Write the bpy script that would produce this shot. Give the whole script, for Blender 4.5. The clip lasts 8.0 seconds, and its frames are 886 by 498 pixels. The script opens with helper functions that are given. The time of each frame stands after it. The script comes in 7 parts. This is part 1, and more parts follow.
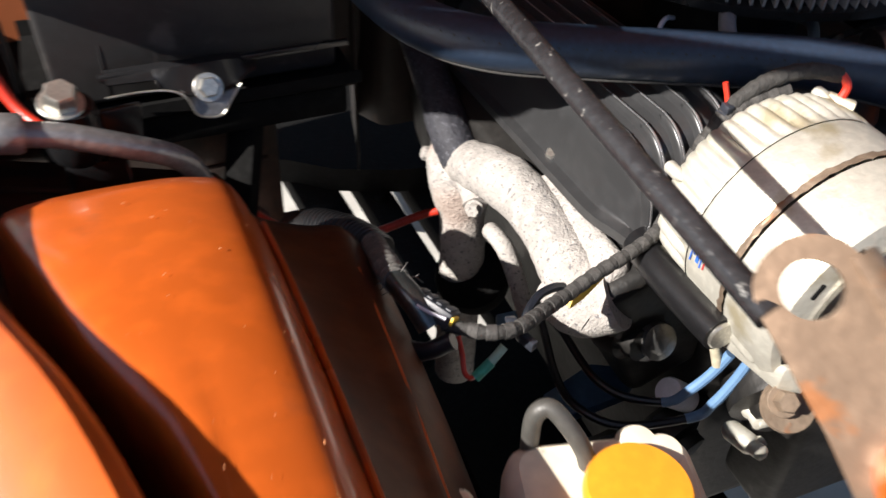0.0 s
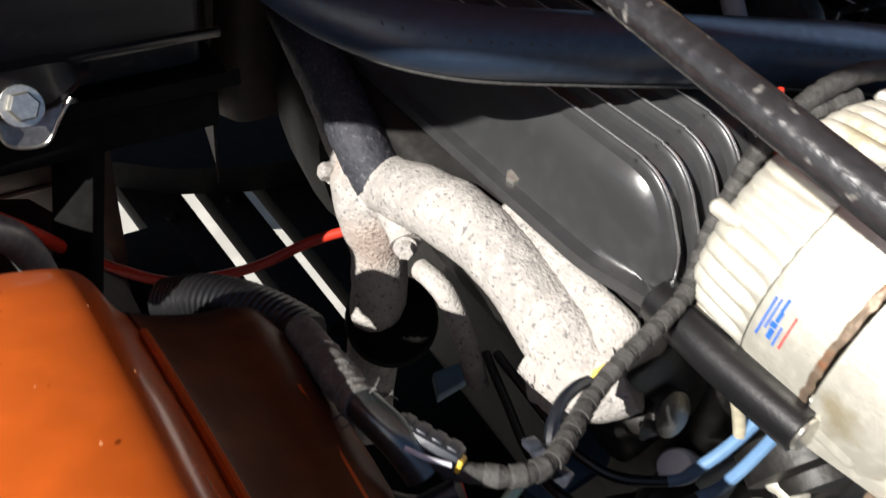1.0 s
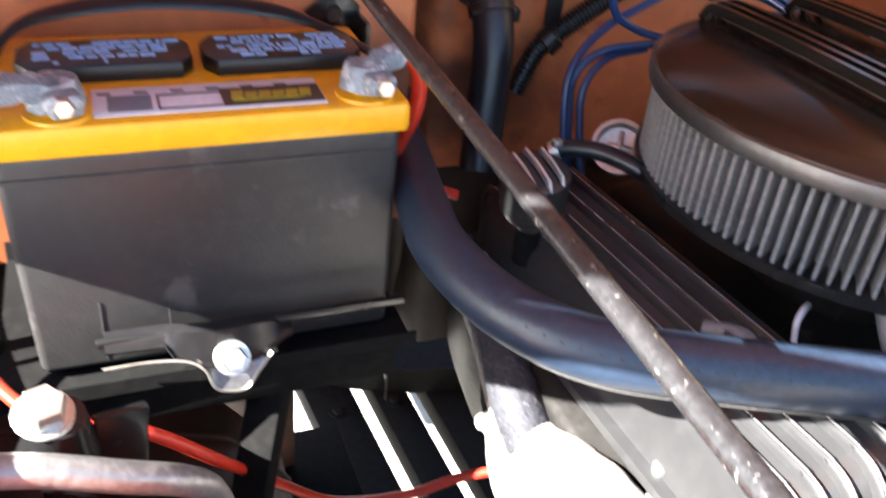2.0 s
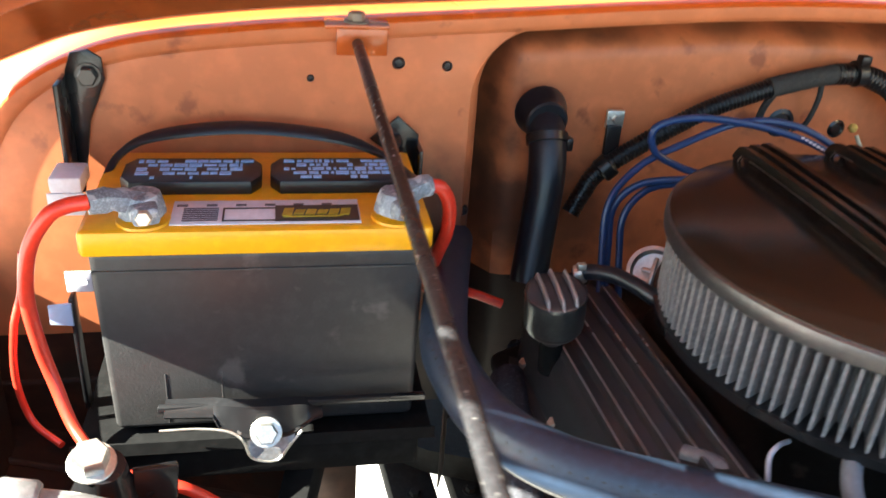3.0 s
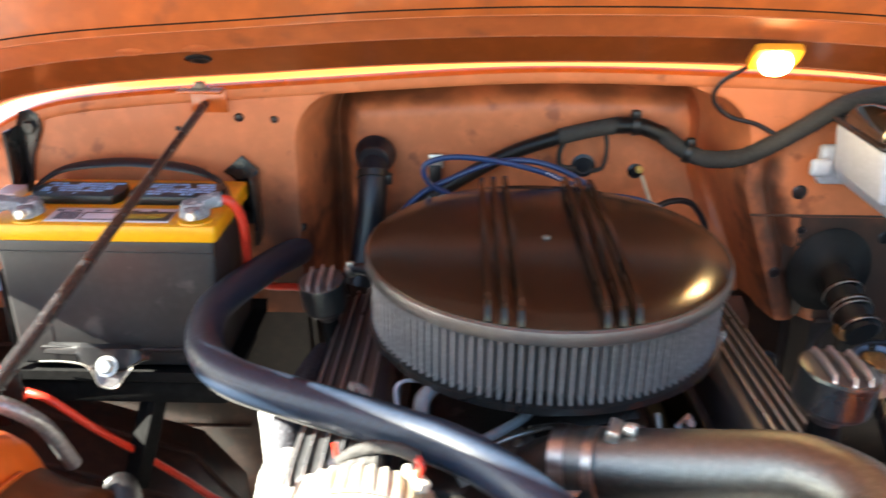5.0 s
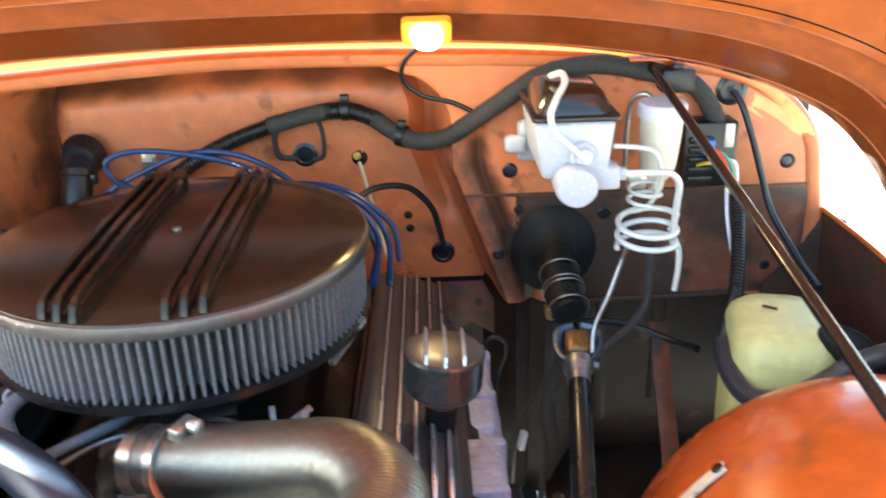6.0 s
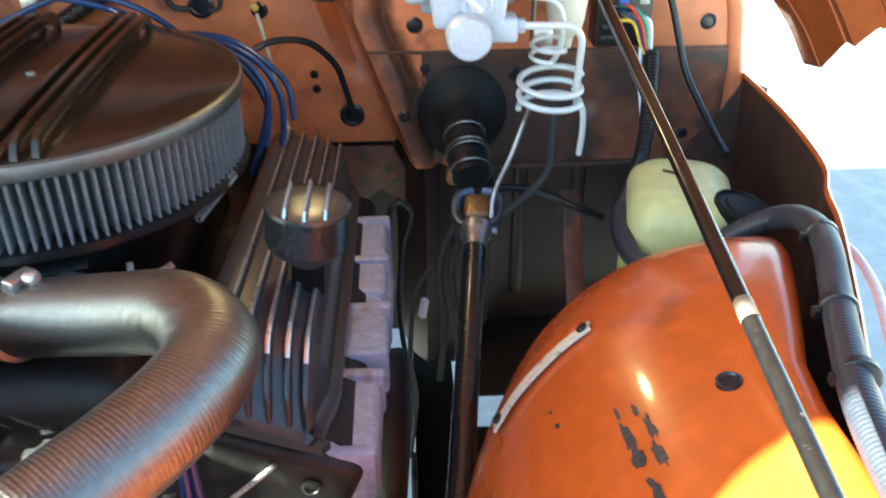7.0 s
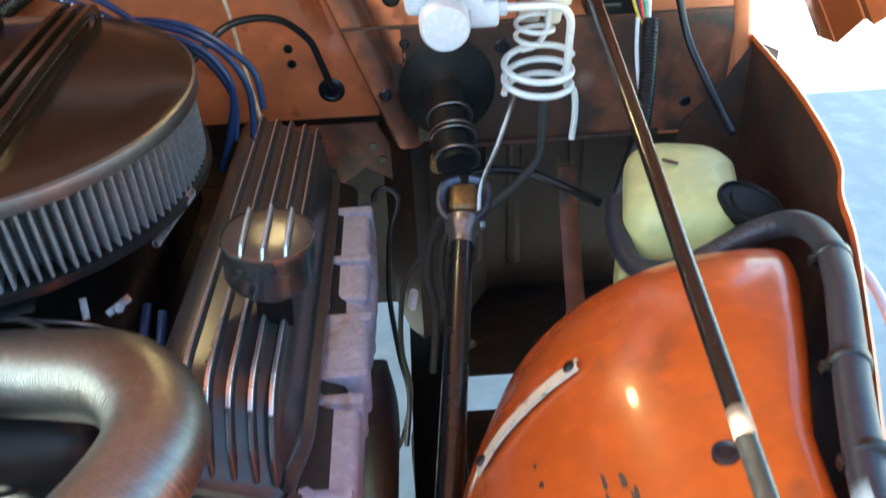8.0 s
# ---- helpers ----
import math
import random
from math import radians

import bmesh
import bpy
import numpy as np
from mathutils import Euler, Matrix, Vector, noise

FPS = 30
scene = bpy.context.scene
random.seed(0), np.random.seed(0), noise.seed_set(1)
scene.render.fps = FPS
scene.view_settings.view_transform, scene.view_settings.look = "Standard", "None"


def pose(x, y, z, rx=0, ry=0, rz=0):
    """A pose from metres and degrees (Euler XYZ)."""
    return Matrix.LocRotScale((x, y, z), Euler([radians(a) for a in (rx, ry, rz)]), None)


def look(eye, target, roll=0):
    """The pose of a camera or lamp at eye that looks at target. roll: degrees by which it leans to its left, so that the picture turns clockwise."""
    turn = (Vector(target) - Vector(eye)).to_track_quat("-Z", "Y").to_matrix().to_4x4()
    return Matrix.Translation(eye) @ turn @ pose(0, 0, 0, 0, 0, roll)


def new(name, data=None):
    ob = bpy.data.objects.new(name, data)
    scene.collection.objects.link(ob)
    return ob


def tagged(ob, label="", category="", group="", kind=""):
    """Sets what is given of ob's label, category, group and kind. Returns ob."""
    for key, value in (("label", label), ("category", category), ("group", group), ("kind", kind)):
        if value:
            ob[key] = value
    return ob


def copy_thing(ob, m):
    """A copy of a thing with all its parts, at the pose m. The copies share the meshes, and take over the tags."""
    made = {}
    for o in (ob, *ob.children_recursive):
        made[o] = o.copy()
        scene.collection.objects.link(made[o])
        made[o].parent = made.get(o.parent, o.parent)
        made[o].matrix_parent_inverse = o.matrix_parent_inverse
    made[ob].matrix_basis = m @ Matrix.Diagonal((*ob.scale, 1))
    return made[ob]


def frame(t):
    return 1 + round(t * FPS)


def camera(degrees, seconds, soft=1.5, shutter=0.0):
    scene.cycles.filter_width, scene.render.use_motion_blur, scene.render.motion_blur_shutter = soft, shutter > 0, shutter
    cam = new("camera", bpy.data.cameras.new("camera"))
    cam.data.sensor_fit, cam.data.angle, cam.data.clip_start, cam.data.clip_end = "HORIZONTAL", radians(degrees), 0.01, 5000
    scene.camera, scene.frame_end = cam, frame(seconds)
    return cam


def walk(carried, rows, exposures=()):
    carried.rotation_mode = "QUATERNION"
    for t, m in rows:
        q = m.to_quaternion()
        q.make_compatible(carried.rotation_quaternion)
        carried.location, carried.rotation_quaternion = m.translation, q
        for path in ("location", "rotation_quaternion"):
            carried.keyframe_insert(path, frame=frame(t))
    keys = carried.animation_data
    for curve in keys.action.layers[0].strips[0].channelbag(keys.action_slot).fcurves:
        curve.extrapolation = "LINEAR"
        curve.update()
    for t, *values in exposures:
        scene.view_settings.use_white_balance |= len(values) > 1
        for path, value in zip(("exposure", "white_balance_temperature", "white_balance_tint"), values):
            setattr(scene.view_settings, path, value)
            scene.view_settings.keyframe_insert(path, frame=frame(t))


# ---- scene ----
cam = camera(55.1, 8.0, shutter=0.5)
PATH = [
    (0, (-0.552, -0.622, 1.244), (0.042, 0.756, -0.078), 2.5),
    (0.5, (-0.553, -0.498, 1.187), (0.261, 0.724, -0.172), 5.7),
    (1, (-0.544, -0.432, 1.168), (0.389, 0.704, -0.188), 9.3),
    (1.5, (-0.540, -0.409, 1.206), (0.339, 0.895, -0.029), 8.5),
    (2, (-0.546, -0.427, 1.250), (0.132, 1.117, 0.176), 5.7),
    (2.2, (-0.542, -0.430, 1.262), (0.080, 1.163, 0.225), 5.1),
    (3.3, (-0.406, -0.560, 1.335), (-0.167, 1.214, 0.444), 4.1),
    (3.5, (-0.349, -0.596, 1.346), (-0.189, 1.198, 0.478), 4.0),
    (4, (-0.241, -0.698, 1.372), (-0.280, 1.112, 0.523), 2.8),
    (4.2, (-0.214, -0.743, 1.380), (-0.294, 1.073, 0.546), 2.4),
    (5.3, (0.012, -0.806, 1.382), (0.002, 1.038, 0.606), -0.6),
    (5.5, (0.100, -0.787, 1.380), (0.112, 1.062, 0.617), -1.0),
    (6, (0.247, -0.776, 1.349), (0.275, 1.062, 0.559), -1.9),
    (6.5, (0.293, -0.792, 1.338), (0.339, 1.002, 0.455), -0.3),
    (7, (0.336, -0.754, 1.304), (0.416, 0.960, 0.276), -0.2),
    (7.5, (0.356, -0.710, 1.308), (0.420, 0.913, 0.142), -2.0),
    (8, (0.372, -0.658, 1.344), (0.410, 0.946, 0.150), -2.8),
]
walk(cam, [(t, look(eye, target, roll)) for t, eye, target, roll in PATH],
     exposures=[(0, 1.13, 6400, 12), (1.2, 1.0, 6250, 9), (1.6, 1.38, 6250, 8), (1.8, 2.25, 6250, 8), (2.0, 3.62, 6300, 10), (2.2, 3.68, 6300, 6), (3.3, 3.42, 6500, 1), (4.2, 3.44, 6500, 0), (5.3, 3.67, 6600, 4), (6.0, 3.99, 6400, -2), (6.5, 4.09, 6200, -7), (7.2, 3.66, 5800, -8), (8, 3.85, 5800, -8)])

# ---- light ----
SUN_WAY = Vector((1.0, 0.13, -0.72)).normalized()
world = bpy.data.worlds.new("sky")
scene.world = world
world.use_nodes = True
sky = world.node_tree.nodes.new("ShaderNodeTexSky")
sky.sky_type = "NISHITA"
sky.sun_disc = False
sky.sun_elevation = math.asin(-SUN_WAY.z)
sky.sun_rotation = math.atan2(-SUN_WAY.x, -SUN_WAY.y)
world.node_tree.nodes["Background"].inputs["Strength"].default_value = 0.055
world.node_tree.links.new(sky.outputs[0], world.node_tree.nodes["Background"].inputs["Color"])
sun = new("sun", bpy.data.lights.new("sun", "SUN"))
sun.data.energy, sun.data.angle, sun.data.color = 5.0, radians(0.5), (1.0, 0.94, 0.85)
sun.matrix_world = look(-SUN_WAY * 6, (0, 0, 0))

# ---- building blocks ----
def mat(name, color, rough=0.5, metal=0.0, vary=0.25, scale=30.0, bump=0.0, bump_scale=None, coat=0.0, second=None, amount=0.0, patch=8.0,
        glass=0.0, spec=0.5, rough_vary=0.15):
    """A surface with fine grain, a coarse mottling and, with second, patches of another colour (dirt, rust, wear)."""
    m = bpy.data.materials.new(name)
    m.use_nodes = True
    nt = m.node_tree
    bs = nt.nodes["Principled BSDF"]
    co = nt.nodes.new("ShaderNodeTexCoord")

    def noise_node(s, detail=4.0):
        n = nt.nodes.new("ShaderNodeTexNoise")
        n.inputs["Scale"].default_value = s
        n.inputs["Detail"].default_value = detail
        nt.links.new(co.outputs["Object"], n.inputs["Vector"])
        return n

    def mix(fac, a, b):
        n = nt.nodes.new("ShaderNodeMix")
        n.data_type = "RGBA"
        for sock, v in ((n.inputs[0], fac), (n.inputs[6], a), (n.inputs[7], b)):
            if isinstance(v, (tuple, float, int)):
                sock.default_value = v
            else:
                nt.links.new(v, sock)
        return n.outputs[2]

    def ramp(src, a, b):
        n = nt.nodes.new("ShaderNodeMapRange")
        n.inputs[1].default_value, n.inputs[2].default_value = a, b
        nt.links.new(src, n.inputs[0])
        return n.outputs[0]

    fine, coarse = noise_node(scale * 6), noise_node(scale * 0.4)
    c = (*color, 1.0)
    dark = (*(v * (1 - vary) for v in color), 1.0)
    light = (*(min(1, v * (1 + vary)) for v in color), 1.0)
    col = mix(ramp(coarse.outputs[0], 0.3, 0.7), dark, c)
    col = mix(ramp(fine.outputs[0], 0.45, 0.8), col, light)
    if second:
        pn = noise_node(patch, 8.0)
        f = ramp(pn.outputs[0], 0.62 - amount * 0.3, 0.70 - amount * 0.25)
        col = mix(f, col, (*second, 1.0))
    nt.links.new(col, bs.inputs["Base Color"])
    rn = nt.nodes.new("ShaderNodeMapRange")
    rn.inputs[3].default_value, rn.inputs[4].default_value = max(0.02, rough - rough_vary), min(1.0, rough + rough_vary)
    nt.links.new(coarse.outputs[0], rn.inputs[0])
    nt.links.new(rn.outputs[0], bs.inputs["Roughness"])
    bs.inputs["Metallic"].default_value = metal
    bs.inputs["Coat Weight"].default_value = coat
    bs.inputs["Coat Roughness"].default_value = 0.08
    bs.inputs["Transmission Weight"].default_value = glass
    bs.inputs["Specular IOR Level"].default_value = spec
    if bump:
        bn = nt.nodes.new("ShaderNodeBump")
        bn.inputs["Strength"].default_value = bump
        bn.inputs["Distance"].default_value = 0.002
        bt = noise_node(bump_scale or scale * 8)
        nt.links.new(bt.outputs[0], bn.inputs["Height"])
        nt.links.new(bn.outputs[0], bs.inputs["Normal"])
    return m


def glow(name, color, strength):
    m = bpy.data.materials.new(name)
    m.use_nodes = True
    bs = m.node_tree.nodes["Principled BSDF"]
    bs.inputs["Base Color"].default_value = (*color, 1)
    bs.inputs["Emission Color"].default_value = (*color, 1)
    bs.inputs["Emission Strength"].default_value = strength
    return m


def world_of(ob):
    return ob.matrix_basis if ob.parent is None else Matrix()


def thing(name, base, label, category, group="", kind=""):
    ob = new(name)
    ob.matrix_basis = Matrix.Translation(base)
    ob.empty_display_size = 0.02
    return tagged(ob, label, category, group, kind)


def part(name, bm, material, parent=None, label="", smooth=True, sharp=35):
    bmesh.ops.recalc_face_normals(bm, faces=bm.faces[:])
    me = bpy.data.meshes.new(name)
    for f in bm.faces:
        f.smooth = smooth
    if smooth:
        lim = radians(sharp)
        for e in bm.edges:
            if len(e.link_faces) == 2 and e.calc_face_angle(0) > lim:
                e.smooth = False
    bm.to_mesh(me)
    bm.free()
    me.materials.append(material)
    ob = new(name, me)
    if parent:
        ob.parent = parent
        ob.matrix_parent_inverse = world_of(parent).inverted()
    if label:
        ob["label"] = label
    return ob


def lone(name, bm, material, label, category, group="", kind="", smooth=True):
    return tagged(part(name, bm, material, None, "", smooth), label, category, group, kind)


def V(*a):
    return Vector(a)


def curve(pts, n=8):
    """Points of a smooth curve through pts."""
    p = [Vector(q) for q in pts]
    p = [p[0] * 2 - p[1], *p, p[-1] * 2 - p[-2]]
    out = []
    for i in range(1, len(p) - 2):
        a, b, c, d = p[i - 1:i + 3]
        for k in range(n):
            t = k / n
            out.append(0.5 * ((2 * b) + (c - a) * t + (2 * a - 5 * b + 4 * c - d) * t * t + (3 * b - a - 3 * c + d) * t ** 3))
    out.append(p[-2])
    return out


def sweep(bm, path, section, caps=True, closed=True):
    """Sweeps a cross-section, a list of (u, v) or a function of the step, along path, without twist."""
    n = len(path)
    tang = [(path[min(i + 1, n - 1)] - path[max(i - 1, 0)]).normalized() for i in range(n)]
    up = V(0, 0, 1) if abs(tang[0].z) < 0.9 else V(0, 1, 0)
    side = tang[0].cross(up).normalized()
    rings = []
    for i in range(n):
        side = (side - tang[i] * side.dot(tang[i])).normalized()
        nor = side.cross(tang[i])
        sec = section(i) if callable(section) else section
        rings.append([bm.verts.new(path[i] + side * u + nor * v) for u, v in sec])
    m = len(rings[0])
    for a, b in zip(rings, rings[1:]):
        for k in range(m if closed else m - 1):
            bm.faces.new((a[k], a[(k + 1) % m], b[(k + 1) % m], b[k]))
    if caps and closed:
        bm.faces.new(rings[0][::-1])
        bm.faces.new(rings[-1])
    return rings


def ring(r, seg=12, ry=None):
    return [(r * math.cos(2 * math.pi * k / seg), (ry or r) * math.sin(2 * math.pi * k / seg)) for k in range(seg)]


def tube(bm, pts, r, seg=12, n=8, smooth=True, wave=0.0, pitch=0.006, uneven=0.0):
    """A hose or wire through pts. wave: depth of its corrugation."""
    path = curve(pts, n) if smooth else [Vector(q) for q in pts]
    if wave:
        total = sum((b - a).length for a, b in zip(path, path[1:]))
        path = even(path, max(4, int(total / pitch * 4)))
        sweep(bm, path, lambda i: ring(r - (wave if i % 4 in (2, 3) else 0), seg))
    elif uneven:
        rnd = random.Random(7)
        sweep(bm, path, lambda i: ring(r * (1 + rnd.uniform(-uneven, uneven)), seg))
    else:
        sweep(bm, path, ring(r, seg))
    return bm


def even(path, n):
    d = [0.0]
    for a, b in zip(path, path[1:]):
        d.append(d[-1] + (b - a).length)
    out, j = [], 0
    for i in range(n + 1):
        s = d[-1] * i / n
        while j < len(d) - 2 and d[j + 1] < s:
            j += 1
        f = (s - d[j]) / max(1e-9, d[j + 1] - d[j])
        out.append(path[j].lerp(path[j + 1], f))
    return out


def axes(at, up=(0, 0, 1), turn=0.0):
    """A frame at `at` whose z points along up."""
    q = Vector(up).normalized().to_track_quat("Z", "Y").to_matrix().to_4x4()
    return Matrix.Translation(at) @ q @ Matrix.Rotation(radians(turn), 4, "Z")


def box(bm, m, size, bevel=0.002, seg=2):
    """A box with rounded edges, centred on the frame m."""
    if not isinstance(m, Matrix):
        m = Matrix.Translation(m)
    t = bmesh.new()
    bmesh.ops.create_cube(t, size=1.0, matrix=Matrix.Diagonal((*size, 1)))
    if bevel:
        bmesh.ops.bevel(t, geom=t.edges[:], offset=min(bevel, min(size) * 0.45), segments=seg, profile=0.5, affect="EDGES")
    join(bm, t, m)
    return bm


def join(bm, t, m=Matrix()):
    idx = {v: bm.verts.new(m @ v.co) for v in t.verts}
    for f in t.faces:
        bm.faces.new([idx[v] for v in f.verts])
    t.free()


def lathe(bm, m, profile, seg=24, caps=True):
    """Turns (radius, height) pairs round the z axis of the frame m."""
    rings = [[bm.verts.new(m @ V(r * math.cos(2 * math.pi * k / seg), r * math.sin(2 * math.pi * k / seg), h)) for k in range(seg)] for r, h in profile]
    for a, b in zip(rings, rings[1:]):
        for k in range(seg):
            bm.faces.new((a[k], a[(k + 1) % seg], b[(k + 1) % seg], b[k]))
    if caps:
        bm.faces.new(rings[0][::-1])
        bm.faces.new(rings[-1])
    return bm


def disc(bm, m, r, h, seg=20, bevel=0.001):
    return lathe(bm, m, [(r - bevel, 0), (r, bevel), (r, h - bevel), (r - bevel, h)], seg)


def hexbolt(bm, m, r, h, washer=0.0):
    """A bolt head along the z axis of m, with a chamfer and, if given, a washer."""
    if washer:
        disc(bm, m, washer, 0.0016, 20, 0.0004)
        m = m @ Matrix.Translation((0, 0, 0.0016))
    lathe(bm, m, [(r, 0), (r, h * 0.8), (r * 0.86, h)], 6)
    return bm


def prism(bm, outline, m, h, bevel=0.0015):
    """A plate of thickness h from an outline in the xy plane of the frame m."""
    t = bmesh.new()
    f = t.faces.new([t.verts.new((x, y, 0)) for x, y in outline])
    r = bmesh.ops.extrude_face_region(t, geom=[f])
    for v in r["geom"]:
        if isinstance(v, bmesh.types.BMVert):
            v.co.z += h
    bmesh.ops.recalc_face_normals(t, faces=t.faces[:])
    if bevel:
        es = [e for e in t.edges if abs(e.verts[0].co.z - e.verts[1].co.z) < 1e-7]
        bmesh.ops.bevel(t, geom=es, offset=bevel, segments=2, profile=0.5, affect="EDGES")
    join(bm, t, m)
    return bm


def rounded(w, d, r, n=5):
    out = []
    for cx, cy, a0 in ((w / 2 - r, d / 2 - r, 0), (-w / 2 + r, d / 2 - r, 90), (-w / 2 + r, -d / 2 + r, 180), (w / 2 - r, -d / 2 + r, 270)):
        for k in range(n + 1):
            a = radians(a0 + 90 * k / n)
            out.append((cx + r * math.cos(a), cy + r * math.sin(a)))
    return out


def grid(bm, rows):
    """A sheet through rows of points."""
    vs = [[bm.verts.new(p) for p in r] for r in rows]
    for a, b in zip(vs, vs[1:]):
        for k in range(len(a) - 1):
            bm.faces.new((a[k], a[k + 1], b[k + 1], b[k]))
    return vs


def thicken(bm, t):
    bmesh.ops.recalc_face_normals(bm, faces=bm.faces[:])
    bmesh.ops.solidify(bm, geom=bm.faces[:], thickness=t)
    return bm


def smoothstep(a, b, x):
    t = min(1, max(0, (x - a) / (b - a)))
    return t * t * (3 - 2 * t)


def interp(x, pairs):
    if x <= pairs[0][0]:
        return pairs[0][1]
    for (a, va), (b, vb) in zip(pairs, pairs[1:]):
        if x <= b:
            return va + (vb - va) * (x - a) / (b - a)
    return pairs[-1][1]


def B():
    return bmesh.new()

def stain_shade(m, spots, color, strength):
    """Grime, rust tints and painted shade on a panel: ragged spots of given centre and radius, in metres."""
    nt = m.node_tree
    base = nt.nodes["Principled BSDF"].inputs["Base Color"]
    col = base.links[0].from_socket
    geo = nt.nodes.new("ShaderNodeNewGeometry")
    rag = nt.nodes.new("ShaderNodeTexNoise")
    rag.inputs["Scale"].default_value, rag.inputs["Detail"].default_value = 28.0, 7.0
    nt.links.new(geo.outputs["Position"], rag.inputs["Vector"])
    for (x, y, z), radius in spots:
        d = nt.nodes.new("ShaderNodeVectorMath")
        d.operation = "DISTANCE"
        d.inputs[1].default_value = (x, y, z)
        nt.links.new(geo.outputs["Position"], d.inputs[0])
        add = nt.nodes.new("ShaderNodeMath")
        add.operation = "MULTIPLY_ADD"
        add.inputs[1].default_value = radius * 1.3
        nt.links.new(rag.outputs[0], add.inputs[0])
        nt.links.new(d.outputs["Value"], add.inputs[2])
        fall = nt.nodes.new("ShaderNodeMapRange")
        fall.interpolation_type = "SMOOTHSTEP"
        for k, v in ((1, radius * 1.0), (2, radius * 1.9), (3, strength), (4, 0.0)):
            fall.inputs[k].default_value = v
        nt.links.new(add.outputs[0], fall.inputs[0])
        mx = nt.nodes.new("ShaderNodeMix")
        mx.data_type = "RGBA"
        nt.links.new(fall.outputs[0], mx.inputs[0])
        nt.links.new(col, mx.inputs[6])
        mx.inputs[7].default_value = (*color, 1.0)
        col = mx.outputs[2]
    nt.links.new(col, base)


# ---- materials ----
PAINT = mat("orange_paint", (0.52, 0.100, 0.012), 0.30, 0.0, 0.16, 9, 0.04, 60, coat=0.4, second=(0.33, 0.075, 0.02), amount=0.05, patch=14)
FIREWALL = mat("orange_overspray_paint", (0.555, 0.168, 0.063), 0.5, 0.0, 0.18, 7, 0.08, 90, coat=0.1, second=(0.30, 0.085, 0.035), amount=0.0, patch=26)
GRIMY = mat("grimy_brown_paint", (0.066, 0.028, 0.017), 0.6, 0.0, 0.4, 8, 0.2, 70, second=(0.035, 0.022, 0.016), amount=0.3, patch=22)
BLACK_PAINT = mat("satin_black_paint", (0.010, 0.010, 0.011), 0.28, 0.0, 0.3, 20, 0.05, 300, coat=0.15)
RUBBER = mat("black_rubber", (0.009, 0.011, 0.016), 0.34, 0.0, 0.3, 30, 0.1, 250)
PLASTIC = mat("black_plastic", (0.008, 0.008, 0.009), 0.36, 0.0, 0.2, 40, 0.08, 400)
CASE = mat("battery_case_plastic", (0.034, 0.033, 0.033), 0.42, 0.0, 0.2, 20, 0.12, 500, second=(0.08, 0.075, 0.07), amount=0.02, patch=25)
YELLOW = mat("yellow_battery_cover", (0.88, 0.42, 0.010), 0.35, 0.0, 0.1, 15, 0.04, 400)
LEAD = mat("corroded_lead", (0.24, 0.28, 0.33), 0.6, 0.3, 0.4, 90, 0.5, 300, second=(0.45, 0.5, 0.55), amount=0.3, patch=120)
RED = mat("red_cable", (0.62, 0.04, 0.02), 0.35, 0.0, 0.15, 30, 0.05)
LID = mat("bronze_black_anodised", (0.040, 0.033, 0.025), 0.18, 0.6, 0.12, 8, 0.03, 500, rough_vary=0.05)
PLEAT = mat("grey_filter_pleats", (0.175, 0.166, 0.170), 0.75, 0.0, 0.35, 40, 0.4, 500)
CAST = mat("cast_iron_grey", (0.40, 0.375, 0.35), 0.75, 0.05, 0.28, 18, 0.9, 420, second=(0.15, 0.145, 0.15), amount=0.13, patch=300)
stain_shade(CAST, (((-0.284, 0.005, 0.79), 0.030), ((-0.297, -0.05, 0.735), 0.030)), (0.40, 0.25, 0.18), 0.4)
SILVERPAINT = mat("silver_grey_manifold_paint", (0.40, 0.405, 0.50), 0.55, 0.1, 0.25, 25, 0.4, 200, second=(0.3, 0.24, 0.22), amount=0.1, patch=30)
ALU = mat("cast_aluminium", (0.66, 0.64, 0.56), 0.5, 0.55, 0.15, 20, 0.25, 250, second=(0.45, 0.40, 0.28), amount=0.15, patch=20)
STEEL = mat("bare_steel", (0.42, 0.41, 0.39), 0.34, 1.0, 0.2, 40, 0.05)
ZINC = mat("zinc_plated_bolt", (0.68, 0.66, 0.6), 0.35, 0.9, 0.2, 60, 0.1)
RODM = mat("worn_black_rod", (0.030, 0.030, 0.033), 0.28, 0.2, 0.35, 40, 0.3, 250, second=(0.30, 0.29, 0.27), amount=-0.1, patch=190)
RUST = mat("rusty_brown_steel", (0.24, 0.18, 0.13), 0.5, 0.4, 0.35, 22, 0.4, 160, second=(0.30, 0.13, 0.06), amount=0.08, patch=40)
WHITEP = mat("translucent_white_plastic", (0.74, 0.68, 0.55), 0.4, 0.0, 0.12, 12, 0.04)
ORANGECAP = mat("orange_plastic_cap", (0.75, 0.30, 0.02), 0.4, 0.0, 0.1, 20)
BOTTLE = mat("yellowed_washer_bottle", (0.66, 0.68, 0.28), 0.4, 0.0, 0.15, 10, 0.1, 40)
GREYCAST = mat("grey_white_cast_cylinder", (0.50, 0.53, 0.60), 0.5, 0.1, 0.12, 30, 0.3, 250)
LINE = mat("white_brake_line", (0.72, 0.72, 0.70), 0.35, 0.2, 0.1, 40)
BLUEW = mat("blue_wire", (0.012, 0.034, 0.115), 0.35, 0.0, 0.1, 30)
SLATEP = mat("slate_grey_plastic", (0.030, 0.034, 0.045), 0.4, 0.0, 0.2, 40, 0.1, 300)
PALEBLUE = mat("pale_blue_wire", (0.12, 0.22, 0.38), 0.4, 0.0, 0.1, 30)
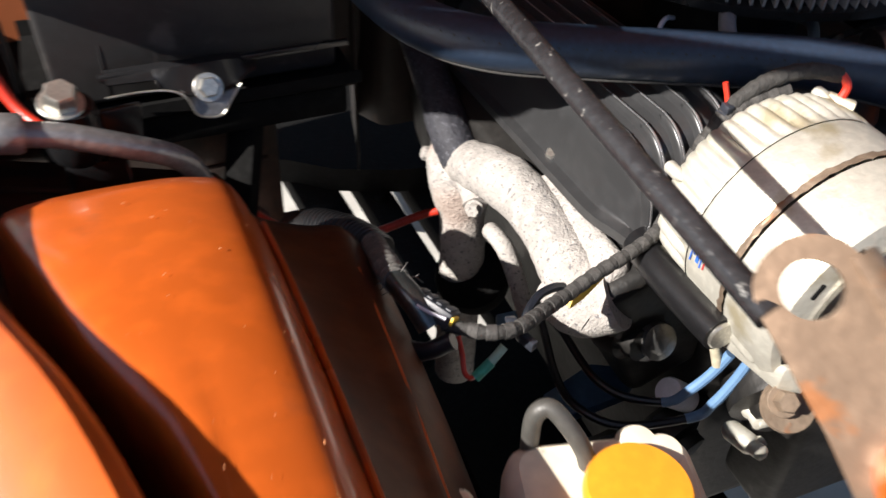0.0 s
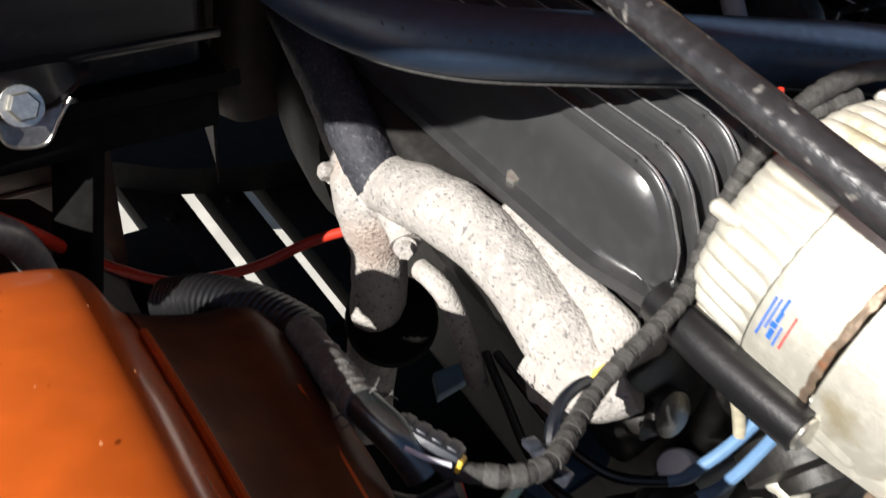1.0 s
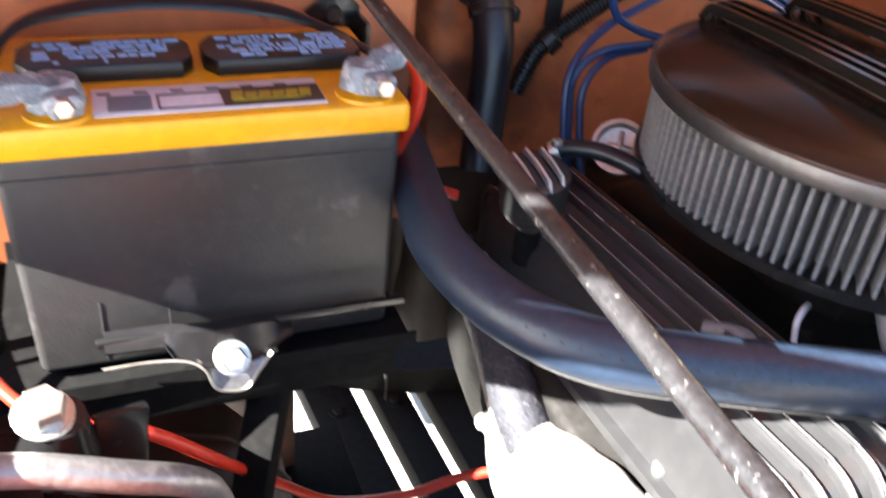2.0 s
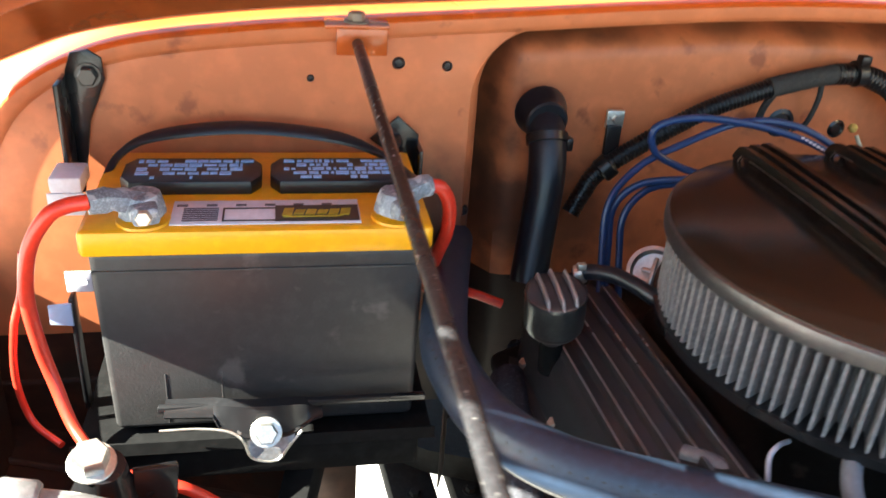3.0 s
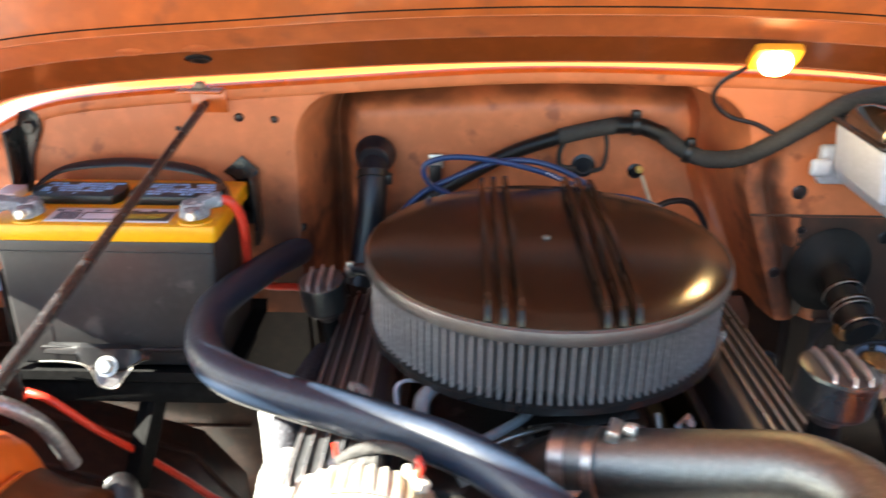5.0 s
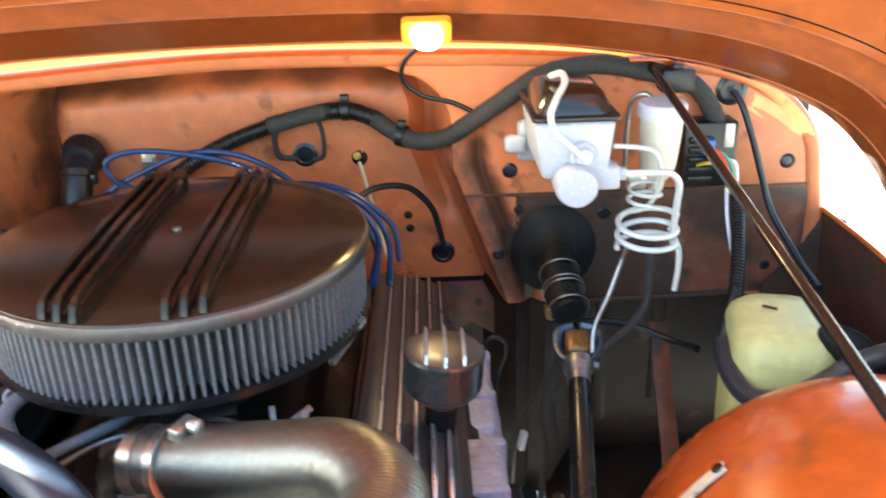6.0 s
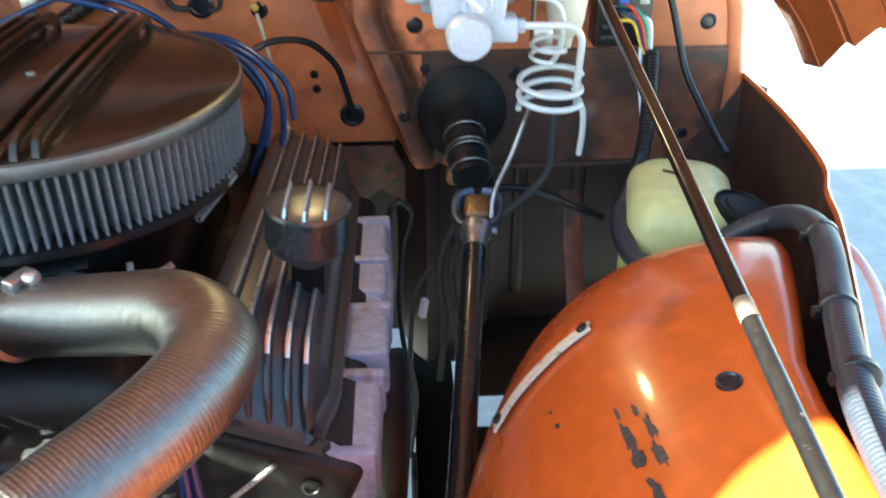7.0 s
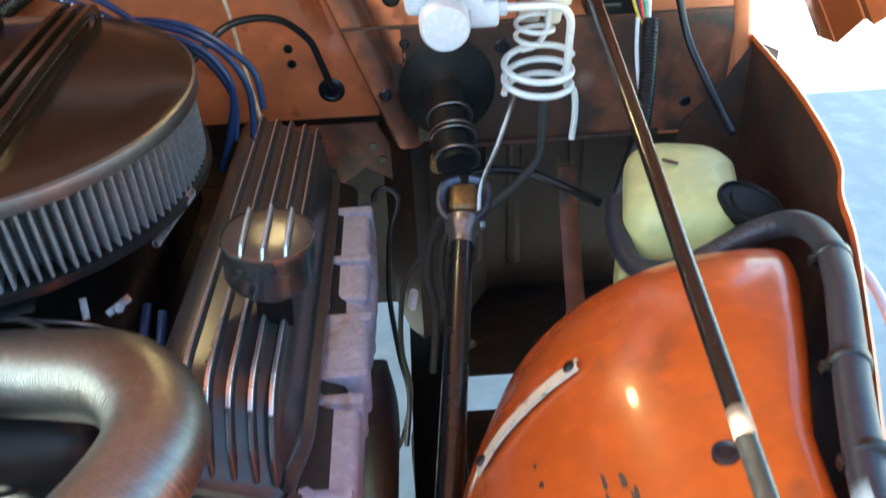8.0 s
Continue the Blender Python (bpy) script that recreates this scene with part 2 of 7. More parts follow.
TAPE = mat("cloth_loom_tape", (0.036, 0.034, 0.032), 0.8, 0.0, 0.4, 60, 0.8, 260)
TAPEGREY = mat("faded_grey_cloth_tape", (0.12, 0.115, 0.108), 0.85, 0.0, 0.4, 60, 0.9, 260)
TAPEDARK = mat("worn_dark_grey_tape", (0.062, 0.059, 0.056), 0.8, 0.0, 0.4, 60, 0.8, 260)
CREAM = mat("cream_wire", (0.46, 0.42, 0.31), 0.5)
PALEGREEN = mat("pale_green_clear_plastic", (0.40, 0.62, 0.52), 0.25, 0.0, 0.1, 40)
GREEN = mat("green_wire", (0.05, 0.35, 0.25), 0.4)
YTAPE = mat("yellow_tape", (0.75, 0.5, 0.05), 0.45)
LABELW = mat("silver_white_label", (0.70, 0.70, 0.78), 0.4, 0.0, 0.1, 30)
LABELB = mat("pale_blue_plastic", (0.42, 0.52, 0.72), 0.4, 0.0, 0.1, 30)
LABELK = mat("black_label", (0.02, 0.02, 0.02), 0.4)
INKB = mat("pale_blue_print", (0.28, 0.50, 0.85), 0.5)
BARGREY = mat("dark_grey_print", (0.12, 0.11, 0.13), 0.5)
GOLD = mat("olive_gold_print", (0.42, 0.31, 0.02), 0.5)
DECALB = mat("blue_decal", (0.03, 0.13, 0.55), 0.4)
DECALR = mat("red_decal", (0.6, 0.03, 0.03), 0.4)
BALLY = mat("faded_yellow_plastic", (0.55, 0.38, 0.10), 0.5, 0.0, 0.2, 60)
STRIP = mat("cream_strip_label", (0.70, 0.64, 0.48), 0.5, 0.0, 0.1, 40, second=(0.3, 0.25, 0.18), amount=0.1, patch=120)
ENGINE = mat("oily_engine_black", (0.012, 0.011, 0.010), 0.5, 0.1, 0.5, 20, 0.4, 90, second=(0.07, 0.06, 0.05), amount=-0.15, patch=25)
BLUEENG = mat("blue_engine_paint", (0.06, 0.13, 0.22), 0.5, 0.1, 0.3, 15, 0.3, 90)
BRACKET = mat("stained_brown_bracket_steel", (0.26, 0.175, 0.115), 0.34, 0.5, 0.35, 16, 0.25, 140, second=(0.36, 0.15, 0.06), amount=0.12, patch=55)
BRASS = mat("dull_brass", (0.28, 0.17, 0.07), 0.45, 0.7, 0.3, 40, 0.2)
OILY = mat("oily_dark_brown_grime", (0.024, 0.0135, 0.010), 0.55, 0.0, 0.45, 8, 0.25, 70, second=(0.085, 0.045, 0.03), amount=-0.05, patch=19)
CONCRETE = mat("sunlit_concrete", (0.45, 0.435, 0.40), 0.9, 0.0, 0.18, 2, 0.4, 60)
LAMP = glow("lit_lamp_glass", (1.0, 0.72, 0.36), 11.0)
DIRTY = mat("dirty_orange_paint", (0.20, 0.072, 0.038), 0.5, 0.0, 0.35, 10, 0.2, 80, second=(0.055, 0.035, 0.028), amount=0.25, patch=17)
CASTSHADE = mat("shade_toned_cast_iron", (0.035, 0.036, 0.045), 0.7, 0.2, 0.4, 30, 0.7, 200, second=(0.085, 0.085, 0.10), amount=0.12, patch=260)

UNDER = mat("matt_near_black", (0.008, 0.008, 0.008), 0.95, 0.0, 0.4, 20, 0.3, 60, spec=0.1)
COVER = mat("satin_black_valve_cover", (0.034, 0.0345, 0.036), 0.31, 0.0, 0.15, 15, 0.03, 300, spec=0.65, rough_vary=0.05)
JACKET = mat("dull_steel_jacket", (0.20, 0.205, 0.195), 0.42, 1.0, 0.2, 30, 0.15, 400)
FINTIP = mat("bright_fin_edge", (0.68, 0.68, 0.70), 0.30, 0.85, 0.1, 30, 0.05)
LEVERS = mat("worn_bright_lever_steel", (0.30, 0.30, 0.30), 0.40, 0.5, 0.3, 30, 0.2, 200)
YOKE = mat("dull_blued_steel", (0.10, 0.12, 0.16), 0.34, 0.8, 0.3, 30, 0.2, 200)
LEVERM = mat("worn_grey_steel", (0.26, 0.255, 0.25), 0.36, 0.8, 0.3, 30, 0.3, 200)
FLANKSHADE = mat("shade_toned_flank_paint", (0.090, 0.027, 0.007), 0.5, 0.0, 0.5, 7, 0.2, 70, second=(0.018, 0.010, 0.007), amount=0.3, patch=9, spec=0.3)
FLECK = mat("pale_dust_fleck", (0.52, 0.20, 0.08), 0.7)
CHIP = mat("chipped_primer_grey", (0.06, 0.055, 0.05), 0.5, 0.1, 0.5, 60, 0.3, 200)
GLASS = mat("dark_windscreen_glass", (0.02, 0.025, 0.028), 0.1, 0.0, 0.1, 3)
# hood band and beads carry lit tones, the lip a shaded one, by colour
HOODLIGHT = mat("light_toned_hood_underside", (0.37, 0.098, 0.030), 0.42, 0.0, 0.22, 7, 0.06, 60, coat=0.15, second=(0.24, 0.07, 0.03), amount=0.05, patch=16)
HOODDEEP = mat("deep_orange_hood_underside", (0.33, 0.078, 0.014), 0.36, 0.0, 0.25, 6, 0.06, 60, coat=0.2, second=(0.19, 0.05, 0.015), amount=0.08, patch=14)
HOODSHADE = mat("shade_toned_hood_lip", (0.20, 0.046, 0.010), 0.20, 0.0, 0.2, 7, 0.05, 50, coat=0.5, second=(0.2, 0.05, 0.015), amount=0.08, patch=12)
RIBGLINT = mat("rib_edge_glint", (0.42, 0.36, 0.32), 0.3, 0.9, 0.3, 40, 0.05)
# darker rod paint that carries the shade over the right rod
RODSHADE = mat("shade_toned_black_rod", (0.008, 0.0075, 0.007), 0.16, 0.0, 0.35, 40, 0.1, 250, second=(0.10, 0.08, 0.06), amount=-0.2, patch=120)
RIMM = mat("brushed_rim_metal", (0.13, 0.13, 0.135), 0.42, 0.85, 0.15, 30, 0.05, 400)
SLEEVE = mat("dull_plated_sleeve", (0.13, 0.15, 0.155), 0.3, 0.9, 0.2, 30, 0.05, 300)
# blue in the base colour stands in for sky sheen on black rubber
HOSERUB = mat("sheen_tinted_hose_rubber", (0.015, 0.027, 0.050), 0.42, 0.0, 0.3, 30, 0.12, 220, spec=0.55)
GREYRUB = mat("grey_rubber_tube", (0.07, 0.068, 0.062), 0.45, 0.0, 0.2, 40, 0.1)
GREYHOSE = mat("grey_vacuum_hose_rubber", (0.16, 0.18, 0.20), 0.5, 0.0, 0.2, 40, 0.1)
DULLRUB = mat("dull_black_rubber", (0.007, 0.007, 0.007), 0.62, 0.0, 0.3, 30, 0.15, 200, spec=0.3)


stain_shade(FIREWALL, (((0.575, 0.246, 0.875), 0.11), ((0.405, 0.246, 0.895), 0.075), ((0.63, 0.246, 0.92), 0.06)), (0.085, 0.036, 0.022), 0.78)

# ---- ground ----
bm = B()
grid(bm, [[V(x, y, 0.0) for x in (-300, -6, -2, 2, 6, 300)] for y in (-300, -6, -2, 2, 6, 300)])
lone("ground", bm, CONCRETE, "sunlit pale concrete driveway under the truck", "ground", kind="structure")

# ---- firewall and cowl ----
TOP = [(-0.80, 0.62), (-0.775, 0.80), (-0.76, 0.90), (-0.745, 1.0), (-0.725, 1.045), (-0.70, 1.075), (-0.66, 1.10), (-0.60, 1.12), (-0.50, 1.133), (-0.40, 1.141), (-0.28, 1.150), (0.0, 1.168),
       (0.28, 1.164), (0.42, 1.157), (0.55, 1.148), (0.62, 1.135), (0.67, 1.112), (0.71, 1.080), (0.735, 1.04), (0.745, 0.985), (0.76, 0.90), (0.775, 0.80), (0.80, 0.62)]
FW_Y = 0.245


def recess(z):
    """Where the set-back middle begins and ends at a height."""
    corner = 0.075 - math.sqrt(max(0.0, 0.075 ** 2 - max(0.0, min(0.075, z - 1.070)) ** 2))
    return -0.288 + corner, 0.268 + 0.36 * max(0.0, 1.02 - z) - corner


def fw_depth(x, z):
    """How far the middle of the firewall is set back."""
    left, right = recess(z)
    a = smoothstep(left - 0.016, left + 0.022, x) * (1 - smoothstep(right - 0.012, right + 0.014, x))
    groove = 0.016 * math.exp(-((x - right - 0.044) / 0.010) ** 2) * (1 - smoothstep(1.04, 1.09, z))
    # channel added round the set-back panel so that its rim gathers shade
    channel = 0.045 * max(math.exp(-((x - left - 0.024) / 0.017) ** 2), 0.8 * math.exp(-((x - right + 0.022) / 0.014) ** 2) * smoothstep(0.9, 1.0, z), math.exp(-((z - interp(x, TOP) + 0.034) / 0.016) ** 2))
    return FW_Y + groove + (0.092 + channel) * a * (1 - smoothstep(interp(x, TOP) - 0.026, interp(x, TOP) - 0.006, z))


firewall = thing("firewall", (0, FW_Y, 0.4), "orange painted steel firewall with a set-back middle", "firewall", kind="structure")
bm = B()
xs = [-0.80 + 1.60 * k / 160 for k in range(161)]
rows = []
for j in range(71):
    # columns follow the edges of the set-back panel
    z0 = 0.828 + (1.168 - 0.828) * j / 70
    left, right = recess(z0)
    cols = [-0.80 + (left - 0.018 + 0.80) * k / 50 for k in range(50)] + [left - 0.018 + 0.044 * k / 14 for k in range(15)]
    cols += [left + 0.026 + (right - left - 0.040) * k / 50 for k in range(1, 50)] + [right - 0.014 + 0.08 * k / 24 for k in range(25)] + [right + 0.066 + (0.80 - right - 0.066) * k / 40 for k in range(1, 41)]
    row = []
    for x in cols:
        zt = interp(x, TOP)
        z = min(z0, zt)
        row.append(V(x, fw_depth(x, z), z))
    rows.append(row)
grid(bm, rows)
bmesh.ops.remove_doubles(bm, verts=bm.verts[:], dist=1e-5)
thicken(bm, -0.002)
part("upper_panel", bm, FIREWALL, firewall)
# shade round the rim of the set-back panel, painted as dark spots
stain_shade(FIREWALL, [((recess(z)[0] + 0.022, FW_Y + 0.12, z), 0.05) for z in (0.93, 0.98, 1.03, 1.08)] + [((x, FW_Y + 0.125, 1.122), 0.042) for x in (-0.24, -0.20, -0.16, -0.12, 0.0, 0.1, 0.2)], (0.10, 0.036, 0.018), 0.62)
# darker brown low down beside the battery and below the heater inlet
stain_shade(FIREWALL, [((-0.318, FW_Y, z), 0.06) for z in (0.96, 0.91, 0.86)] + [((x, FW_Y + 0.10, 0.90), 0.085) for x in (-0.24, -0.16)], (0.055, 0.022, 0.014), 0.72)
# dark brown spots down the fold on the driver's side
stain_shade(FIREWALL, [((recess(z)[1] + 0.034, FW_Y + 0.012, z), 0.036) for z in (1.03, 1.0, 0.97, 0.94, 0.91, 0.88, 0.855)], (0.06, 0.026, 0.017), 0.8)
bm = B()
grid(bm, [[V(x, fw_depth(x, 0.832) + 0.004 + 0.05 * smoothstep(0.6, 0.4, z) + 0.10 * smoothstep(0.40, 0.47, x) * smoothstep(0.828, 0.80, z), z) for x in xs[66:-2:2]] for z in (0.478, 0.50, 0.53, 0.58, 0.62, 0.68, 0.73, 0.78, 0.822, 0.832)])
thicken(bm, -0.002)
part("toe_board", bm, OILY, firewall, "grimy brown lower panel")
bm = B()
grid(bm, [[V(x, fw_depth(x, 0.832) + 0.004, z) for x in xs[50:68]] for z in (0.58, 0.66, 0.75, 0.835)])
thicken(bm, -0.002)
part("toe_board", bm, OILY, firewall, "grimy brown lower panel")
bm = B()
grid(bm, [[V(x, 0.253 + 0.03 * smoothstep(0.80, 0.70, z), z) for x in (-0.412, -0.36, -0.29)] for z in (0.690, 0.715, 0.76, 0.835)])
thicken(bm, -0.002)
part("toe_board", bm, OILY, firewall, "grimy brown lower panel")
for x, z0, z1 in ((0.50, 0.56, 0.79), (0.44, 0.60, 0.80), (0.585, 0.60, 0.79)):
    bm = B()
    sweep(bm, [V(x, fw_depth(x, 0.832) + 0.002 + 0.05 * smoothstep(0.6, 0.4, z) + 0.10 * smoothstep(0.40, 0.47, x) * smoothstep(0.828, 0.80, z), z) for z in np.linspace(z1, z0, 12)], ring(0.010, 10, 0.004))
    part("stiffening_rib", bm, OILY, firewall)
# lap seam across the driver's half
bm = B()
box(bm, (0.52, FW_Y - 0.002, 0.983), (0.46, 0.004, 0.003), 0.001)
part("lap_seam", bm, GRIMY, firewall)
bm = B()
tube(bm, [(0.40, FW_Y - 0.003, 0.829), (0.55, FW_Y - 0.004, 0.831), (0.66, FW_Y - 0.003, 0.833)], 0.004, 8, 2)
part("lower_seam", bm, GRIMY, firewall)

# rolled rail along the top of the firewall, and the cowl ledge behind it
path = [V(x, FW_Y, z) for x, z in TOP]
path = even(curve([tuple(p) for p in path], 6), 150)
bm = B()
rows = []
n = len(path)
for i, p in enumerate(path):
    t = (path[min(i + 1, n - 1)] - path[max(i - 1, 0)]).normalized()
    out = V(-t.z, 0, t.x)
    rows.append([p + V(0, dy, 0) + out * do for dy, do in ((0.003, -0.0165), (-0.004, -0.0145), (-0.0065, -0.010), (-0.0070, -0.001), (-0.005, 0.0032), (-0.001, 0.005), (0.02, 0.008), (0.05, 0.013), (0.075, 0.016), (0.14, 0.022), (0.30, 0.030), (0.45, 0.034))])
grid(bm, [r[:4] for r in rows])
part("cowl_rail", bm, FIREWALL, firewall, "flat rail face below the ledge", sharp=60)
bm = B()
grid(bm, [r[3:] for r in rows])
part("cowl_ledge", bm, PAINT, firewall, "sunlit orange cowl ledge", sharp=60)

# holes, dimples, plugs in the firewall
def plug(at, r, material=RUBBER, label="", name="plug"):
    bm = B()
    y = fw_depth(at[0], at[1])
    lathe(bm, axes((at[0], y + 0.001, at[1]), (0, -1, 0)), [(r * 1.05, 0), (r, 0.003), (r * 0.72, 0.005), (r * 0.6, 0.0035), (r * 0.1, 0.004)], 18)
    return part(name, bm, material, firewall, label)


for at, r in (((-0.326, 1.103), 0.005), ((-0.371, 1.105), 0.006), ((-0.45, 1.09), 0.0035), ((-0.30, 0.955), 0.006), ((0.35, 1.015), 0.010), ((0.702, 1.014), 0.010),
              ((0.361, 0.962), 0.006), ((0.472, 0.953), 0.010), ((0.217, 0.925), 0.006), ((0.219, 0.905), 0.006), ((0.69, 0.87), 0.008), ((0.335, 0.90), 0.008)):
    plug(at, r)
plug((0.621, 1.108), 0.020, RUBBER, "black rubber grommet", "grommet")
plug((0.264, 0.867), 0.017, RUBBER, "black rubber grommet", "grommet")
plug((0.082, 1.018), 0.017, RUBBER, "black rubber grommet", "grommet")
plug((0.155, 1.011), 0.011, BLACK_PAINT, "dark open hole", "hole")

rnd = random.Random(21)
for k in range(26):
    # small spots where the paint has flaked
    x = rnd.uniform(-0.66, -0.31) if k < 16 else rnd.uniform(0.30, 0.72)
    z = rnd.uniform(0.97, 1.11)
    r = rnd.uniform(0.0012, 0.0034)
    bm = B()
    bm.faces.new([bm.verts.new((x + r * rnd.uniform(0.5, 1.2) * math.cos(a * 0.6283), FW_Y - 0.0005, z + 0.8 * r * rnd.uniform(0.5, 1.2) * math.sin(a * 0.6283))) for a in range(10)])
    part("paint_chip", bm, CHIP, firewall)

# ---- hood, propped open ----
UP = V(0, -0.737, 0.676)
OUT = V(0, 0.676, 0.737)
HOOD_EDGE = [(-0.754, 0.115, 0.980), (-0.753, 0.15, 0.994), (-0.748, 0.188, 1.026), (-0.737, 0.214, 1.062), (-0.715, 0.227, 1.096), (-0.675, 0.231, 1.117), (-0.63, 0.232, 1.133), (-0.554, 0.232, 1.147), (-0.459, 0.232, 1.157), (-0.332, 0.231, 1.166), (-0.17, 0.231, 1.177), (0, 0.230, 1.183),
             (0.2, 0.229, 1.183), (0.36, 0.226, 1.176), (0.46, 0.220, 1.166), (0.56, 0.207, 1.150), (0.64, 0.185, 1.127), (0.70, 0.15, 1.097), (0.735, 0.115, 1.055), (0.752, 0.085, 1.015)]
HOOD_LENGTH = 1.105


def lift(p, s):
    """The rear corner of the hood is turned up a little."""
    return V(0, 0, 0.024 * max(0.0, 1 - s / 0.25) * smoothstep(0.735, 0.752, -p.x))



hood = thing("hood", (0, 0.19, 1.19), "open orange steel hood with a pressed inner frame", "hood")
edge = even(curve(HOOD_EDGE, 6), 120)
bm = B()
rows = []
for s, o in ((0, 0), (0.0, 0.012), (0.25, 0.05), (0.6, 0.07), (0.9, 0.055), (HOOD_LENGTH, 0.03)):
    k = 1 - 0.06 * s
    rows.append([V(p.x * k, p.y, p.z) + lift(p, s) + UP * s + OUT * (o + 0.004) for p in edge])
grid(bm, rows)
thicken(bm, -0.002)
part("outer_skin", bm, PAINT, hood)
bm = B()
rows = []
lip = ((-0.002, 0.016), (0.0, 0.002), (-0.003, 0.0), (-0.036, 0.007), (-0.042, 0.010), (-0.074, 0.044), (-0.078, 0.046), (-0.084, 0.046), (-0.092, 0.046), (-0.120, 0.070), (-0.128, 0.074), (-0.134, 0.0745), (-0.142, 0.090))
for dy, dz in lip:
    rows.append([p + lift(p, 0.0) + V(0, dy, dz) for p in edge])
for s, o in ((0.23, 0.018), (0.3, 0.028), (0.45, 0.034), (0.6, 0.042), (0.9, 0.03), (HOOD_LENGTH - 0.01, 0.018)):
    k = 1 - 0.06 * s
    rows.append([V(p.x * k, p.y, p.z) + lift(p, s) + UP * s + OUT * o for p in edge])
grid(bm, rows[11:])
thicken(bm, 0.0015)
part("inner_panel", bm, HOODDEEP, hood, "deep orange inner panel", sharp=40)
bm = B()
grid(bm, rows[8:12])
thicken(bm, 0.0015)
part("inner_band", bm, HOODLIGHT, hood, "lighter orange band between two beads, light in its colour", sharp=40)
bm = B()
sweep(bm, [p + lift(p, 0.0) + V(0, -0.1385, 0.0822) for p in edge], ring(0.0016, 6))
part("seam_gap", bm, UNDER, hood, "dark open seam")
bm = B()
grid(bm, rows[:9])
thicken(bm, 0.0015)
part("inner_lip", bm, HOODSHADE, hood, "glossy orange rear lip, shade in its dark colour", sharp=40)
# lighter paint on the beads stands in for their edge highlights
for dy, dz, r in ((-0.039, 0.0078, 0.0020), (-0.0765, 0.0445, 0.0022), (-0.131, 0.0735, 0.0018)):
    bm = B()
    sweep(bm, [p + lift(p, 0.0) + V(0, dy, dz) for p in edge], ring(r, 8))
    part("pressed_bead", bm, HOODLIGHT, hood)
for x in (-0.46, -0.385, -0.01, 0.30, 0.365):
    bm = B()
    p = V(x, 0.135, interp(x, [(q[0], q[2]) for q in HOOD_EDGE]) + 0.052)
    lathe(bm, axes(p, (0, -0.7, -0.7)) @ Matrix.Diagonal((1.9, 0.9, 1, 1)), [(0.0125, -0.003), (0.011, 0.0015), (0.007, 0.0035), (0.002, 0.004)], 18)
    part("pressed_boss", bm, HOODLIGHT, hood)
# holes and hinge bolts in the inner frame
for x in (-0.391, 0.381):
    bm = B()
    p = V(x, 0.166, 1.193 if x < 0 else 1.204)
    lathe(bm, axes(p, (0, -0.73, -0.68)) @ Matrix.Diagonal((1.5, 0.8, 1, 1)), [(0.0105, -0.004), (0.0105, 0.0), (0.008, 0.0008), (0.002, 0.0008)], 16)
    part("drain_hole", bm, BLACK_PAINT, hood, "dark oval hole")

# side flange of the hood
for sgn in (-1,):
    bm = B()
    p = edge[0]
    rows = []
    for s in (0.0, 0.05, 0.15, 0.3, 0.5, 0.75, HOOD_LENGTH):
        k = 1 - 0.06 * s
        q = V(p.x * k, p.y, p.z) + lift(p, s) + UP * s
        rows.append([q + OUT * 0.012, q - OUT * 0.002, q + V(-sgn * 0.02, 0, 0) - OUT * 0.002, q + V(-sgn * 0.024, 0, 0) + OUT * 0.02])
    grid(bm, rows)
    part("side_flange", bm, PAINT, hood)

# lamp on the hood
bm = B()
lm = axes((0.251, 0.137, 1.212), -OUT)
lamp = thing("underhood_lamp", (0.251, 0.137, 1.212), "lit square underhood lamp on the open hood", "lamp")
prism(bm, rounded(0.052, 0.04, 0.006), lm, 0.009)
part("housing", bm, ORANGECAP, lamp, "amber square housing")
bm = B()
lathe(bm, lm @ Matrix.Translation((0, 0, 0.012)), [(0.0165, -0.004), (0.0165, 0.003), (0.0135, 0.009), (0.008, 0.0125), (0.003, 0.0135)], 20)
part("lens", bm, LAMP, lamp, "glowing round lens")

# ---- fenders and wheel houses ----
RAIL = [(0.757, 0.25, 0.947), (0.745, 0.09, 0.957), (0.719, -0.058, 0.968), (0.694, -0.121, 0.972), (0.675, -0.186, 0.976), (0.628, -0.31, 0.984), (0.602, -0.375, 0.988), (0.582, -0.44, 0.993), (0.567, -0.52, 0.997), (0.558, -0.62, 1.0), (0.552, -0.75, 1.0), (0.55, -0.85, 1.0)]


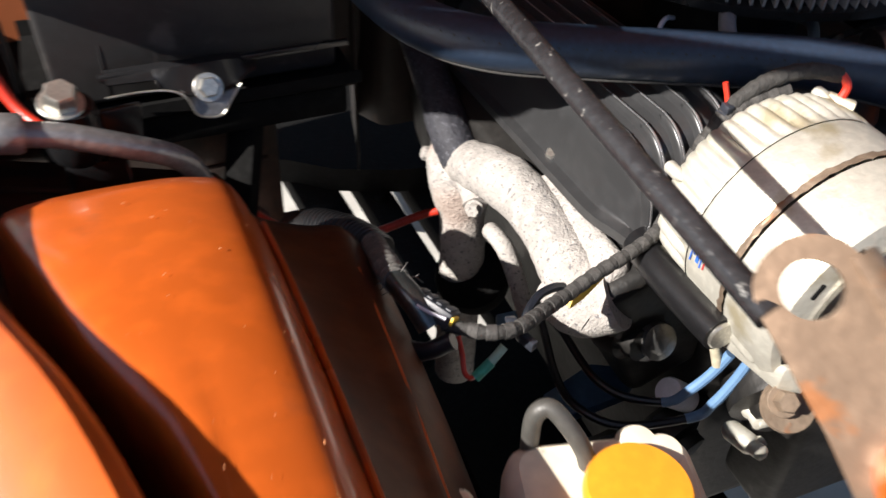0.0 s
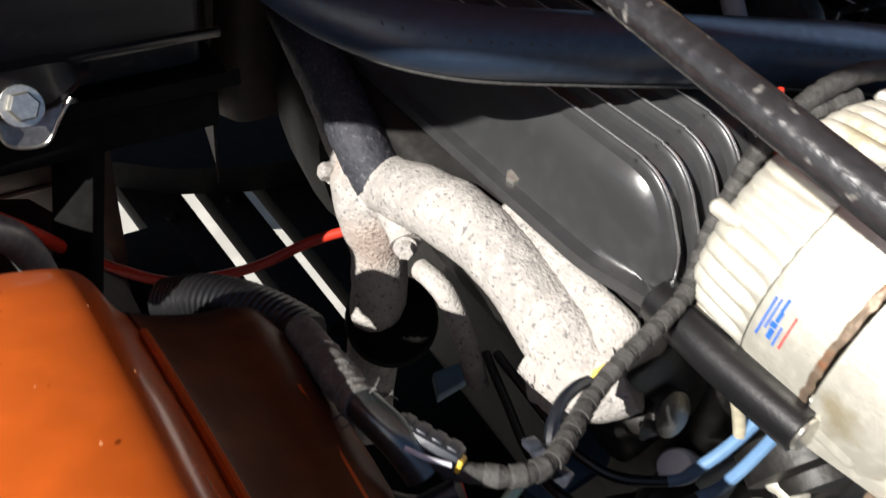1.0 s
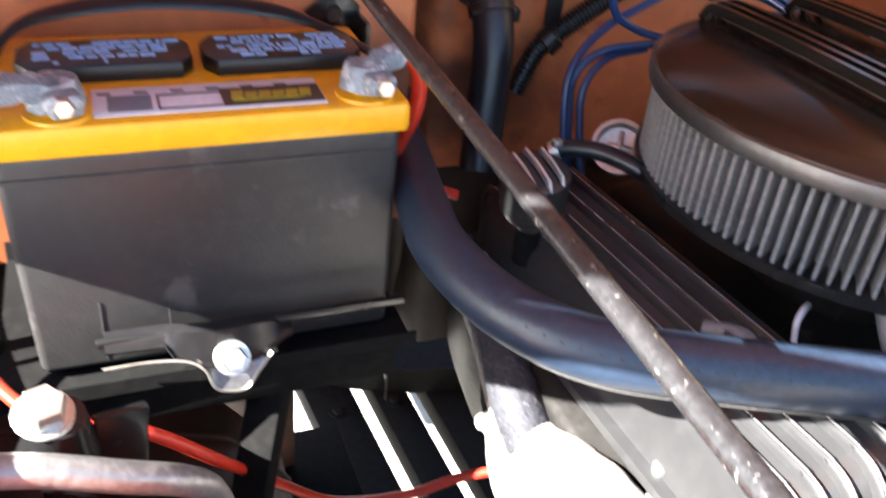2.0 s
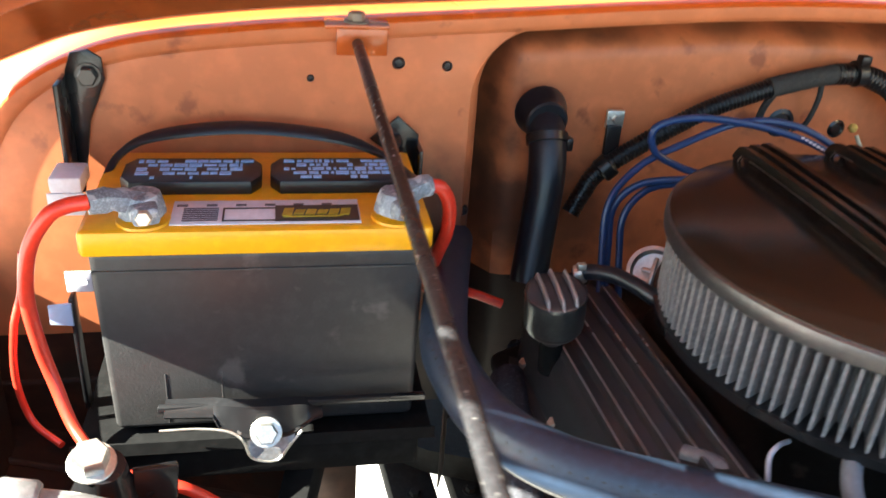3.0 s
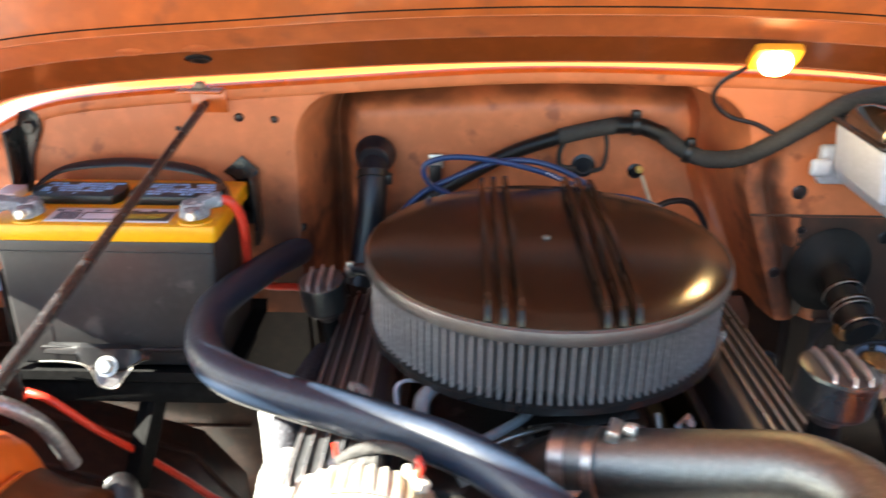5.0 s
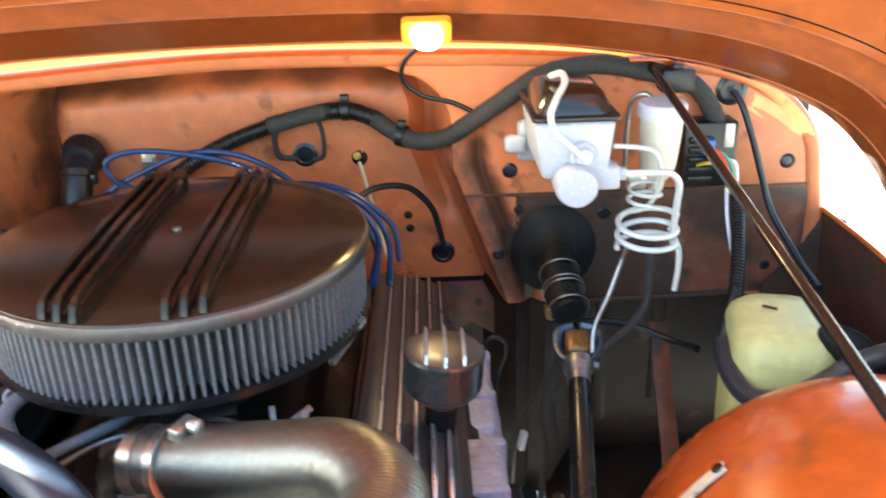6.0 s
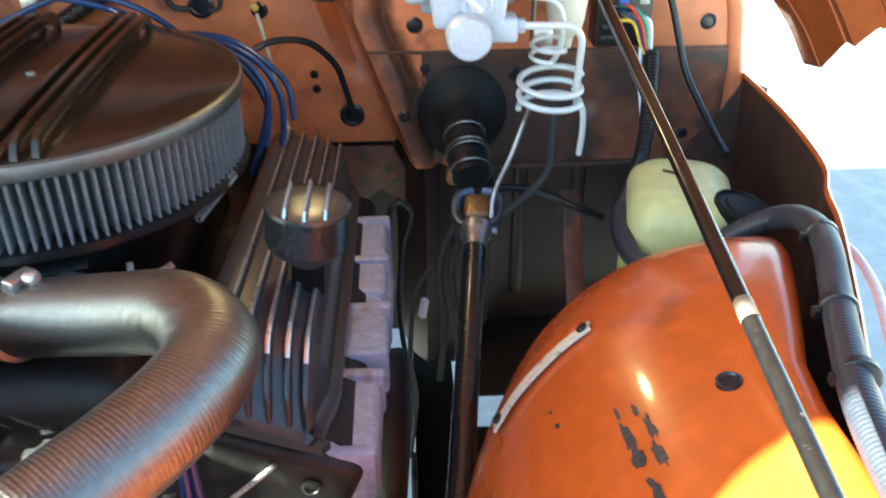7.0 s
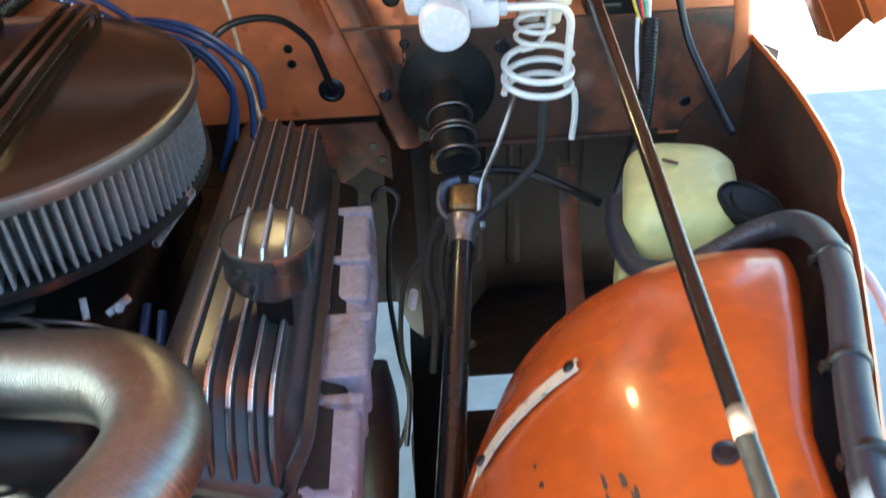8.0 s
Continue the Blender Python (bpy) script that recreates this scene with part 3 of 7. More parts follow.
def fender(sgn):
    f = thing("fender", (0.75 * sgn, -0.2, 0.4), "orange front fender with a rolled inner edge", "fender", "front fenders")
    rail = even(curve(RAIL, 6), 60)
    if sgn < 0:
        # the edge on the battery side dips towards the rear
        rail = [p - V(0, 0, 0.014 * smoothstep(-0.40, -0.27, p.y) + 0.028 * smoothstep(-0.20, 0.06, p.y)) for p in rail]
    skin = ((-0.0025, -0.012), (-0.0032, -0.009), (-0.003, -0.006), (0.0, 0.0), (0.005, 0.003), (0.016, 0.001), (0.030, -0.010), (0.042, -0.035), (0.052, -0.09), (0.058, -0.22), (0.05, -0.42))
    if sgn > 0:
        skin = ((-0.0005, -0.004), (-0.0010, -0.003), (-0.0010, -0.0015), (0.0, 0.0), (0.0015, 0.0015), (0.004, 0.000), (0.006, -0.012), (0.008, -0.05), (0.009, -0.12), (0.009, -0.24), (0.005, -0.42))
    bm = B()
    rows = []
    for p in rail:
        rows.append([V(sgn * (p.x + dx), p.y, p.z + dz) for dx, dz in skin])
    grid(bm, rows)
    thicken(bm, 0.0012)
    part("outer_skin", bm, PAINT, f)
    bm = B()
    rows = []
    for p in rail:
        rows.append([V(sgn * (p.x + dx), p.y, p.z + dz) for dx, dz in ((0.000, -0.0035), (0.002, -0.05), (0.005, -0.13), (0.004, -0.25), (-0.01, -0.4))])
    grid(bm, rows)
    part("inner_lining", bm, GRIMY, f, "grimy brown inner face")
    return f


fender(1)
fender(-1)


DOME = [(0.362, 0.40), (0.366, 0.66), (0.378, 0.76), (0.399, 0.830), (0.432, 0.886), (0.477, 0.929), (0.528, 0.956), (0.58, 0.968), (0.64, 0.971), (0.67, 0.962), (0.68, 0.92), (0.682, 0.80)]
RISE = [(-0.90, 0.93), (-0.7, 1.0), (-0.5, 1.015), (-0.35, 1.005), (-0.30, 1.0), (-0.25, 0.993), (-0.20, 0.980), (-0.17, 0.968), (-0.145, 0.950), (-0.130, 0.932), (-0.118, 0.890), (-0.110, 0.78), (-0.106, 0.5), (-0.105, 0.0)]


RISE_L = [(-0.90, 0.93), (-0.7, 1.0), (-0.5, 1.015), (-0.35, 1.0), (-0.30, 0.986), (-0.25, 0.970), (-0.20, 0.946), (-0.17, 0.929), (-0.145, 0.904), (-0.128, 0.868), (-0.118, 0.82), (-0.110, 0.69), (-0.106, 0.4), (-0.105, 0.0)]


def rail_x(y):
    return interp(-y, [(-p[1], p[0]) for p in RAIL])


DOME_L = [(0.402, 0.40), (0.405, 0.66), (0.411, 0.78), (0.421, 0.835), (0.432, 0.862), (0.446, 0.880), (0.462, 0.886), (0.480, 0.897), (0.491, 0.907), (0.497, 0.919), (0.5015, 0.934), (0.507, 0.9455), (0.515, 0.9525), (0.532, 0.9580), (0.55, 0.9610), (0.575, 0.9625), (0.598, 0.9605), (0.611, 0.952), (0.621, 0.930), (0.633, 0.87), (0.655, 0.76), (0.68, 0.70)]


def dome_point(sgn, x, z, y):
    """A point of the wheel house whose mid-section has (x, z)."""
    if sgn < 0:
        if x > 0.55:
            e = interp(y, [(-0.90, 0.60), (-0.46, 0.574), (-0.431, 0.581), (-0.389, 0.607), (-0.369, 0.621), (-0.33, 0.632), (-0.244, 0.637), (-0.17, 0.640), (-0.105, 0.630)])
            x = 0.55 + (x - 0.55) * (e - 0.55) / 0.055 if x < 0.605 else e + (x - 0.605) * (0.68 - e) / 0.075
            x = 0.55 + (x - 0.55) * max(0.004, rail_x(y) + 0.003 - 0.55) / 0.13
        elif x < 0.49:
            x -= 0.08 * (y + 0.30) * min(1.0, (0.49 - x) / 0.045)
        return V(-x, y, 0.40 + (z - 0.40) * interp(y, RISE_L))
    pull = 0.045 * smoothstep(-0.30, -0.105, y) ** 1.6 * (0.67 - x) / 0.30
    if x > 0.54:
        x = 0.54 + (x - 0.54) * max(0.04, rail_x(y) - 0.026 - 0.54) / 0.14
    return V(x + pull, y, 0.40 + (z - 0.40) * interp(y, RISE))


def wheel_house(sgn):
    w = thing("wheel_house", (0.5 * sgn, -0.5, 0.4), "glossy orange rounded wheel house panel with chipped paint" if sgn > 0 else "sunlit orange wheel house panel with a pressed edge", "wheel house", "wheel houses")
    bm = B()
    prof = [(q.x, q.y) for q in curve([(x, z, 0) for x, z in (DOME if sgn > 0 else DOME_L)], 4)]
    ys = [q.x for q in curve([(y, 0, 0) for y, f in RISE], 3)]
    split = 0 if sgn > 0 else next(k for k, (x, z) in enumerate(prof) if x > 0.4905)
    grid(bm, [[dome_point(sgn, x, z, y) for x, z in prof[split:]] for y in ys])
    thicken(bm, 0.0015)
    part("panel", bm, PAINT, w, sharp=80)
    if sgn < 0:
        # flank paint is darkened to carry the shade below the ridge
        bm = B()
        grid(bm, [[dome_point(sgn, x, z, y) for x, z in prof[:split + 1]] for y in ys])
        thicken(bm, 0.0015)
        part("inner_flank", bm, FLANKSHADE, w, "dark brown flank below the ridge, shade in its colour", sharp=80)
    if sgn < 0:
        # pressed flange down the inner flank
        bm = B()
        tube(bm, [dome_point(sgn, 0.491, 0.911, y) + V(0, 0, 0.0005) for y in (-0.175, -0.2, -0.26, -0.33, -0.42, -0.55, -0.7)], 0.0022, 8, 4)
        part("flange_bead", bm, PAINT, w)
        bm = B()
        tube(bm, [dome_point(sgn, 0.446, 0.880, y) for y in (-0.22, -0.27, -0.31, -0.34, -0.38, -0.43, -0.5)], 0.0018, 8, 4)
        part("flank_edge", bm, PAINT, w)
    return w


house_r = wheel_house(1)
house_l = wheel_house(-1)
rnd = random.Random(17)
for k in range(34):
    # flecks of dust and chipped lacquer on the sunlit panel
    x, y, r = rnd.uniform(0.508, 0.60), rnd.uniform(-0.46, -0.17), 0.0003 + 0.0005 * rnd.random() ** 3
    c = dome_point(-1, x, interp(x, DOME_L), y) + V(0, 0, 0.0022)
    bm = B()
    bm.faces.new([bm.verts.new(c + V(r * rnd.uniform(0.6, 1.3) * math.cos(a * 0.7854), 1.3 * r * rnd.uniform(0.6, 1.3) * math.sin(a * 0.7854), 0)) for a in range(8)])
    part("lacquer_fleck", bm, FLECK, house_l)

# things fixed to the wheel house by the steering shaft
bm = B()
c = curve([(0.399, 0.838, -0.247), (0.418, 0.872, -0.240), (0.446, 0.905, -0.233), (0.470, 0.925, -0.228)], 5)
rows = []
for q in c:
    p, r = dome_point(1, q.x, q.y, q.z), dome_point(1, q.x, q.y, q.z - 0.011)
    n = (dome_point(1, q.x + 0.004, q.y + 0.004, q.z) - p).cross(r - p).normalized()
    n = n if n.z > 0 else -n
    rows.append([p + n * 0.0005, p + n * 0.003, r + n * 0.003, r + n * 0.0005])
strip = thing("strip_label", rows[0][0], "cream dotted strip riveted to the wheel house", "strip")
grid(bm, rows)
part("strip", bm, STRIP, strip)
for row in (rows[1], rows[-2]):
    bm = B()
    p = (row[1] + row[2]) / 2
    n = (row[1] - row[0]).normalized()
    disc(bm, axes(p, n), 0.0048, 0.003, 14)
    part("rivet", bm, PLASTIC, strip)
bm = B()
p = dome_point(1, 0.533, 0.957, -0.352)
lathe(bm, axes(p, (-0.25, 0.05, 1)), [(0.0085, -0.001), (0.008, 0.003), (0.0068, 0.0036), (0.0055, 0.002), (0.001, 0.0018)], 22)
lone("rubber_plug", bm, RUBBER, "dark rubber plug in the orange wheel house", "plug")
# chipped paint: place, width and length
CHIPS = [(0.469, -0.337, 0.0022, 0.008), (0.470, -0.361, 0.0034, 0.015), (0.472, -0.383, 0.0044, 0.010), (0.479, -0.345, 0.0016, 0.006), (0.484, -0.364, 0.0032, 0.013), (0.4825, -0.388, 0.0036, 0.013), (0.463, -0.397, 0.0022, 0.013), (0.437, -0.312, 0.0020, 0.0035), (0.443, -0.324, 0.0026, 0.0045), (0.435, -0.295, 0.0014, 0.0025), (0.415, -0.317, 0.0018, 0.003), (0.475, -0.410, 0.0026, 0.012), (0.448, -0.322, 0.0012, 0.003)]
rnd = random.Random(3)
for cx, cy, w, l in CHIPS:
    pts = []
    for k in range(16):
        a = 2 * math.pi * k / 16
        f = rnd.uniform(0.5, 1.2)
        x, y = cx + w * f * math.cos(a) - 0.12 * l * math.sin(a), cy + l * f * math.sin(a)
        pts.append(dome_point(1, x, interp(x, DOME), y) + V(-0.0006, 0, 0.0010))
    bm = B()
    bm.faces.new([bm.verts.new(q) for q in pts])
    part("bare_or_lit_patch", bm, CHIP, house_r, "dark bare metal where paint has chipped")

stain_shade(DIRTY, (((0.567, 0.242, 0.905), 0.014),), (0.30, 0.20, 0.15), 0.8)
stain_shade(DIRTY, (((0.46, 0.242, 0.90), 0.13), ((0.40, 0.242, 0.86), 0.17), ((0.38, 0.242, 0.93), 0.12), ((0.62, 0.242, 0.95), 0.06)), (0.035, 0.02, 0.015), 0.85)
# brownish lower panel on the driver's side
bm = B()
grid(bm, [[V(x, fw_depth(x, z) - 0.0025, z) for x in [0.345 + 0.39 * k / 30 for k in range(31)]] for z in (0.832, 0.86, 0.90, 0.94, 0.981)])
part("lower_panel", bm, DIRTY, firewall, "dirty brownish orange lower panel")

# tunnel flange below the set-back panel, and a strap down the toe board
bm = B()
prism(bm, [(0.19, 0.836), (0.318, 0.836), (0.336, 0.80), (0.352, 0.758), (0.335, 0.750), (0.30, 0.772), (0.25, 0.735), (0.19, 0.735)], Matrix.Translation((0, 0.302, 0)) @ Matrix.Rotation(radians(90), 4, "X"), 0.003, 0.0006)
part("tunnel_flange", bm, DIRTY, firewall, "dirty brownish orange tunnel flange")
for x, z in ((0.312, 0.803), (0.322, 0.782)):
    bm = B()
    disc(bm, axes((x, 0.2985, z), (0, -1, 0)), 0.0055, 0.001, 14, 0.0003)
    part("hole", bm, BLACK_PAINT, firewall, "dark open hole")
bm = B()
sweep(bm, curve([(0.5490, 0.226, 0.800), (0.5494, 0.219, 0.779), (0.5500, 0.196, 0.735), (0.5510, 0.165, 0.690), (0.5520, 0.138, 0.650), (0.5525, 0.12, 0.60)], 4), rounded(0.024, 0.006, 0.002, 2))
part("brace_strap", bm, DIRTY, firewall, "brownish painted brace strap")

# added sheet closing gaps behind the firewall, and the gusset beside the fender
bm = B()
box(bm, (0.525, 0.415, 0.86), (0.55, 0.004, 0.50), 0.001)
part("closing_sheet", bm, OILY, firewall, "added dark sheet closing gaps behind the firewall")
bm = B()
prism(bm, [(0.655, 0.70), (0.79, 0.70), (0.79, 0.93), (0.757, 0.945), (0.735, 0.90), (0.69, 0.845)], Matrix.Translation((0, 0.241, 0)) @ Matrix.Rotation(radians(90), 4, "X"), 0.003, 0.0005)
part("corner_gusset", bm, GRIMY, firewall, "grimy brown corner gusset")

# lower fill of the bay
bm = B()
grid(bm, [[V(x, y, z) for x in (-0.80, -0.6, -0.396)] for y, z in ((0.305, 0.40), (0.300, 0.50), (0.295, 0.60), (0.285, 0.66), (0.26, 0.76), (0.252, 0.83))])
thicken(bm, 0.002)
apron = thing("splash_apron", (-0.6, 0.26, 0.40), "grimy brown splash apron under the battery", "apron")
part("panel", bm, GRIMY, apron)
for z, y in ((0.60, 0.295), (0.76, 0.26)):
    bm = B()
    tube(bm, [(-0.79, y - 0.002, z), (-0.60, y - 0.002, z), (-0.41, y - 0.002, z)], 0.004, 8, 3)
    part("stiffening_bead", bm, GRIMY, apron)
bm = B()
grid(bm, [[V(x, y, z) for x, z in ((-0.80, 0.70), (-0.6, 0.64), (-0.48, 0.60), (-0.42, 0.52), (-0.415, 0.40))] for y in (-0.12, 0.0, 0.15, 0.28)])
thicken(bm, 0.002)
apron = thing("inner_apron", (-0.6, 0.08, 0.40), "grimy brown inner apron beside the wheel house", "apron")
part("panel", bm, GRIMY, apron)
for y in (-0.02, 0.12, 0.22):
    bm = B()
    tube(bm, [(-0.79, y, 0.699), (-0.60, y, 0.642), (-0.48, y, 0.602), (-0.42, y, 0.522), (-0.414, y, 0.42)], 0.004, 8, 4, smooth=False)
    part("stiffening_bead", bm, GRIMY, apron)
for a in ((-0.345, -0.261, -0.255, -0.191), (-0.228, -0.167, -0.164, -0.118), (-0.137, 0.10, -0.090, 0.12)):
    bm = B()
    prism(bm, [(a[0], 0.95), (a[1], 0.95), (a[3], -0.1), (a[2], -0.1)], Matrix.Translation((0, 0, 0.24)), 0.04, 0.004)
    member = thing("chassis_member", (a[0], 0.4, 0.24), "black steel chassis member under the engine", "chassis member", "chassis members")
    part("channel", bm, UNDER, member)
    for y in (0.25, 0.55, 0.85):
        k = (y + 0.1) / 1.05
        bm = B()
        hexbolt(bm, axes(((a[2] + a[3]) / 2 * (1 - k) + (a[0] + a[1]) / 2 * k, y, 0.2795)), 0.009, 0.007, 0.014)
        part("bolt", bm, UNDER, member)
# added plate that keeps the bright ground under the engine dark
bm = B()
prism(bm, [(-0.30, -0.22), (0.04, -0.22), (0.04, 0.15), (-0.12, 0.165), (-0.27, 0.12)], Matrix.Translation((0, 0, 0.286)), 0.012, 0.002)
lone("ground_cover_plate", bm, UNDER, "added black plate hiding bright ground under the engine", "plate")
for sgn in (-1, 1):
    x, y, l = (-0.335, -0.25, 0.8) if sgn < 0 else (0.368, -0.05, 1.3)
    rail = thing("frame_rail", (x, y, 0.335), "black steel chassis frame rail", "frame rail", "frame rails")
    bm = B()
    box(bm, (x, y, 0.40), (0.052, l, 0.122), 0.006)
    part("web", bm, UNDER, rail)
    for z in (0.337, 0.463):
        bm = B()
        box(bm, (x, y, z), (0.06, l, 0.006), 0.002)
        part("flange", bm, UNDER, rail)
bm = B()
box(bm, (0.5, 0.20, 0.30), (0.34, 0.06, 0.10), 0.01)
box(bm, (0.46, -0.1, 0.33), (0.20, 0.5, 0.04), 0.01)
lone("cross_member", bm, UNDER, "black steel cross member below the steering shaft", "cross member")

for y0, y1, w in ((-0.50, 0.122, 0.21), (0.188, 0.50, 0.42)):
    bm = B()
    box(bm, (0.405 + w / 2, (y0 + y1) / 2, 0.49), (w, y1 - y0, 0.004), 0.001)
    shield = thing("splash_shield", (0.405 + w / 2, (y0 + y1) / 2, 0.488), "grimy brown splash panel beside the steering shaft", "panel", "splash panels")
    part("panel", bm, OILY, shield)
    bm = B()
    box(bm, (0.4065, (y0 + y1) / 2, 0.497), (0.003, y1 - y0, 0.014), 0.001)
    part("flange", bm, OILY, shield)
    for k in range(3):
        bm = B()
        hexbolt(bm, axes((0.425, y0 + (y1 - y0) * (0.2 + 0.3 * k), 0.492)), 0.006, 0.005, 0.010)
        part("bolt", bm, RUST, shield)
# added plate that hides bright ground beside the chassis rail
bm = B()
box(bm, (-0.386, 0.262, 0.45), (0.118, 0.19, 0.006), 0.002)
lone("closing_plate", bm, UNDER, "black closing plate beside the chassis rail", "panel")
# plain unseen panel that closes the front of the bay against low light
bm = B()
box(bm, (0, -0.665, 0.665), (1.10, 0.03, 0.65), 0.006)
lone("front_panel", bm, UNDER, "plain black unseen panel closing the front of the bay", "panel", kind="structure")

# plain unseen cab front, added behind the cowl to block sky
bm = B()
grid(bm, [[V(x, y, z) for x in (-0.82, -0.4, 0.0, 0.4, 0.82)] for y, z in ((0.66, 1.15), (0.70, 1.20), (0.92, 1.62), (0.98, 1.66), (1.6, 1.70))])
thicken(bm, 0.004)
lone("cab_front", bm, GLASS, "plain dark stand-in for the unseen windscreen behind the cowl", "windscreen", kind="structure")
# added black sheet; its front edge follows the shadow line on the ground
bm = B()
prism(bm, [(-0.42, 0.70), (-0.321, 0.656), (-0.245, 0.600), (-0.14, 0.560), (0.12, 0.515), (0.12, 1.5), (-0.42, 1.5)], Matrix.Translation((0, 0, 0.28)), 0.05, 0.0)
lone("ground_shade_sheet", bm, UNDER, "added black sheet standing in for shade on the ground", "cab floor", kind="structure")

# ---- air cleaner ----
air = thing("air_cleaner", (0, 0, 0.94), "round black air cleaner with ribbed lid and pleated filter", "air cleaner")
bm = B()
lathe(bm, axes((0, 0, 1.03)), [(0.10, -0.006), (0.182, -0.006), (0.1845, -0.003), (0.1845, 0.006), (0.183, 0.010), (0.177, 0.0125), (0.15, 0.0145), (0.05, 0.0165), (0.004, 0.017)], 96)
part("lid", bm, LID, air)
bm = B()
lathe(bm, axes((0, 0, 1.03)), [(0.1838, -0.0055), (0.1856, -0.004), (0.1860, -0.001), (0.1860, 0.005), (0.1852, 0.008), (0.1828, 0.0098)], 96, caps=False)
part("rim", bm, RIMM, air, "brushed bare metal rim")
bm = B()
N = 124
prof = []
vs = []
for k in range(N * 4):
    a = 2 * math.pi * k / (N * 4)
    r = (0.1797, 0.1788, 0.158, 0.159)[k % 4]
    vs.append((r * math.cos(a), r * math.sin(a)))
lo = [bm.verts.new((x, y, 0.962)) for x, y in vs]
hi = [bm.verts.new((x, y, 1.026)) for x, y in vs]
for k in range(len(vs)):
    bm.faces.new((lo[k], lo[(k + 1) % len(vs)], hi[(k + 1) % len(vs)], hi[k]))
part("filter_element", bm, PLEAT, air, "grey pleated filter", smooth=False)
bm = B()
lathe(bm, axes((0, 0, 0.955)), [(0.06, -0.035), (0.07, -0.01), (0.165, -0.004), (0.1835, 0.001), (0.1835, 0.008), (0.17, 0.010)], 72)
part("base", bm, BLACK_PAINT, air)
for x0 in (-0.05, 0.05):
    for dx in (-0.014, 0.0, 0.014):
        bm = B()
        x = x0 + dx
        h = math.sqrt(0.176 ** 2 - (abs(x) + 0.004) ** 2)
        path = [V(x, -h - 0.001, 1.039), V(x, -h + 0.0005, 1.0435), V(x, -h + 0.003, 1.0475), V(x, -h + 0.007, 1.0498), V(x, -h + 0.012, 1.0508), V(x, -h + 0.05, 1.0528), V(x, 0, 1.0545), V(x, h - 0.05, 1.0528), V(x, h - 0.012, 1.0508), V(x, h - 0.006, 1.049), V(x, h, 1.040)]
        sweep(bm, curve([tuple(p) for p in path], 3), [(-0.0026, -0.008), (0.0026, -0.008), (0.0023, -0.001), (0.0018, 0.0008), (0.0008, 0.0016), (-0.0008, 0.0016), (-0.0018, 0.0008), (-0.0023, -0.001)])
        rib = part("rib", bm, LID, air)
        # bright strips stand in for the highlights along the rib edges
        for e in (-0.0014, 0.0014):
            bm = B()
            sweep(bm, curve([tuple(p + V(e, 0, 0)) for p in path], 3), [(-0.0005, 0.0000), (0.0005, 0.0000), (0.0004, 0.0015), (-0.0004, 0.0015)])
            part("edge_glint", bm, RIBGLINT, rib, "bright strip standing in for the edge highlight")
bm = B()
hexbolt(bm, axes((0, 0, 1.0455)), 0.0045, 0.004)
part("wing_nut", bm, LEVERM, air)

# ---- engine ----
engine = thing("engine_block", (0, -0.02, 0.5), "dark oily V8 engine with an intake manifold", "engine")
bm = B()
box(bm, (0, -0.03, 0.64), (0.34, 0.5, 0.36), 0.03, 3)
part("block", bm, ENGINE, engine)
for sgn in (-1, 1):
    bm = B()
    box(bm, Matrix.Translation((0.0075 + 0.205 * sgn, -0.03, 0.765)) @ Matrix.Rotation(radians(22 * sgn), 4, "Y"), (0.13 if sgn > 0 else 0.105, 0.47, 0.14), 0.012, 3)
    part("cylinder_head", bm, ENGINE, engine)
bm = B()
lathe(bm, axes((0, 0.22, 0.62), (0, 1, 0)), [(0.20, 0), (0.21, 0.02), (0.20, 0.10), (0.16, 0.25), (0.12, 0.5)], 32)
part("bell_housing", bm, ENGINE, engine)
bm = B()
box(bm, (0, -0.02, 0.83), (0.24, 0.44, 0.10), 0.03, 3)
part("intake_manifold", bm, ENGINE, engine)
bm = B()
lathe(bm, axes((0, 0, 0.86)), [(0.075, 0), (0.075, 0.05), (0.065, 0.06), (0.065, 0.10)], 24)
part("carburettor", bm, ENGINE, engine)

SLOPE = -0.068      # the engine sits nose-up
VC_SECTION = [(0.262, 0.823), (0.262, 0.831), (0.2535, 0.833), (0.2512, 0.838), (0.250, 0.872), (0.2485, 0.882), (0.244, 0.890), (0.237, 0.8955), (0.22, 0.901), (0.20, 0.908), (0.182, 0.914), (0.172, 0.9165), (0.165, 0.914), (0.160, 0.906), (0.157, 0.87), (0.149, 0.868), (0.149, 0.860)]


FRONT = ((0.0, 0.0, 0.010), (0.0005, 0.12, 0.010), (0.0082, 0.14, 0.004), (0.0095, 0.22, 0.011), (0.0155, 0.40, 0.010), (0.0230, 0.61, 0.0085), (0.0300, 0.78, 0.0066), (0.0380, 0.90, 0.0042), (0.0460, 0.965, 0.002), (0.0560, 0.992, 0.0005), (0.066, 1, 0))


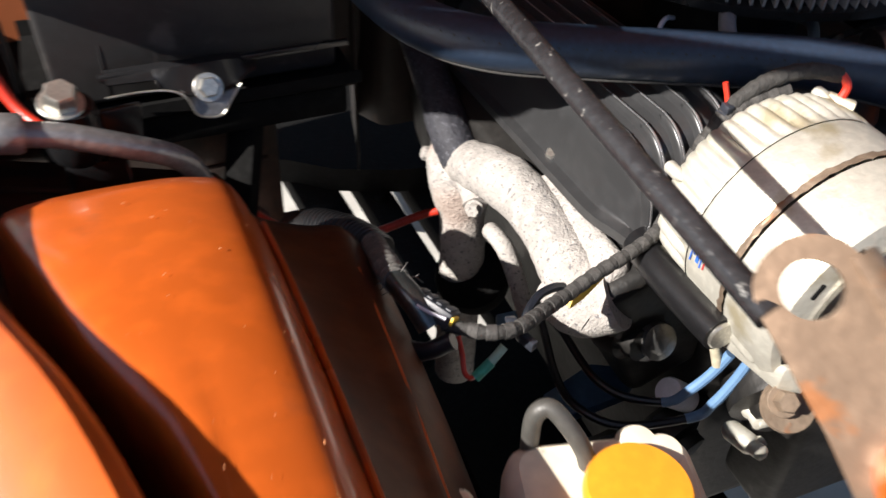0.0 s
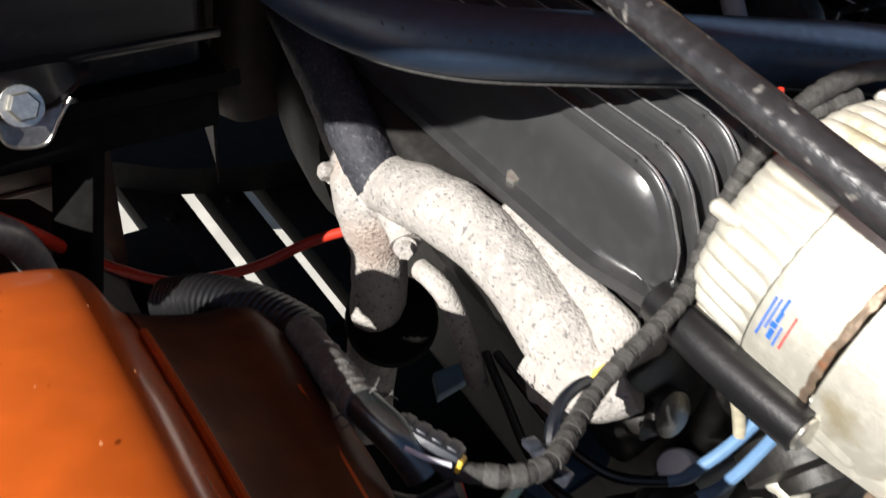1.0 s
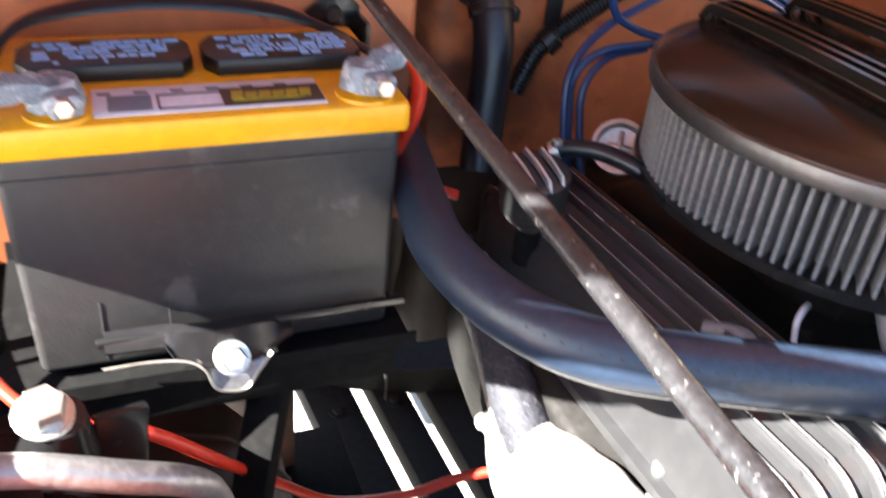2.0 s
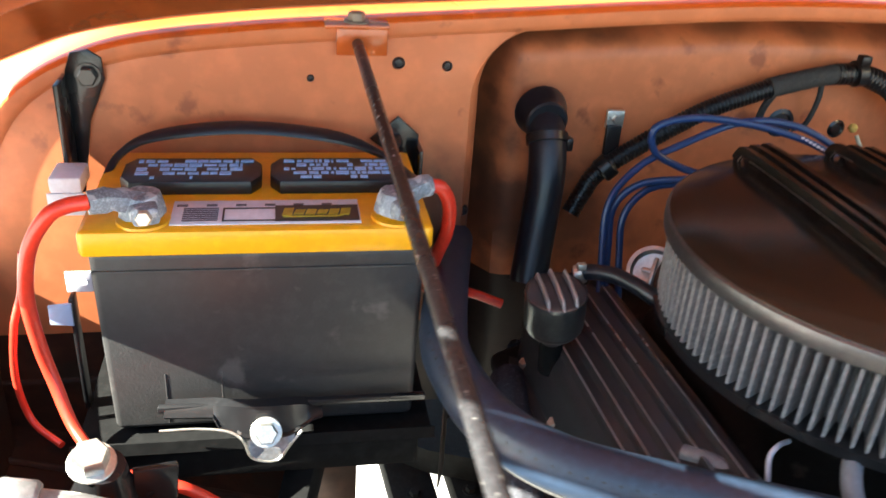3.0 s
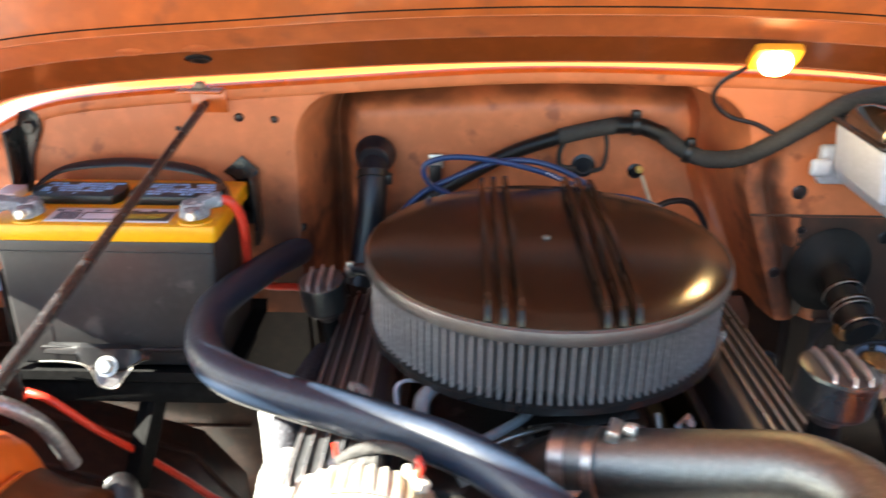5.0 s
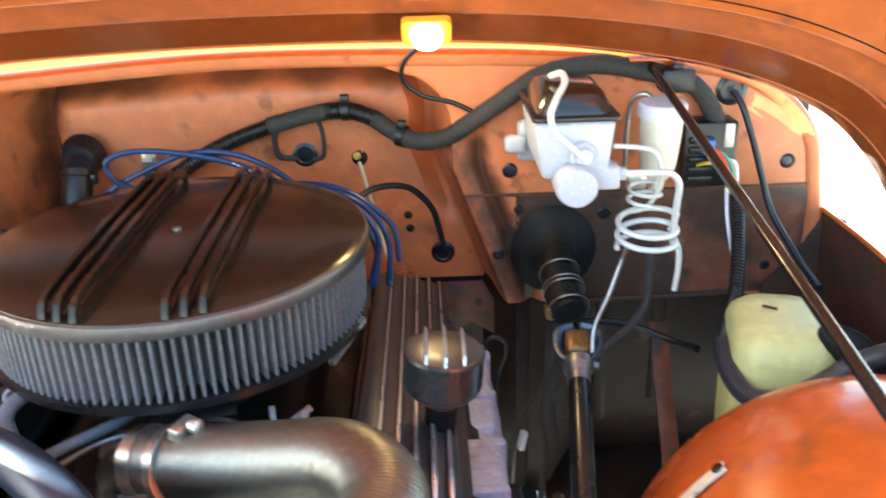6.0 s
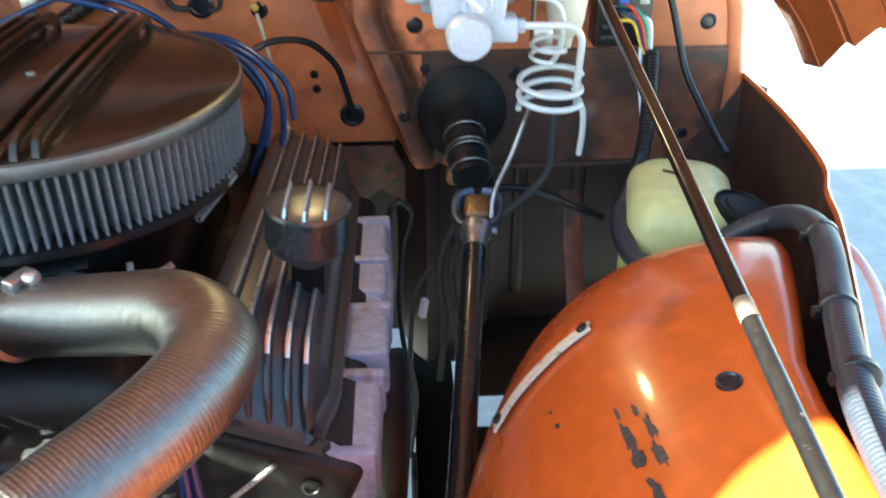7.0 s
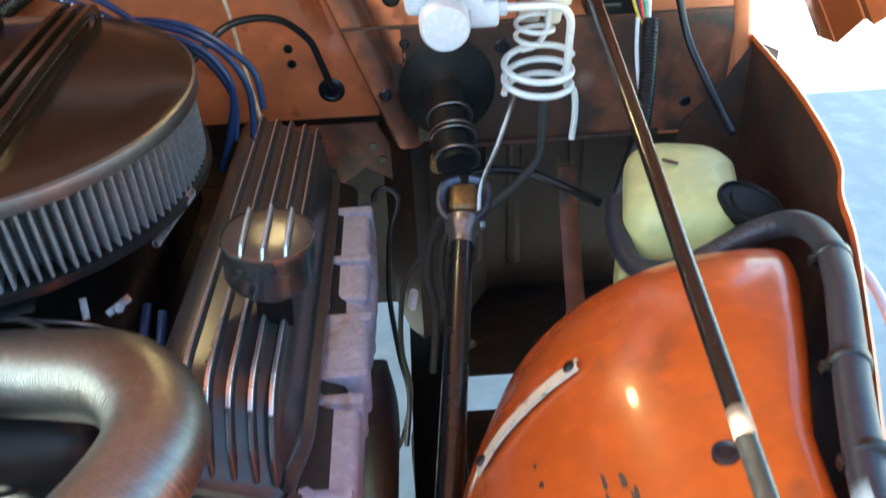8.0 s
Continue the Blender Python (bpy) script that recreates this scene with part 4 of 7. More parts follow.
def valve_cover(sgn, x0, y0, y1, stretch, fins, slim):
    vc = thing("valve_cover", (0.21 * sgn + 0.0075, (y0 + y1) / 2, 0.83), "black finned valve cover", "valve cover", "valve covers")
    front = [(d * (stretch if d > 0.009 else 1.0), f, i) for d, f, i in FRONT]
    bm = B()
    rows = []
    for y, f, i in [(y0 + d, f, i) for d, f, i in front] + [((y0 + y1) / 2, 1, 0), (y1 - 0.04, 1, 0), (y1 - 0.028, 0.97, 0.003), (y1 - 0.018, 0.88, 0.007), (y1 - 0.012, 0.7, 0.012), (y1 - 0.0095, 0.3, 0.016), (y1 - 0.009, 0.14, 0.006), (y1, 0.12, 0.012), (y1, 0.0, 0.012)]:
        row = []
        for u, z in VC_SECTION:
            base = 0.823 + (0.262 - u) * 0.327
            uu = u + (0.2055 - u) / 0.0565 * i
            row.append(V(sgn * uu + x0, y, base + (z - base) * (f if z - base > 0.011 else 1.0 if f else 0.0) + SLOPE * y))
        rows.append(row)
    grid(bm, rows)
    part("body", bm, COVER, vc, sharp=50)
    for u in fins:
        zt = interp(-u, [(-a, b) for a, b in VC_SECTION[6:12]]) + 0.001
        foot = 0.83 + (0.262 - u) * 0.3
        path = [(y0 + front[3][0] + 0.001, foot + 0.004)] + [(y0 + d - 0.0008, foot + (zt - foot) * f) for d, f, i in front[4:-1]] + [(y0 + front[-1][0] + 0.004, zt), ((y0 + y1) / 2, zt), (y1 - 0.08, zt), (y1 - 0.033, zt), (y1 - 0.019, zt - 0.008), (y1 - 0.0135, zt - 0.025)]
        run = curve([(sgn * u + x0, y, z + SLOPE * y) for y, z in path], 5)
        n = len(run)
        arch, top = [], []
        for k, p in enumerate(run):
            t = (run[min(k + 1, n - 1)] - run[max(k - 1, 0)]).normalized()
            out = V(0, -t.z, t.y)
            arch.append([p + V(x, 0, 0) + out * h for x, h in ((-0.0034, -0.003), (-0.0028, 0.0008), (-0.0021, 0.0030), (-0.0010, 0.0041), (0.0010, 0.0041), (0.0021, 0.0030), (0.0028, 0.0008), (0.0034, -0.003))])
            # polished strip that also paints the highlight: widest at the front bend of the fin
            g = slim * (1 + (1.0 * (1 - smoothstep(0.08, 0.26, p.y - y0)) if sgn > 0 else 0.0))
            if sgn < 0 or p.z - SLOPE * p.y > foot + 0.80 * (zt - foot):
                top.append([p + V(x, 0, 0) + out * h for x, h in ((-g, 0.0040), (-g * 0.7, 0.0046), (g * 0.7, 0.0046), (g, 0.0040))])
        bm = B()
        grid(bm, arch)
        fin = part("fin", bm, COVER, vc, sharp=80)
        bm = B()
        grid(bm, top)
        part("edge", bm, FINTIP, fin, "bright polished fin edge, standing in for highlights too")
    return vc


valve_cover(1, 0.0145, -0.282, 0.232, 1.25, (0.2415, 0.2280, 0.2135, 0.1990, 0.1835), 0.0009)
vcover_l = valve_cover(-1, 0.0075, -0.2575, 0.215, 1.0, (0.2400, 0.2270, 0.2120, 0.1955, 0.1790), 0.0008)


def breather(at, up, k=1.0):
    m = Matrix.Translation(at) @ Vector((0, 0, 1)).rotation_difference(Vector(up)).to_matrix().to_4x4() @ Matrix.Diagonal((k, k, 1, 1))
    b = thing("oil_breather", at, "finned black oil filler breather on the valve cover", "oil breather", "oil breathers")
    # near-black stem colour stands in for the shade under the sleeve
    bm = B()
    lathe(bm, m, [(0.014, -0.03), (0.014, 0.010)], 20)
    part("stem", bm, UNDER, b, "near-black stem with shade in its colour")
    bm = B()
    lathe(bm, m, [(0.012, 0.0), (0.017, 0.020), (0.030, 0.022), (0.0335, 0.026), (0.034, 0.029), (0.034, 0.058), (0.0347, 0.0595), (0.0342, 0.0625), (0.032, 0.0635), (0.01, 0.064)], 36)
    part("body", bm, COVER, b)
    bm = B()
    lathe(bm, m, [(0.0343, 0.0285), (0.0349, 0.030), (0.0349, 0.0585), (0.0356, 0.060), (0.0350, 0.0630), (0.0335, 0.0637)], 36, caps=False)
    part("sleeve", bm, SLEEVE, b, "dull plated sleeve with a bright lip")
    for x in (-0.016, 0.0, 0.016):
        h = math.sqrt(0.031 ** 2 - x * x)
        bm = B()
        sweep(bm, [m @ V(x, -h, 0.061), m @ V(x, -h + 0.003, 0.067), m @ V(x, 0, 0.0685), m @ V(x, h - 0.003, 0.067), m @ V(x, h, 0.061)], ring(0.0018, 8, 0.004))
        part("rib", bm, FINTIP, b, "polished rib")
    return b


breather((0.250, -0.14, 0.920), (0.08, 0.0, 1))
breather((-0.243, 0.094, 0.893), (-0.1, -0.16, 1), 0.76)

# ---- fat coolant hoses ----
def hose(name, pts, r, material, label, category="hose", **kw):
    bm = B()
    tube(bm, pts, r, **kw)
    return lone(name, bm, material, label, category)


HOSE = [(-0.305, 0.25, 0.92), (-0.325, 0.17, 0.935), (-0.350, 0.06, 0.948), (-0.357, 0.0, 0.95), (-0.342, -0.07, 0.95), (-0.305, -0.118, 0.95), (-0.238, -0.153, 0.95), (-0.155, -0.19, 0.95), (-0.075, -0.235, 0.95), (0.0, -0.31, 0.94), (0.03, -0.40, 0.93)]
fat = thing("heater_hose", HOSE[0], "fat black rubber heater hose with faint print", "hose")
bm = B()
tube(bm, HOSE, 0.019, 20)
part("tube", bm, HOSERUB, fat)
run = even(curve(HOSE, 8), 260)
rnd = random.Random(11)
for k in range(74, 190, 3):
    # dashes of the faint moulded line along the flank
    d = (run[k + 1] - run[k]).normalized()
    out = (V(-0.45, -0.60, 0.45) - d * d.dot(V(-0.45, -0.60, 0.45))).normalized()
    bm = B()
    box(bm, axes(run[k] + out * 0.0190, out, math.degrees(math.atan2(d.x, -d.y)) + 90), (0.0022, 0.0008 + 0.0004 * rnd.random(), 0.0004), 0)
    part("print_dash", bm, TAPE, fat)

# ---- radiator hose in steel jacket ----
jacket_run = [(0.0, -0.19, 0.915), (0.05, -0.209, 0.926), (0.12, -0.238, 0.947), (0.178, -0.270, 0.967), (0.2095, -0.318, 0.972), (0.193, -0.372, 0.967), (0.13, -0.45, 0.955), (0.05, -0.54, 0.94), (0.0, -0.6, 0.92)]
rad = thing("radiator_hose", jacket_run[0], "flexible stainless steel radiator hose", "hose")
bm = B()
tube(bm, jacket_run, 0.0305, 32, wave=0.00022, pitch=0.0030)
part("jacket", bm, JACKET, rad)
bm = B()
sweep(bm, curve(jacket_run[:3], 4)[:2], ring(0.0318, 28))
part("end_ferrule", bm, STEEL, rad, "bright steel end ferrule")

# ---- brace rods ----
def rod(name, a, b, r, label, worn, shaft):
    bm = B()
    tube(bm, [a, b], r, 14, 20)
    o = thing(name, a, label, "brace rod", "brace rods")
    part("shaft", bm, shaft, o)
    # pale band on the rod stands in for a sunlit spot
    for y, l in worn:
        bm = B()
        p, q = [V(*a).lerp(V(*b), (v - a[1]) / (b[1] - a[1])) for v in (y, y - l)]
        tube(bm, [p, (p + q) / 2, q], r + 0.0002, 14, 3)
        part("bare_or_lit_patch", bm, RUST, o, "pale band standing in for a sunlit spot")
    return o


rod("brace_rod", (-0.4092, 0.232, 1.1244), (-0.3877, -0.494, 1.0612), 0.0051, "worn black steel brace rod over the battery", (), RODM)
rod("brace_rod", (0.515, 0.232, 1.145), (0.4955, -0.75, 1.018), 0.0049, "chipped black steel brace rod by the brake cylinder", ((-0.41, 0.014),), RODSHADE)

# ---- battery and what holds it ----
BX, BY, BW, BD = -0.4925, 0.066, 0.262, 0.160
battery = thing("car_battery", (BX, BY + BD / 2, 0.842), "black car battery with a yellow top in a tray", "battery")
bm = B()
t = bmesh.new()
bmesh.ops.create_cube(t, size=1.0, matrix=Matrix.Translation((BX, BY + BD / 2, 0.925)) @ Matrix.Diagonal((BW - 0.010, BD - 0.010, 0.166, 1)))
for v in t.verts:
    if v.co.z < 0.9:
        v.co.x = BX + (v.co.x - BX) * 0.975
bmesh.ops.bevel(t, geom=t.edges[:], offset=0.006, segments=3, profile=0.5, affect="EDGES")
join(bm, t)
part("case", bm, CASE, battery)
for x in (-0.572, -0.528):
    bm = B()
    box(bm, (x, BY + 0.0052, 0.872), (0.0016, 0.0012, 0.05), 0.0005)
    part("case_rib", bm, CASE, battery)
bm = B()
box(bm, (BX, BY + 0.0045, 0.992), (BW - 0.014, 0.003, 0.002), 0.0008)
part("case_seam", bm, CASE, battery)
bm = B()
prism(bm, rounded(BW, BD, 0.006), Matrix.Translation((BX, BY + BD / 2, 1.006)), 0.021, 0.004)
part("cover", bm, YELLOW, battery, "yellow moulded cover")
for cx in (-0.548, -0.431):
    bm = B()
    o = [(-0.055, -0.013), (-0.047, -0.026), (0.047, -0.026), (0.055, -0.013), (0.055, 0.013), (0.047, 0.026), (-0.047, 0.026), (-0.055, 0.013)]
    prism(bm, o, Matrix.Translation((cx, 0.157, 1.0255)), 0.013, 0.003)
    cap = part("vent_cap", bm, PLASTIC, battery, "black vent cap with pale print")
    rnd = random.Random(int(cx * 1000))
    for j in range(5):
        x = -0.044
        while x < 0.04:
            w = rnd.uniform(0.002, 0.011)
            if rnd.random() < (0.35 if j == 0 else 0.86):
                bm = B()
                box(bm, (cx + min(x + w / 2, 0.043), 0.157 - 0.018 + 0.0085 * j, 1.0388), (w, rnd.uniform(0.0034, 0.0066), 0.0006), 0)
                part("print_bar", bm, INKB, cap)
            x += w + rnd.uniform(0.0009, 0.0028)
for cx, cy in ((-0.578, 0.086), (-0.389, 0.086)):
    bm = B()
    lathe(bm, axes((cx, cy, 1.027)), [(0.02, 0), (0.0195, 0.002), (0.011, 0.003), (0.0095, 0.018), (0.008, 0.02)], 20)
    part("terminal_post", bm, YELLOW, battery, "yellow collar round the post")
# label on the cover
bm = B()
box(bm, (-0.488, 0.0960, 1.0278), (0.142, 0.042, 0.001), 0.0003)
label = part("label", bm, LABELW, battery, "silver label with a black panel")
bm = B()
box(bm, (-0.4500, 0.0915, 1.0287), (0.064, 0.027, 0.0008), 0)
part("black_panel", bm, LABELK, label)
for k in range(6):
    bm = B()
    x = -0.4725 + 0.0088 * k
    h = (0.0072, 0.0044, 0.0050, 0.0040, 0.0052, 0.0062)[k]
    prism(bm, [(x - 0.0044, -h * 0.8), (x + 0.0030, -h * 0.8), (x + 0.0050, h), (x - 0.0024, h)], Matrix.Translation((0, 0.0915, 1.0291)), 0.0006, 0)
    part("mark", bm, GOLD, label)
for k in range(7):
    bm = B()
    box(bm, (-0.5375, 0.081 + 0.0035 * k, 1.0286), (0.026, 0.0016, 0.0006), 0)
    part("code_bar", bm, BARGREY, label)
for k in range(6):
    bm = B()
    box(bm, (-0.552 + 0.022 * k, 0.1075, 1.0286), (0.008, 0.003, 0.0006), 0)
    part("print_bar", bm, BARGREY, label)
bm = B()
prism(bm, [(-0.476, -0.0080), (-0.436, -0.0080), (-0.430, -0.0062), (-0.470, -0.0062)], Matrix.Translation((0, 0.0915, 1.0291)), 0.0006, 0)
part("mark", bm, GOLD, label)
for x, y, w, d in ((-0.501, 0.1015, 0.040, 0.0014), (-0.501, 0.0800, 0.040, 0.0014), (-0.5206, 0.0907, 0.0014, 0.0225)):
    bm = B()
    box(bm, (x, y, 1.0286), (w, d, 0.0006), 0)
    part("outline", bm, LABELK, label)
# black carrying strap
bm = B()
sweep(bm, curve([(-0.622, 0.17, 1.02), (-0.612, 0.20, 1.034), (-0.583, 0.213, 1.046), (-0.512, 0.216, 1.053), (-0.434, 0.214, 1.046), (-0.39, 0.195, 1.036), (-0.368, 0.15, 1.033), (-0.362, 0.12, 1.038)], 8),
      lambda i: ring(0.0035 + 0.0045 * smoothstep(8, 22, i) * (1 - smoothstep(30, 42, i)), 10, 0.0032))
lone("carry_strap", bm, RUBBER, "black rubber carrying strap arched over the battery", "strap")


def cable(name, pts, r, material, label, category="cable", **kw):
    bm = B()
    tube(bm, pts, r, **kw)
    return lone(name, bm, material, label, category)


def clamp_cable(post, ear, pts, label):
    c = thing("battery_cable", (post[0], post[1], 1.03), label, "battery cable", "battery cables")
    bm = B()
    lathe(bm, axes((post[0], post[1], 1.033)), [(0.017, 0), (0.0175, 0.004), (0.015, 0.012), (0.013, 0.016), (0.008, 0.017)], 14)
    d = (V(*ear) - V(post[0], post[1], 1.04)).normalized()
    tube(bm, [V(post[0], post[1], 1.042), V(post[0], post[1], 1.043) + d * 0.02, V(*ear)], 0.0095, 10, 3, uneven=0.12)
    box(bm, axes((post[0] + 0.004, post[1] - 0.018, 1.041), (0, 0, 1), 20), (0.02, 0.016, 0.014), 0.004)
    for v in bm.verts:
        v.co += noise.noise_vector(v.co * 160) * 0.0016
    part("clamp", bm, LEAD, c, "corroded grey lead clamp")
    bm = B()
    hexbolt(bm, axes((post[0] + 0.005, post[1] - 0.026, 1.042), (0, -1, 0.15)), 0.006, 0.006)
    part("clamp_bolt", bm, ZINC, c)
    bm = B()
    run_ = curve(pts, 8)
    sweep(bm, run_, lambda i: ring(0.0058 - 0.0010 * smoothstep(40, 60, i), 14))
    part("lead", bm, RED, c, "thick red insulated lead")
    return c


clamp_cable((-0.578, 0.086), (-0.612, 0.072, 1.048), [(-0.610, 0.072, 1.049), (-0.627, 0.072, 1.046), (-0.641, 0.070, 1.038), (-0.659, 0.078, 1.008), (-0.669, 0.086, 0.965), (-0.667, 0.087, 0.922), (-0.659, 0.082, 0.886), (-0.642, 0.058, 0.855), (-0.612, 0.022, 0.846), (-0.580, 0.006, 0.846), (-0.549, 0.0, 0.838), (-0.512, 0.015, 0.790), (-0.482, 0.060, 0.720), (-0.447, 0.095, 0.655), (-0.410, 0.095, 0.624), (-0.377, 0.090, 0.617), (-0.330, 0.085, 0.617), (-0.284, 0.080, 0.630), (-0.25, 0.07, 0.640), (-0.22, 0.06, 0.645)],
            "red battery cable with a corroded clamp running down the case")
clamp_cable((-0.389, 0.086), (-0.362, 0.1, 1.047), [(-0.364, 0.1, 1.047), (-0.352, 0.1, 1.045), (-0.343, 0.106, 1.026), (-0.342, 0.114, 0.998), (-0.346, 0.128, 0.97), (-0.350, 0.15, 0.93), (-0.335, 0.18, 0.90), (-0.30, 0.205, 0.885), (-0.262, 0.2, 0.872)],
            "red battery cable looped beside the case")
cable("ground_wire", [(-0.668, 0.09, 1.0), (-0.674, 0.09, 0.965), (-0.684, 0.09, 0.933), (-0.690, 0.09, 0.885), (-0.682, 0.085, 0.846), (-0.655, 0.06, 0.84)], 0.003, RED, "thin red wire beside the battery")

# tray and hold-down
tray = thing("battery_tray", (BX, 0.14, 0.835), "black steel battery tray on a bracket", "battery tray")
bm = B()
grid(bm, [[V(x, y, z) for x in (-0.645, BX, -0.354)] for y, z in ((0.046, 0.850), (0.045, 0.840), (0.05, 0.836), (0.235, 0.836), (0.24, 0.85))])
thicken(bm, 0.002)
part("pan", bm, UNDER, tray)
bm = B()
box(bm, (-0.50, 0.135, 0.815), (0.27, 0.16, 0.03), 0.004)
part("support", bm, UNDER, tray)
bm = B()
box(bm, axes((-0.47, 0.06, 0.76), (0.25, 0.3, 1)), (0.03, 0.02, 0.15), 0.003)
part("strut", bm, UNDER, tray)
bm = B()
box(bm, (-0.6455, 0.118, 0.890), (0.004, 0.014, 0.11), 0.001)
part("side_stay", bm, BLACK_PAINT, tray)
bm = B()
prism(bm, [(-0.663, 0.923), (-0.645, 0.921), (-0.645, 0.942), (-0.663, 0.940)], Matrix.Translation((0, 0.113, 0)) @ Matrix.Rotation(radians(90), 4, "X"), 0.004, 0.001)
part("tab", bm, LABELB, tray, "pale blue plastic tab")
hold = thing("hold_down", (-0.495, 0.04, 0.852), "black battery hold-down plate with a large bolt", "hold-down")
bm = B()
rows = []
for x, lo, hi, y in ((-0.572, 0.8745, 0.878, 0.050), (-0.534, 0.874, 0.879, 0.048), (-0.529, 0.866, 0.882, 0.043), (-0.51, 0.861, 0.884, 0.037), (-0.495, 0.859, 0.885, 0.035), (-0.475, 0.861, 0.884, 0.037), (-0.462, 0.866, 0.880, 0.042), (-0.456, 0.868, 0.874, 0.046), (-0.448, 0.868, 0.871, 0.049)):
    rows.append([V(x, y - 0.006, lo), V(x, y - 0.003, lo + 0.001), V(x, y, (lo + hi) / 2), V(x, y + 0.003, hi), V(x, y + 0.012, hi + 0.001)])
grid(bm, rows)
thicken(bm, 0.0015)
part("plate", bm, BLACK_PAINT, hold)
loop = curve([(-0.575, 0.038, 0.8665), (-0.545, 0.036, 0.868), (-0.522, 0.033, 0.866), (-0.511, 0.030, 0.858), (-0.506, 0.028, 0.844), (-0.496, 0.027, 0.839), (-0.484, 0.027, 0.840), (-0.475, 0.029, 0.852), (-0.469, 0.0315, 0.859), (-0.465, 0.033, 0.863)], 6)
bm = B()
sweep(bm, loop, ring(0.0011, 8))
part("bent_edge", bm, ZINC, hold, "bare bent edge")
bm = B()
grid(bm, [[p, V(p.x, 0.040, max(p.z + 0.002, 0.866))] for p in loop if -0.516 < p.x < -0.470])
thicken(bm, 0.001)
part("skirt", bm, LEVERM, hold)
bm = B()
box(bm, (-0.470, 0.0535, 0.876), (0.215, 0.006, 0.006), 0.0015)
part("cross_bar", bm, BLACK_PAINT, hold, "black bar across the battery front")
bm = B()
hexbolt(bm, axes((-0.493, 0.030, 0.866), (0.05, -0.85, 0.5)), 0.0090, 0.010, 0.0125)
part("bolt", bm, ZINC, hold)

# hinge bolt and lever by the wheel house
piv = thing("pivot_bolt", (-0.6, -0.06, 0.89), "large plated hex bolt in a dark bracket", "bolt")
bm = B()
hexbolt(bm, axes((-0.6005, -0.060, 0.924), (0.12, -0.35, 0.93)), 0.0118, 0.013, 0.0155)
part("head", bm, ZINC, piv)
bm = B()
lathe(bm, axes((-0.599, -0.05, 0.88), (0.12, -0.25, 0.95)), [(0.02, 0), (0.022, 0.01), (0.019, 0.02), (0.014, 0.044)], 20)
box(bm, axes((-0.566, -0.048, 0.885), (0.1, 0, 1), 15), (0.006, 0.030, 0.046), 0.002)
box(bm, axes((-0.590, -0.030, 0.852), (0, 0, 1)), (0.045, 0.045, 0.03), 0.006)
part("bracket", bm, BLACK_PAINT, piv)
lev = thing("bent_lever", (-0.58, -0.08, 0.86), "bent worn steel lever with a round collar", "lever")
bm = B()
tube(bm, [(-0.625, -0.096, 0.927), (-0.60, -0.096, 0.920), (-0.565, -0.094, 0.903), (-0.535, -0.086, 0.882), (-0.52, -0.07, 0.85), (-0.51, -0.05, 0.79)], 0.0088, 14)
part("shank", bm, LEVERS, lev)
bm = B()
lathe(bm, axes((-0.648, -0.097, 0.933), (1, 0, -0.22)), [(0.012, 0), (0.0135, 0.003), (0.0135, 0.022), (0.0115, 0.025)], 20)
part("collar", bm, LEVERS, lev)

# brackets on the firewall behind the battery
br = thing("firewall_bracket", (-0.64, 0.24, 1.0), "black angled bracket bolted to the firewall", "bracket", "firewall brackets")
bm = B()
prism(bm, [(-0.018, 0.012), (-0.012, 0.028), (0.002, 0.031), (0.013, 0.024), (0.014, 0.005), (-0.002, -0.032), (-0.014, -0.10), (-0.02, -0.10)], Matrix.Translation((-0.638, 0.240, 1.083)) @ Matrix.Rotation(radians(90), 4, "X"), 0.004)
box(bm, (-0.657, 0.222, 1.035), (0.004, 0.036, 0.115), 0.001)
part("plate", bm, BLACK_PAINT, br)
bm = B()
box(bm, (-0.652, 0.188, 1.018), (0.026, 0.036, 0.015), 0.003)
part("block", bm, LABELW, br, "white plastic block")
bm = B()
hexbolt(bm, axes((-0.637, 0.236, 1.092), (0, -1, 0)), 0.0085, 0.006, 0.011)
part("bolt", bm, BLACK_PAINT, br)
br = thing("firewall_bracket", (-0.374, 0.24, 1.0), "black diamond-shaped bracket bolted to the firewall", "bracket", "firewall brackets")
bm = B()
prism(bm, [(-0.022, 0.002), (0.004, 0.024), (0.024, 0.006), (0.022, -0.07), (0.0, -0.07), (-0.004, -0.012)], Matrix.Translation((-0.374, 0.240, 1.033)) @ Matrix.Rotation(radians(90), 4, "X"), 0.005)
box(bm, (-0.352, 0.222, 0.99), (0.004, 0.036, 0.09), 0.001)
part("plate", bm, BLACK_PAINT, br)
bm = B()
hexbolt(bm, axes((-0.373, 0.235, 1.034), (0, -1, 0)), 0.008, 0.006)
part("bolt", bm, BLACK_PAINT, br)
for z, w in ((1.002, 0.03), (0.928, 0.022)):
    bm = B()
    box(bm, (-0.652, 0.17, z), (w, 0.003, 0.02), 0.001)
    disc(bm, axes((-0.647, 0.1685, z), (0, -1, 0)), 0.003, 0.001, 10, 0.0003)
    lone("metal_tab", bm, LABELW, "small pale metal tab beside the battery", "tab", "pale tabs")

# ---- brace rods and their feet ----
foot = thing("rod_foot", (-0.41, 0.238, 1.135), "orange foot plate bolting the brace rod to the cowl", "foot plate", "rod feet")
bm = B()
box(bm, (-0.411, 0.228, 1.143), (0.055, 0.026, 0.004), 0.001)
box(bm, (-0.405, 0.238, 1.128), (0.045, 0.004, 0.03), 0.001)
part("plate", bm, PAINT, foot)
bm = B()
hexbolt(bm, axes((-0.411, 0.226, 1.145), (0, 0, 1)), 0.0075, 0.007, 0.011)
part("bolt", bm, RUST, foot)
copy_thing(foot, Matrix.Translation((0.517, 0.238, 1.145)))
